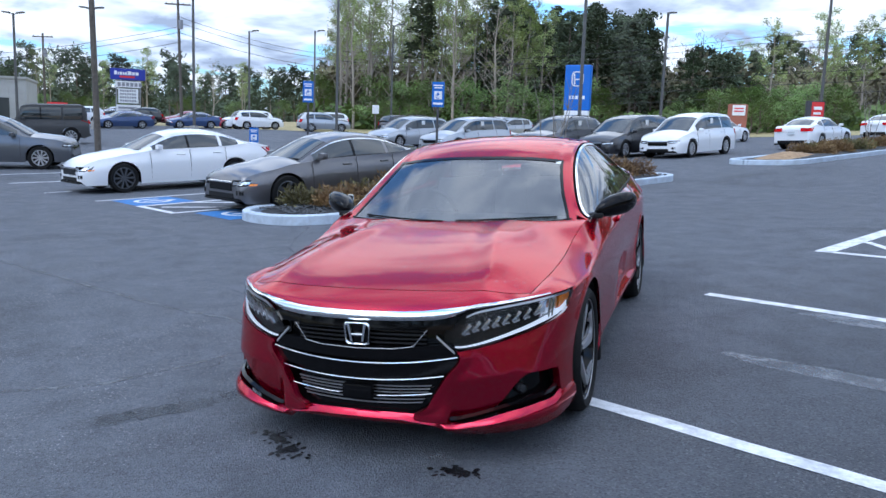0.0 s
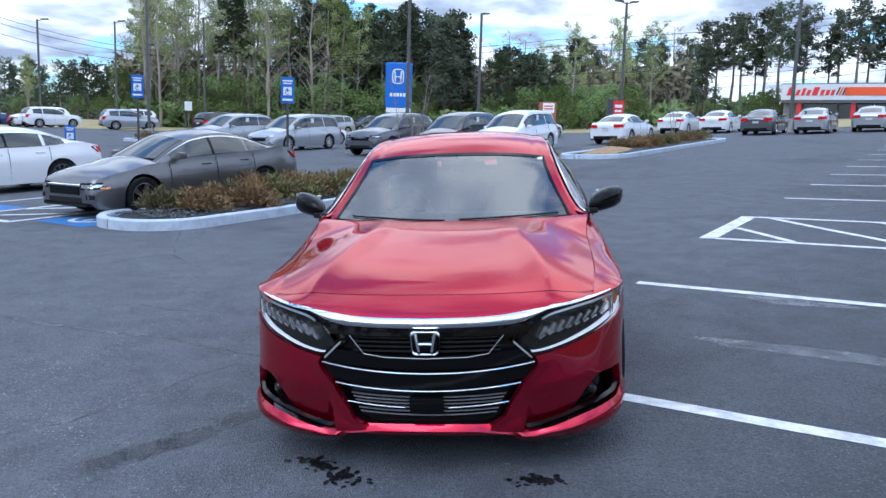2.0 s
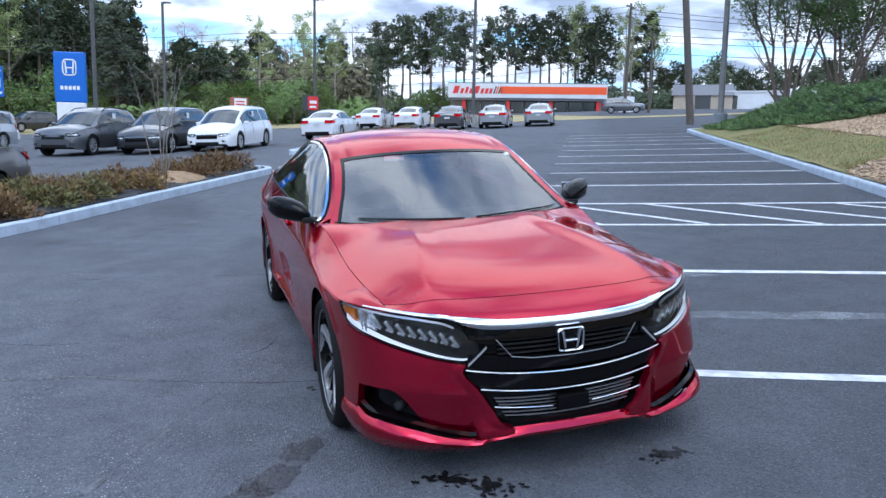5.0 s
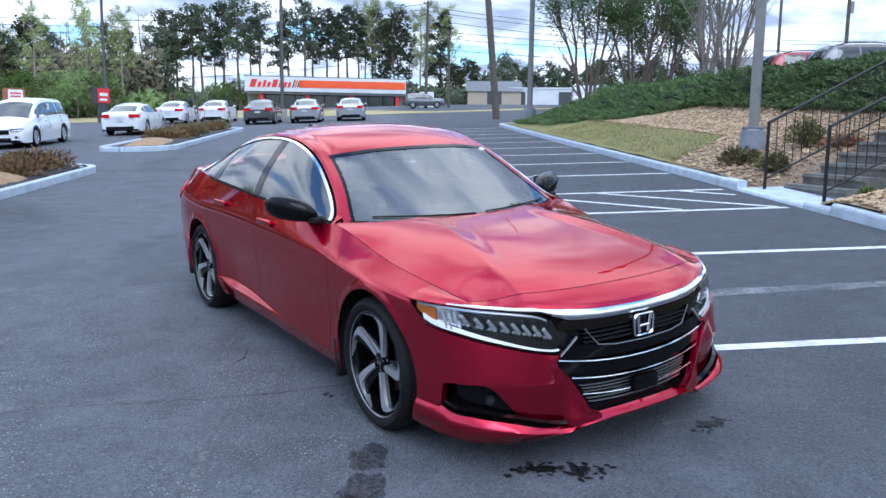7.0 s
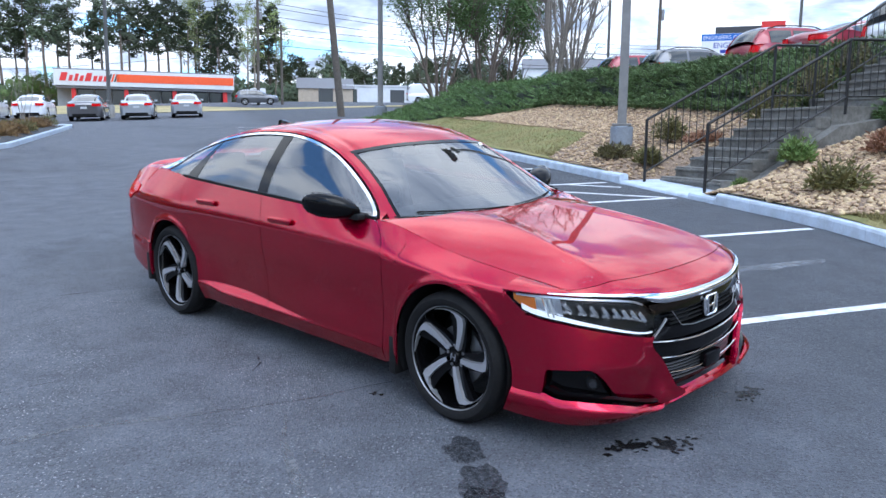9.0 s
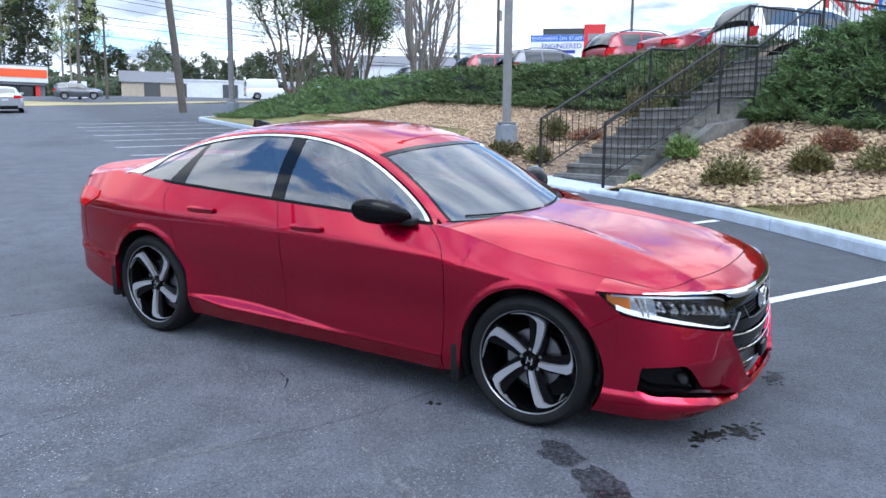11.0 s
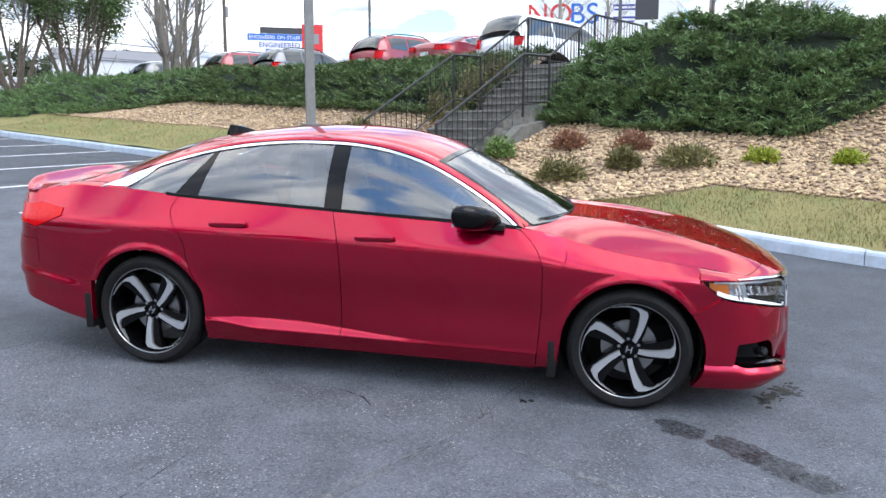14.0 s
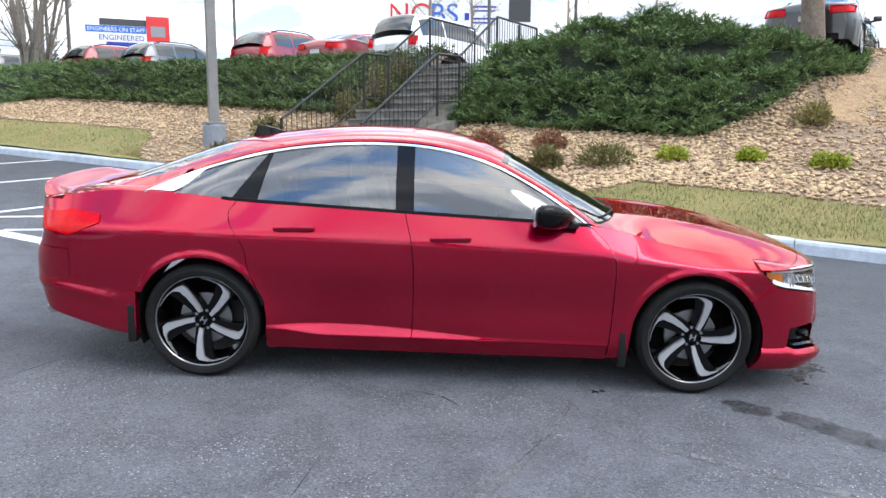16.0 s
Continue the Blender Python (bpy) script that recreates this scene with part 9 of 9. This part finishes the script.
for i in range(40):
    faces += [(i * 13 + j, i * 13 + j + 1, (i + 1) * 13 + j + 1, (i + 1) * 13 + j) for j in range(12)]
tagged(piece("mulch_slope", verts, faces, PINESTRAW), "slope of orange-tan wood mulch above the stones", "mulch", kind="structure")

# single shrubs on the bank
for k, (u, v, r, h, material, label) in enumerate(((0.55, 6.0, 0.40, 0.52, SHRUB_OLIVE, "dark olive shrub among stones"), (1.45, 7.8, 0.36, 0.42, SHRUB_RUST, "rusty dried shrub among stones"), (-0.08, 6.95, 0.34, 0.42, SHRUB_OLIVE, "dark olive shrub among stones"),
                                                   (0.28, 7.95, 0.36, 0.44, SHRUB_RUST, "rusty dried shrub among stones"), (-0.95, 7.25, 0.48, 0.46, SHRUB_OLIVE, "dark olive shrub among stones"), (-1.85, 7.85, 0.26, 0.30, SHRUB_LIME, "bright lime-green small shrub"),
                                                   (-2.94, 8.05, 0.24, 0.26, SHRUB_LIME, "bright lime-green small shrub"), (-4.13, 7.85, 0.25, 0.28, SHRUB_LIME, "bright lime-green small shrub"), (-3.77, 9.9, 0.35, 0.5, BLADE, "tuft of dry ornamental grass"),
                                                   (5.95, 5.9, 0.46, 0.40, SHRUB_OLIVE, "dark olive shrub by the lamp base"), (6.2, 7.2, 0.40, 0.62, SHRUB_OLIVE, "dark brown-green shrub by the railing"), (5.2, 6.1, 0.26, 0.36, SHRUB_OLIVE, "small olive shrub by the railing"),
                                                   (5.4, 7.35, 0.40, 0.30, SHRUB_RUST, "rusty dried shrub by the railing"), (2.42, 7.0, 0.28, 0.52, BUSH_LEAF, "fresh green shrub beside the stairs"), (2.45, 6.0, 0.12, 0.22, BUSH_LEAF, "small green weed by the stairs"),
                                                   (4.95, 8.6, 0.45, 1.1, SHRUB_OLIVE, "leggy brown-green shrub beside the landing"), (4.95, 9.5, 0.45, 1.2, SHRUB_OLIVE, "leggy brown-green shrub beside the landing"), (4.95, 10.4, 0.45, 1.1, SHRUB_OLIVE, "leggy brown-green shrub beside the stairs"))):
    p = bank(u, v)
    bush(p.x, p.y, p.z - 0.02, r, r, h, material, label, 500 + k, 1200 if material is not SHRUB_LIME else 800, 0.055, group="bank shrubs")


def hedge(name, us, fronts, backs, tops, crest, label, seed, n, slope=0.9):
    """A spreading juniper: overlapping feathery tufts, with a lumpy near-black inner sheet painting shade into the
    gaps.
    """
    rs = random.Random(seed)
    t = thing(name, Matrix(), label, "hedge", "junipers on the bank")

    def skin(a, b, lift=1.0):
        """a along, b across from the foot over the top to the back."""
        u = lerp(us[0], us[1], a)
        f, bk = fronts(u), backs(u)
        end = min(1.0, 7 * a * (us[1] - us[0]) / 6, 7 * (1 - a) * (us[1] - us[0]) / 6) ** 0.5
        v = lerp(f, bk, b)
        body = math.sin(math.pi * min(0.98, b * 0.84)) ** slope if b > 0 else 0.0
        lump = 0.30 * noise.noise(Vector((u * 0.8, v * 0.8, seed))) + 0.20 * noise.noise(Vector((u * 1.3, v * 3.0, seed + 3))) + 0.22 * noise.noise(Vector((u * 2.4, v * 4.5, seed + 6)))
        h = min(tops(u) * body * (1 + lump), max(0.12, crest(u) * (1 + 0.32 * lump) - bank_h(u, v))) * end * lift
        p = bank(u, v, max(-0.03, h - 0.03))
        p += Vector((VX, VY, 0)) * -0.30 * body * (1 - b) ** 2 * (1 + lump) * ease(b, 0.02, 0.2)
        return p
    nu, nv = int((us[1] - us[0]) * 4), 16
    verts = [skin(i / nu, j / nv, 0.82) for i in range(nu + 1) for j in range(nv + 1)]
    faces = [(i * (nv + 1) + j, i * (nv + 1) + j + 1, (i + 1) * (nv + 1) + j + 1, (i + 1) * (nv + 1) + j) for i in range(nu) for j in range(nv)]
    piece("core", verts, faces, HEDGE_SHADE, t)
    pts = []
    along, fore = Vector((UX, UY, 0)), Vector((-VX, -VY, 0))
    for _ in range(n):
        a, tier = rs.random(), int(11 * rs.random())
        wave = noise.noise(Vector((a * (us[1] - us[0]) * 0.9, tier * 3.3, seed)))
        b = min(1.0, max(0.0, (tier + 0.3 + 0.9 * wave + rs.gauss(0, 0.30)) / 11)) ** 1.45
        c = skin(a, b)
        q = skin(min(1, a + 0.01), b) - skin(max(0, a - 0.01), b)
        r = skin(a, min(1, b + 0.03)) - skin(a, max(0, b - 0.03))
        d = q.cross(r)
        d = d.normalized() if d.length else Vector((0, 0, 1))
        if d.z < 0:
            d = -d
        lead = (d * 0.35 + fore * 0.65 + along * rs.uniform(-1.1, 1.1)).normalized()
        lead.z = rs.uniform(0.02, 0.34)
        lead.normalize()
        long, wide = rs.uniform(0.34, 0.62), rs.uniform(0.10, 0.19)
        cross = lead.cross(Vector((0, 0, 1))).normalized()
        roof = cross.cross(lead).normalized()
        base = c - lead * 0.42 * long
        for _ in range(46):
            f, g = rs.random() ** 0.7, rs.gauss(0, 0.5)
            p = base + lead * f * long + cross * g * wide * (1.1 - 0.55 * f) + roof * (0.07 * f * f + 0.05 * (1 - min(1, g * g)) + rs.gauss(0, 0.010))
            pts.append((p, (lead * 0.9 + cross * g * 0.9 + roof * rs.uniform(0.0, 0.45)).normalized()))
    v, f = spray_mesh(rs, pts, 0.078, 0.0, 0.15)
    piece("foliage", v, f, JUNIPER, t, smooth=False)
    return t


# near-black: the shade inside the junipers is put into this colour
HEDGE_SHADE = mat("juniper_shade", (0.012, 0.020, 0.009), 0.95, vary=0.4, scale=6.0, bump=1.0, bump_scale=12)
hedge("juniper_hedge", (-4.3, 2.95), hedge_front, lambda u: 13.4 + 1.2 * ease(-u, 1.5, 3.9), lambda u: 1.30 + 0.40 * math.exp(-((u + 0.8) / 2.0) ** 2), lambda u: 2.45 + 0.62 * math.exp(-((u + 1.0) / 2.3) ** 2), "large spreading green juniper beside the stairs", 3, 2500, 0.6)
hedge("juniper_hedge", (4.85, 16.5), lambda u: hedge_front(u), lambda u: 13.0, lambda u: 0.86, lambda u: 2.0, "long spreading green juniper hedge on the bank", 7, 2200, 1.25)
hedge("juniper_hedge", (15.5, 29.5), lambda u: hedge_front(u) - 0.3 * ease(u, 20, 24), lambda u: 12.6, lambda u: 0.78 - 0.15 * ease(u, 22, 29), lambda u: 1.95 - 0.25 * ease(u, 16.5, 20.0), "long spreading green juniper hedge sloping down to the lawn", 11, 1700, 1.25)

# turf blades
rt2 = random.Random(31)
verts, faces = [], []
for _ in range(16000):
    u = rt2.uniform(-9, 1.2) if rt2.random() < 0.6 else rt2.uniform(7.0, 20)
    lo, hi = kerb_v(u) + 0.18, lawn_edge(u) + 0.05
    if hi < lo:
        continue
    p = bank(u, lerp(lo, hi, rt2.random()), 0.0)
    a = rt2.uniform(0, 6.28)
    s = Vector((math.cos(a), math.sin(a), 0)) * 0.006
    tip = p + Vector((rt2.gauss(0, 0.02), rt2.gauss(0, 0.02), rt2.uniform(0.03, 0.07)))
    i = len(verts)
    verts += [p - s, p + s, tip]
    faces.append((i, i + 1, i + 2))
tagged(piece("grass_blades", verts, faces, BLADE, smooth=False), "short dry yellow-green grass blades", "grass", kind="stuff")

# rain beads on the bonnet
rd = random.Random(77)
mm = HERO.matrix_basis
verts, faces = [], []
for _ in range(520):
    x, y = rd.uniform(-0.70, 0.70), rd.uniform(-0.62, 0.32)
    if noise.noise(Vector((x * 3, y * 3, 5.0))) < -0.02:
        continue
    z = hood_z(x, y)
    r = rd.uniform(0.0018, 0.0048)
    i = len(verts)
    verts += [(x, y, z + r * 0.6)] + [(x + r * math.cos(a), y + r * math.sin(a), hood_z(x + r * math.cos(a), y + r * math.sin(a)) + 0.0003) for a in np.linspace(0, 2 * math.pi, 7)[:-1]]
    faces += [(i, i + 1 + k, i + 1 + (k + 1) % 6) for k in range(6)]
DROP = mat("rain_drop", (0.30, 0.03, 0.05), 0.03, coat=1.0)
tagged(piece("rain_film", verts, faces, DROP, HERO, "beads of rain on the bonnet"), kind="stuff")
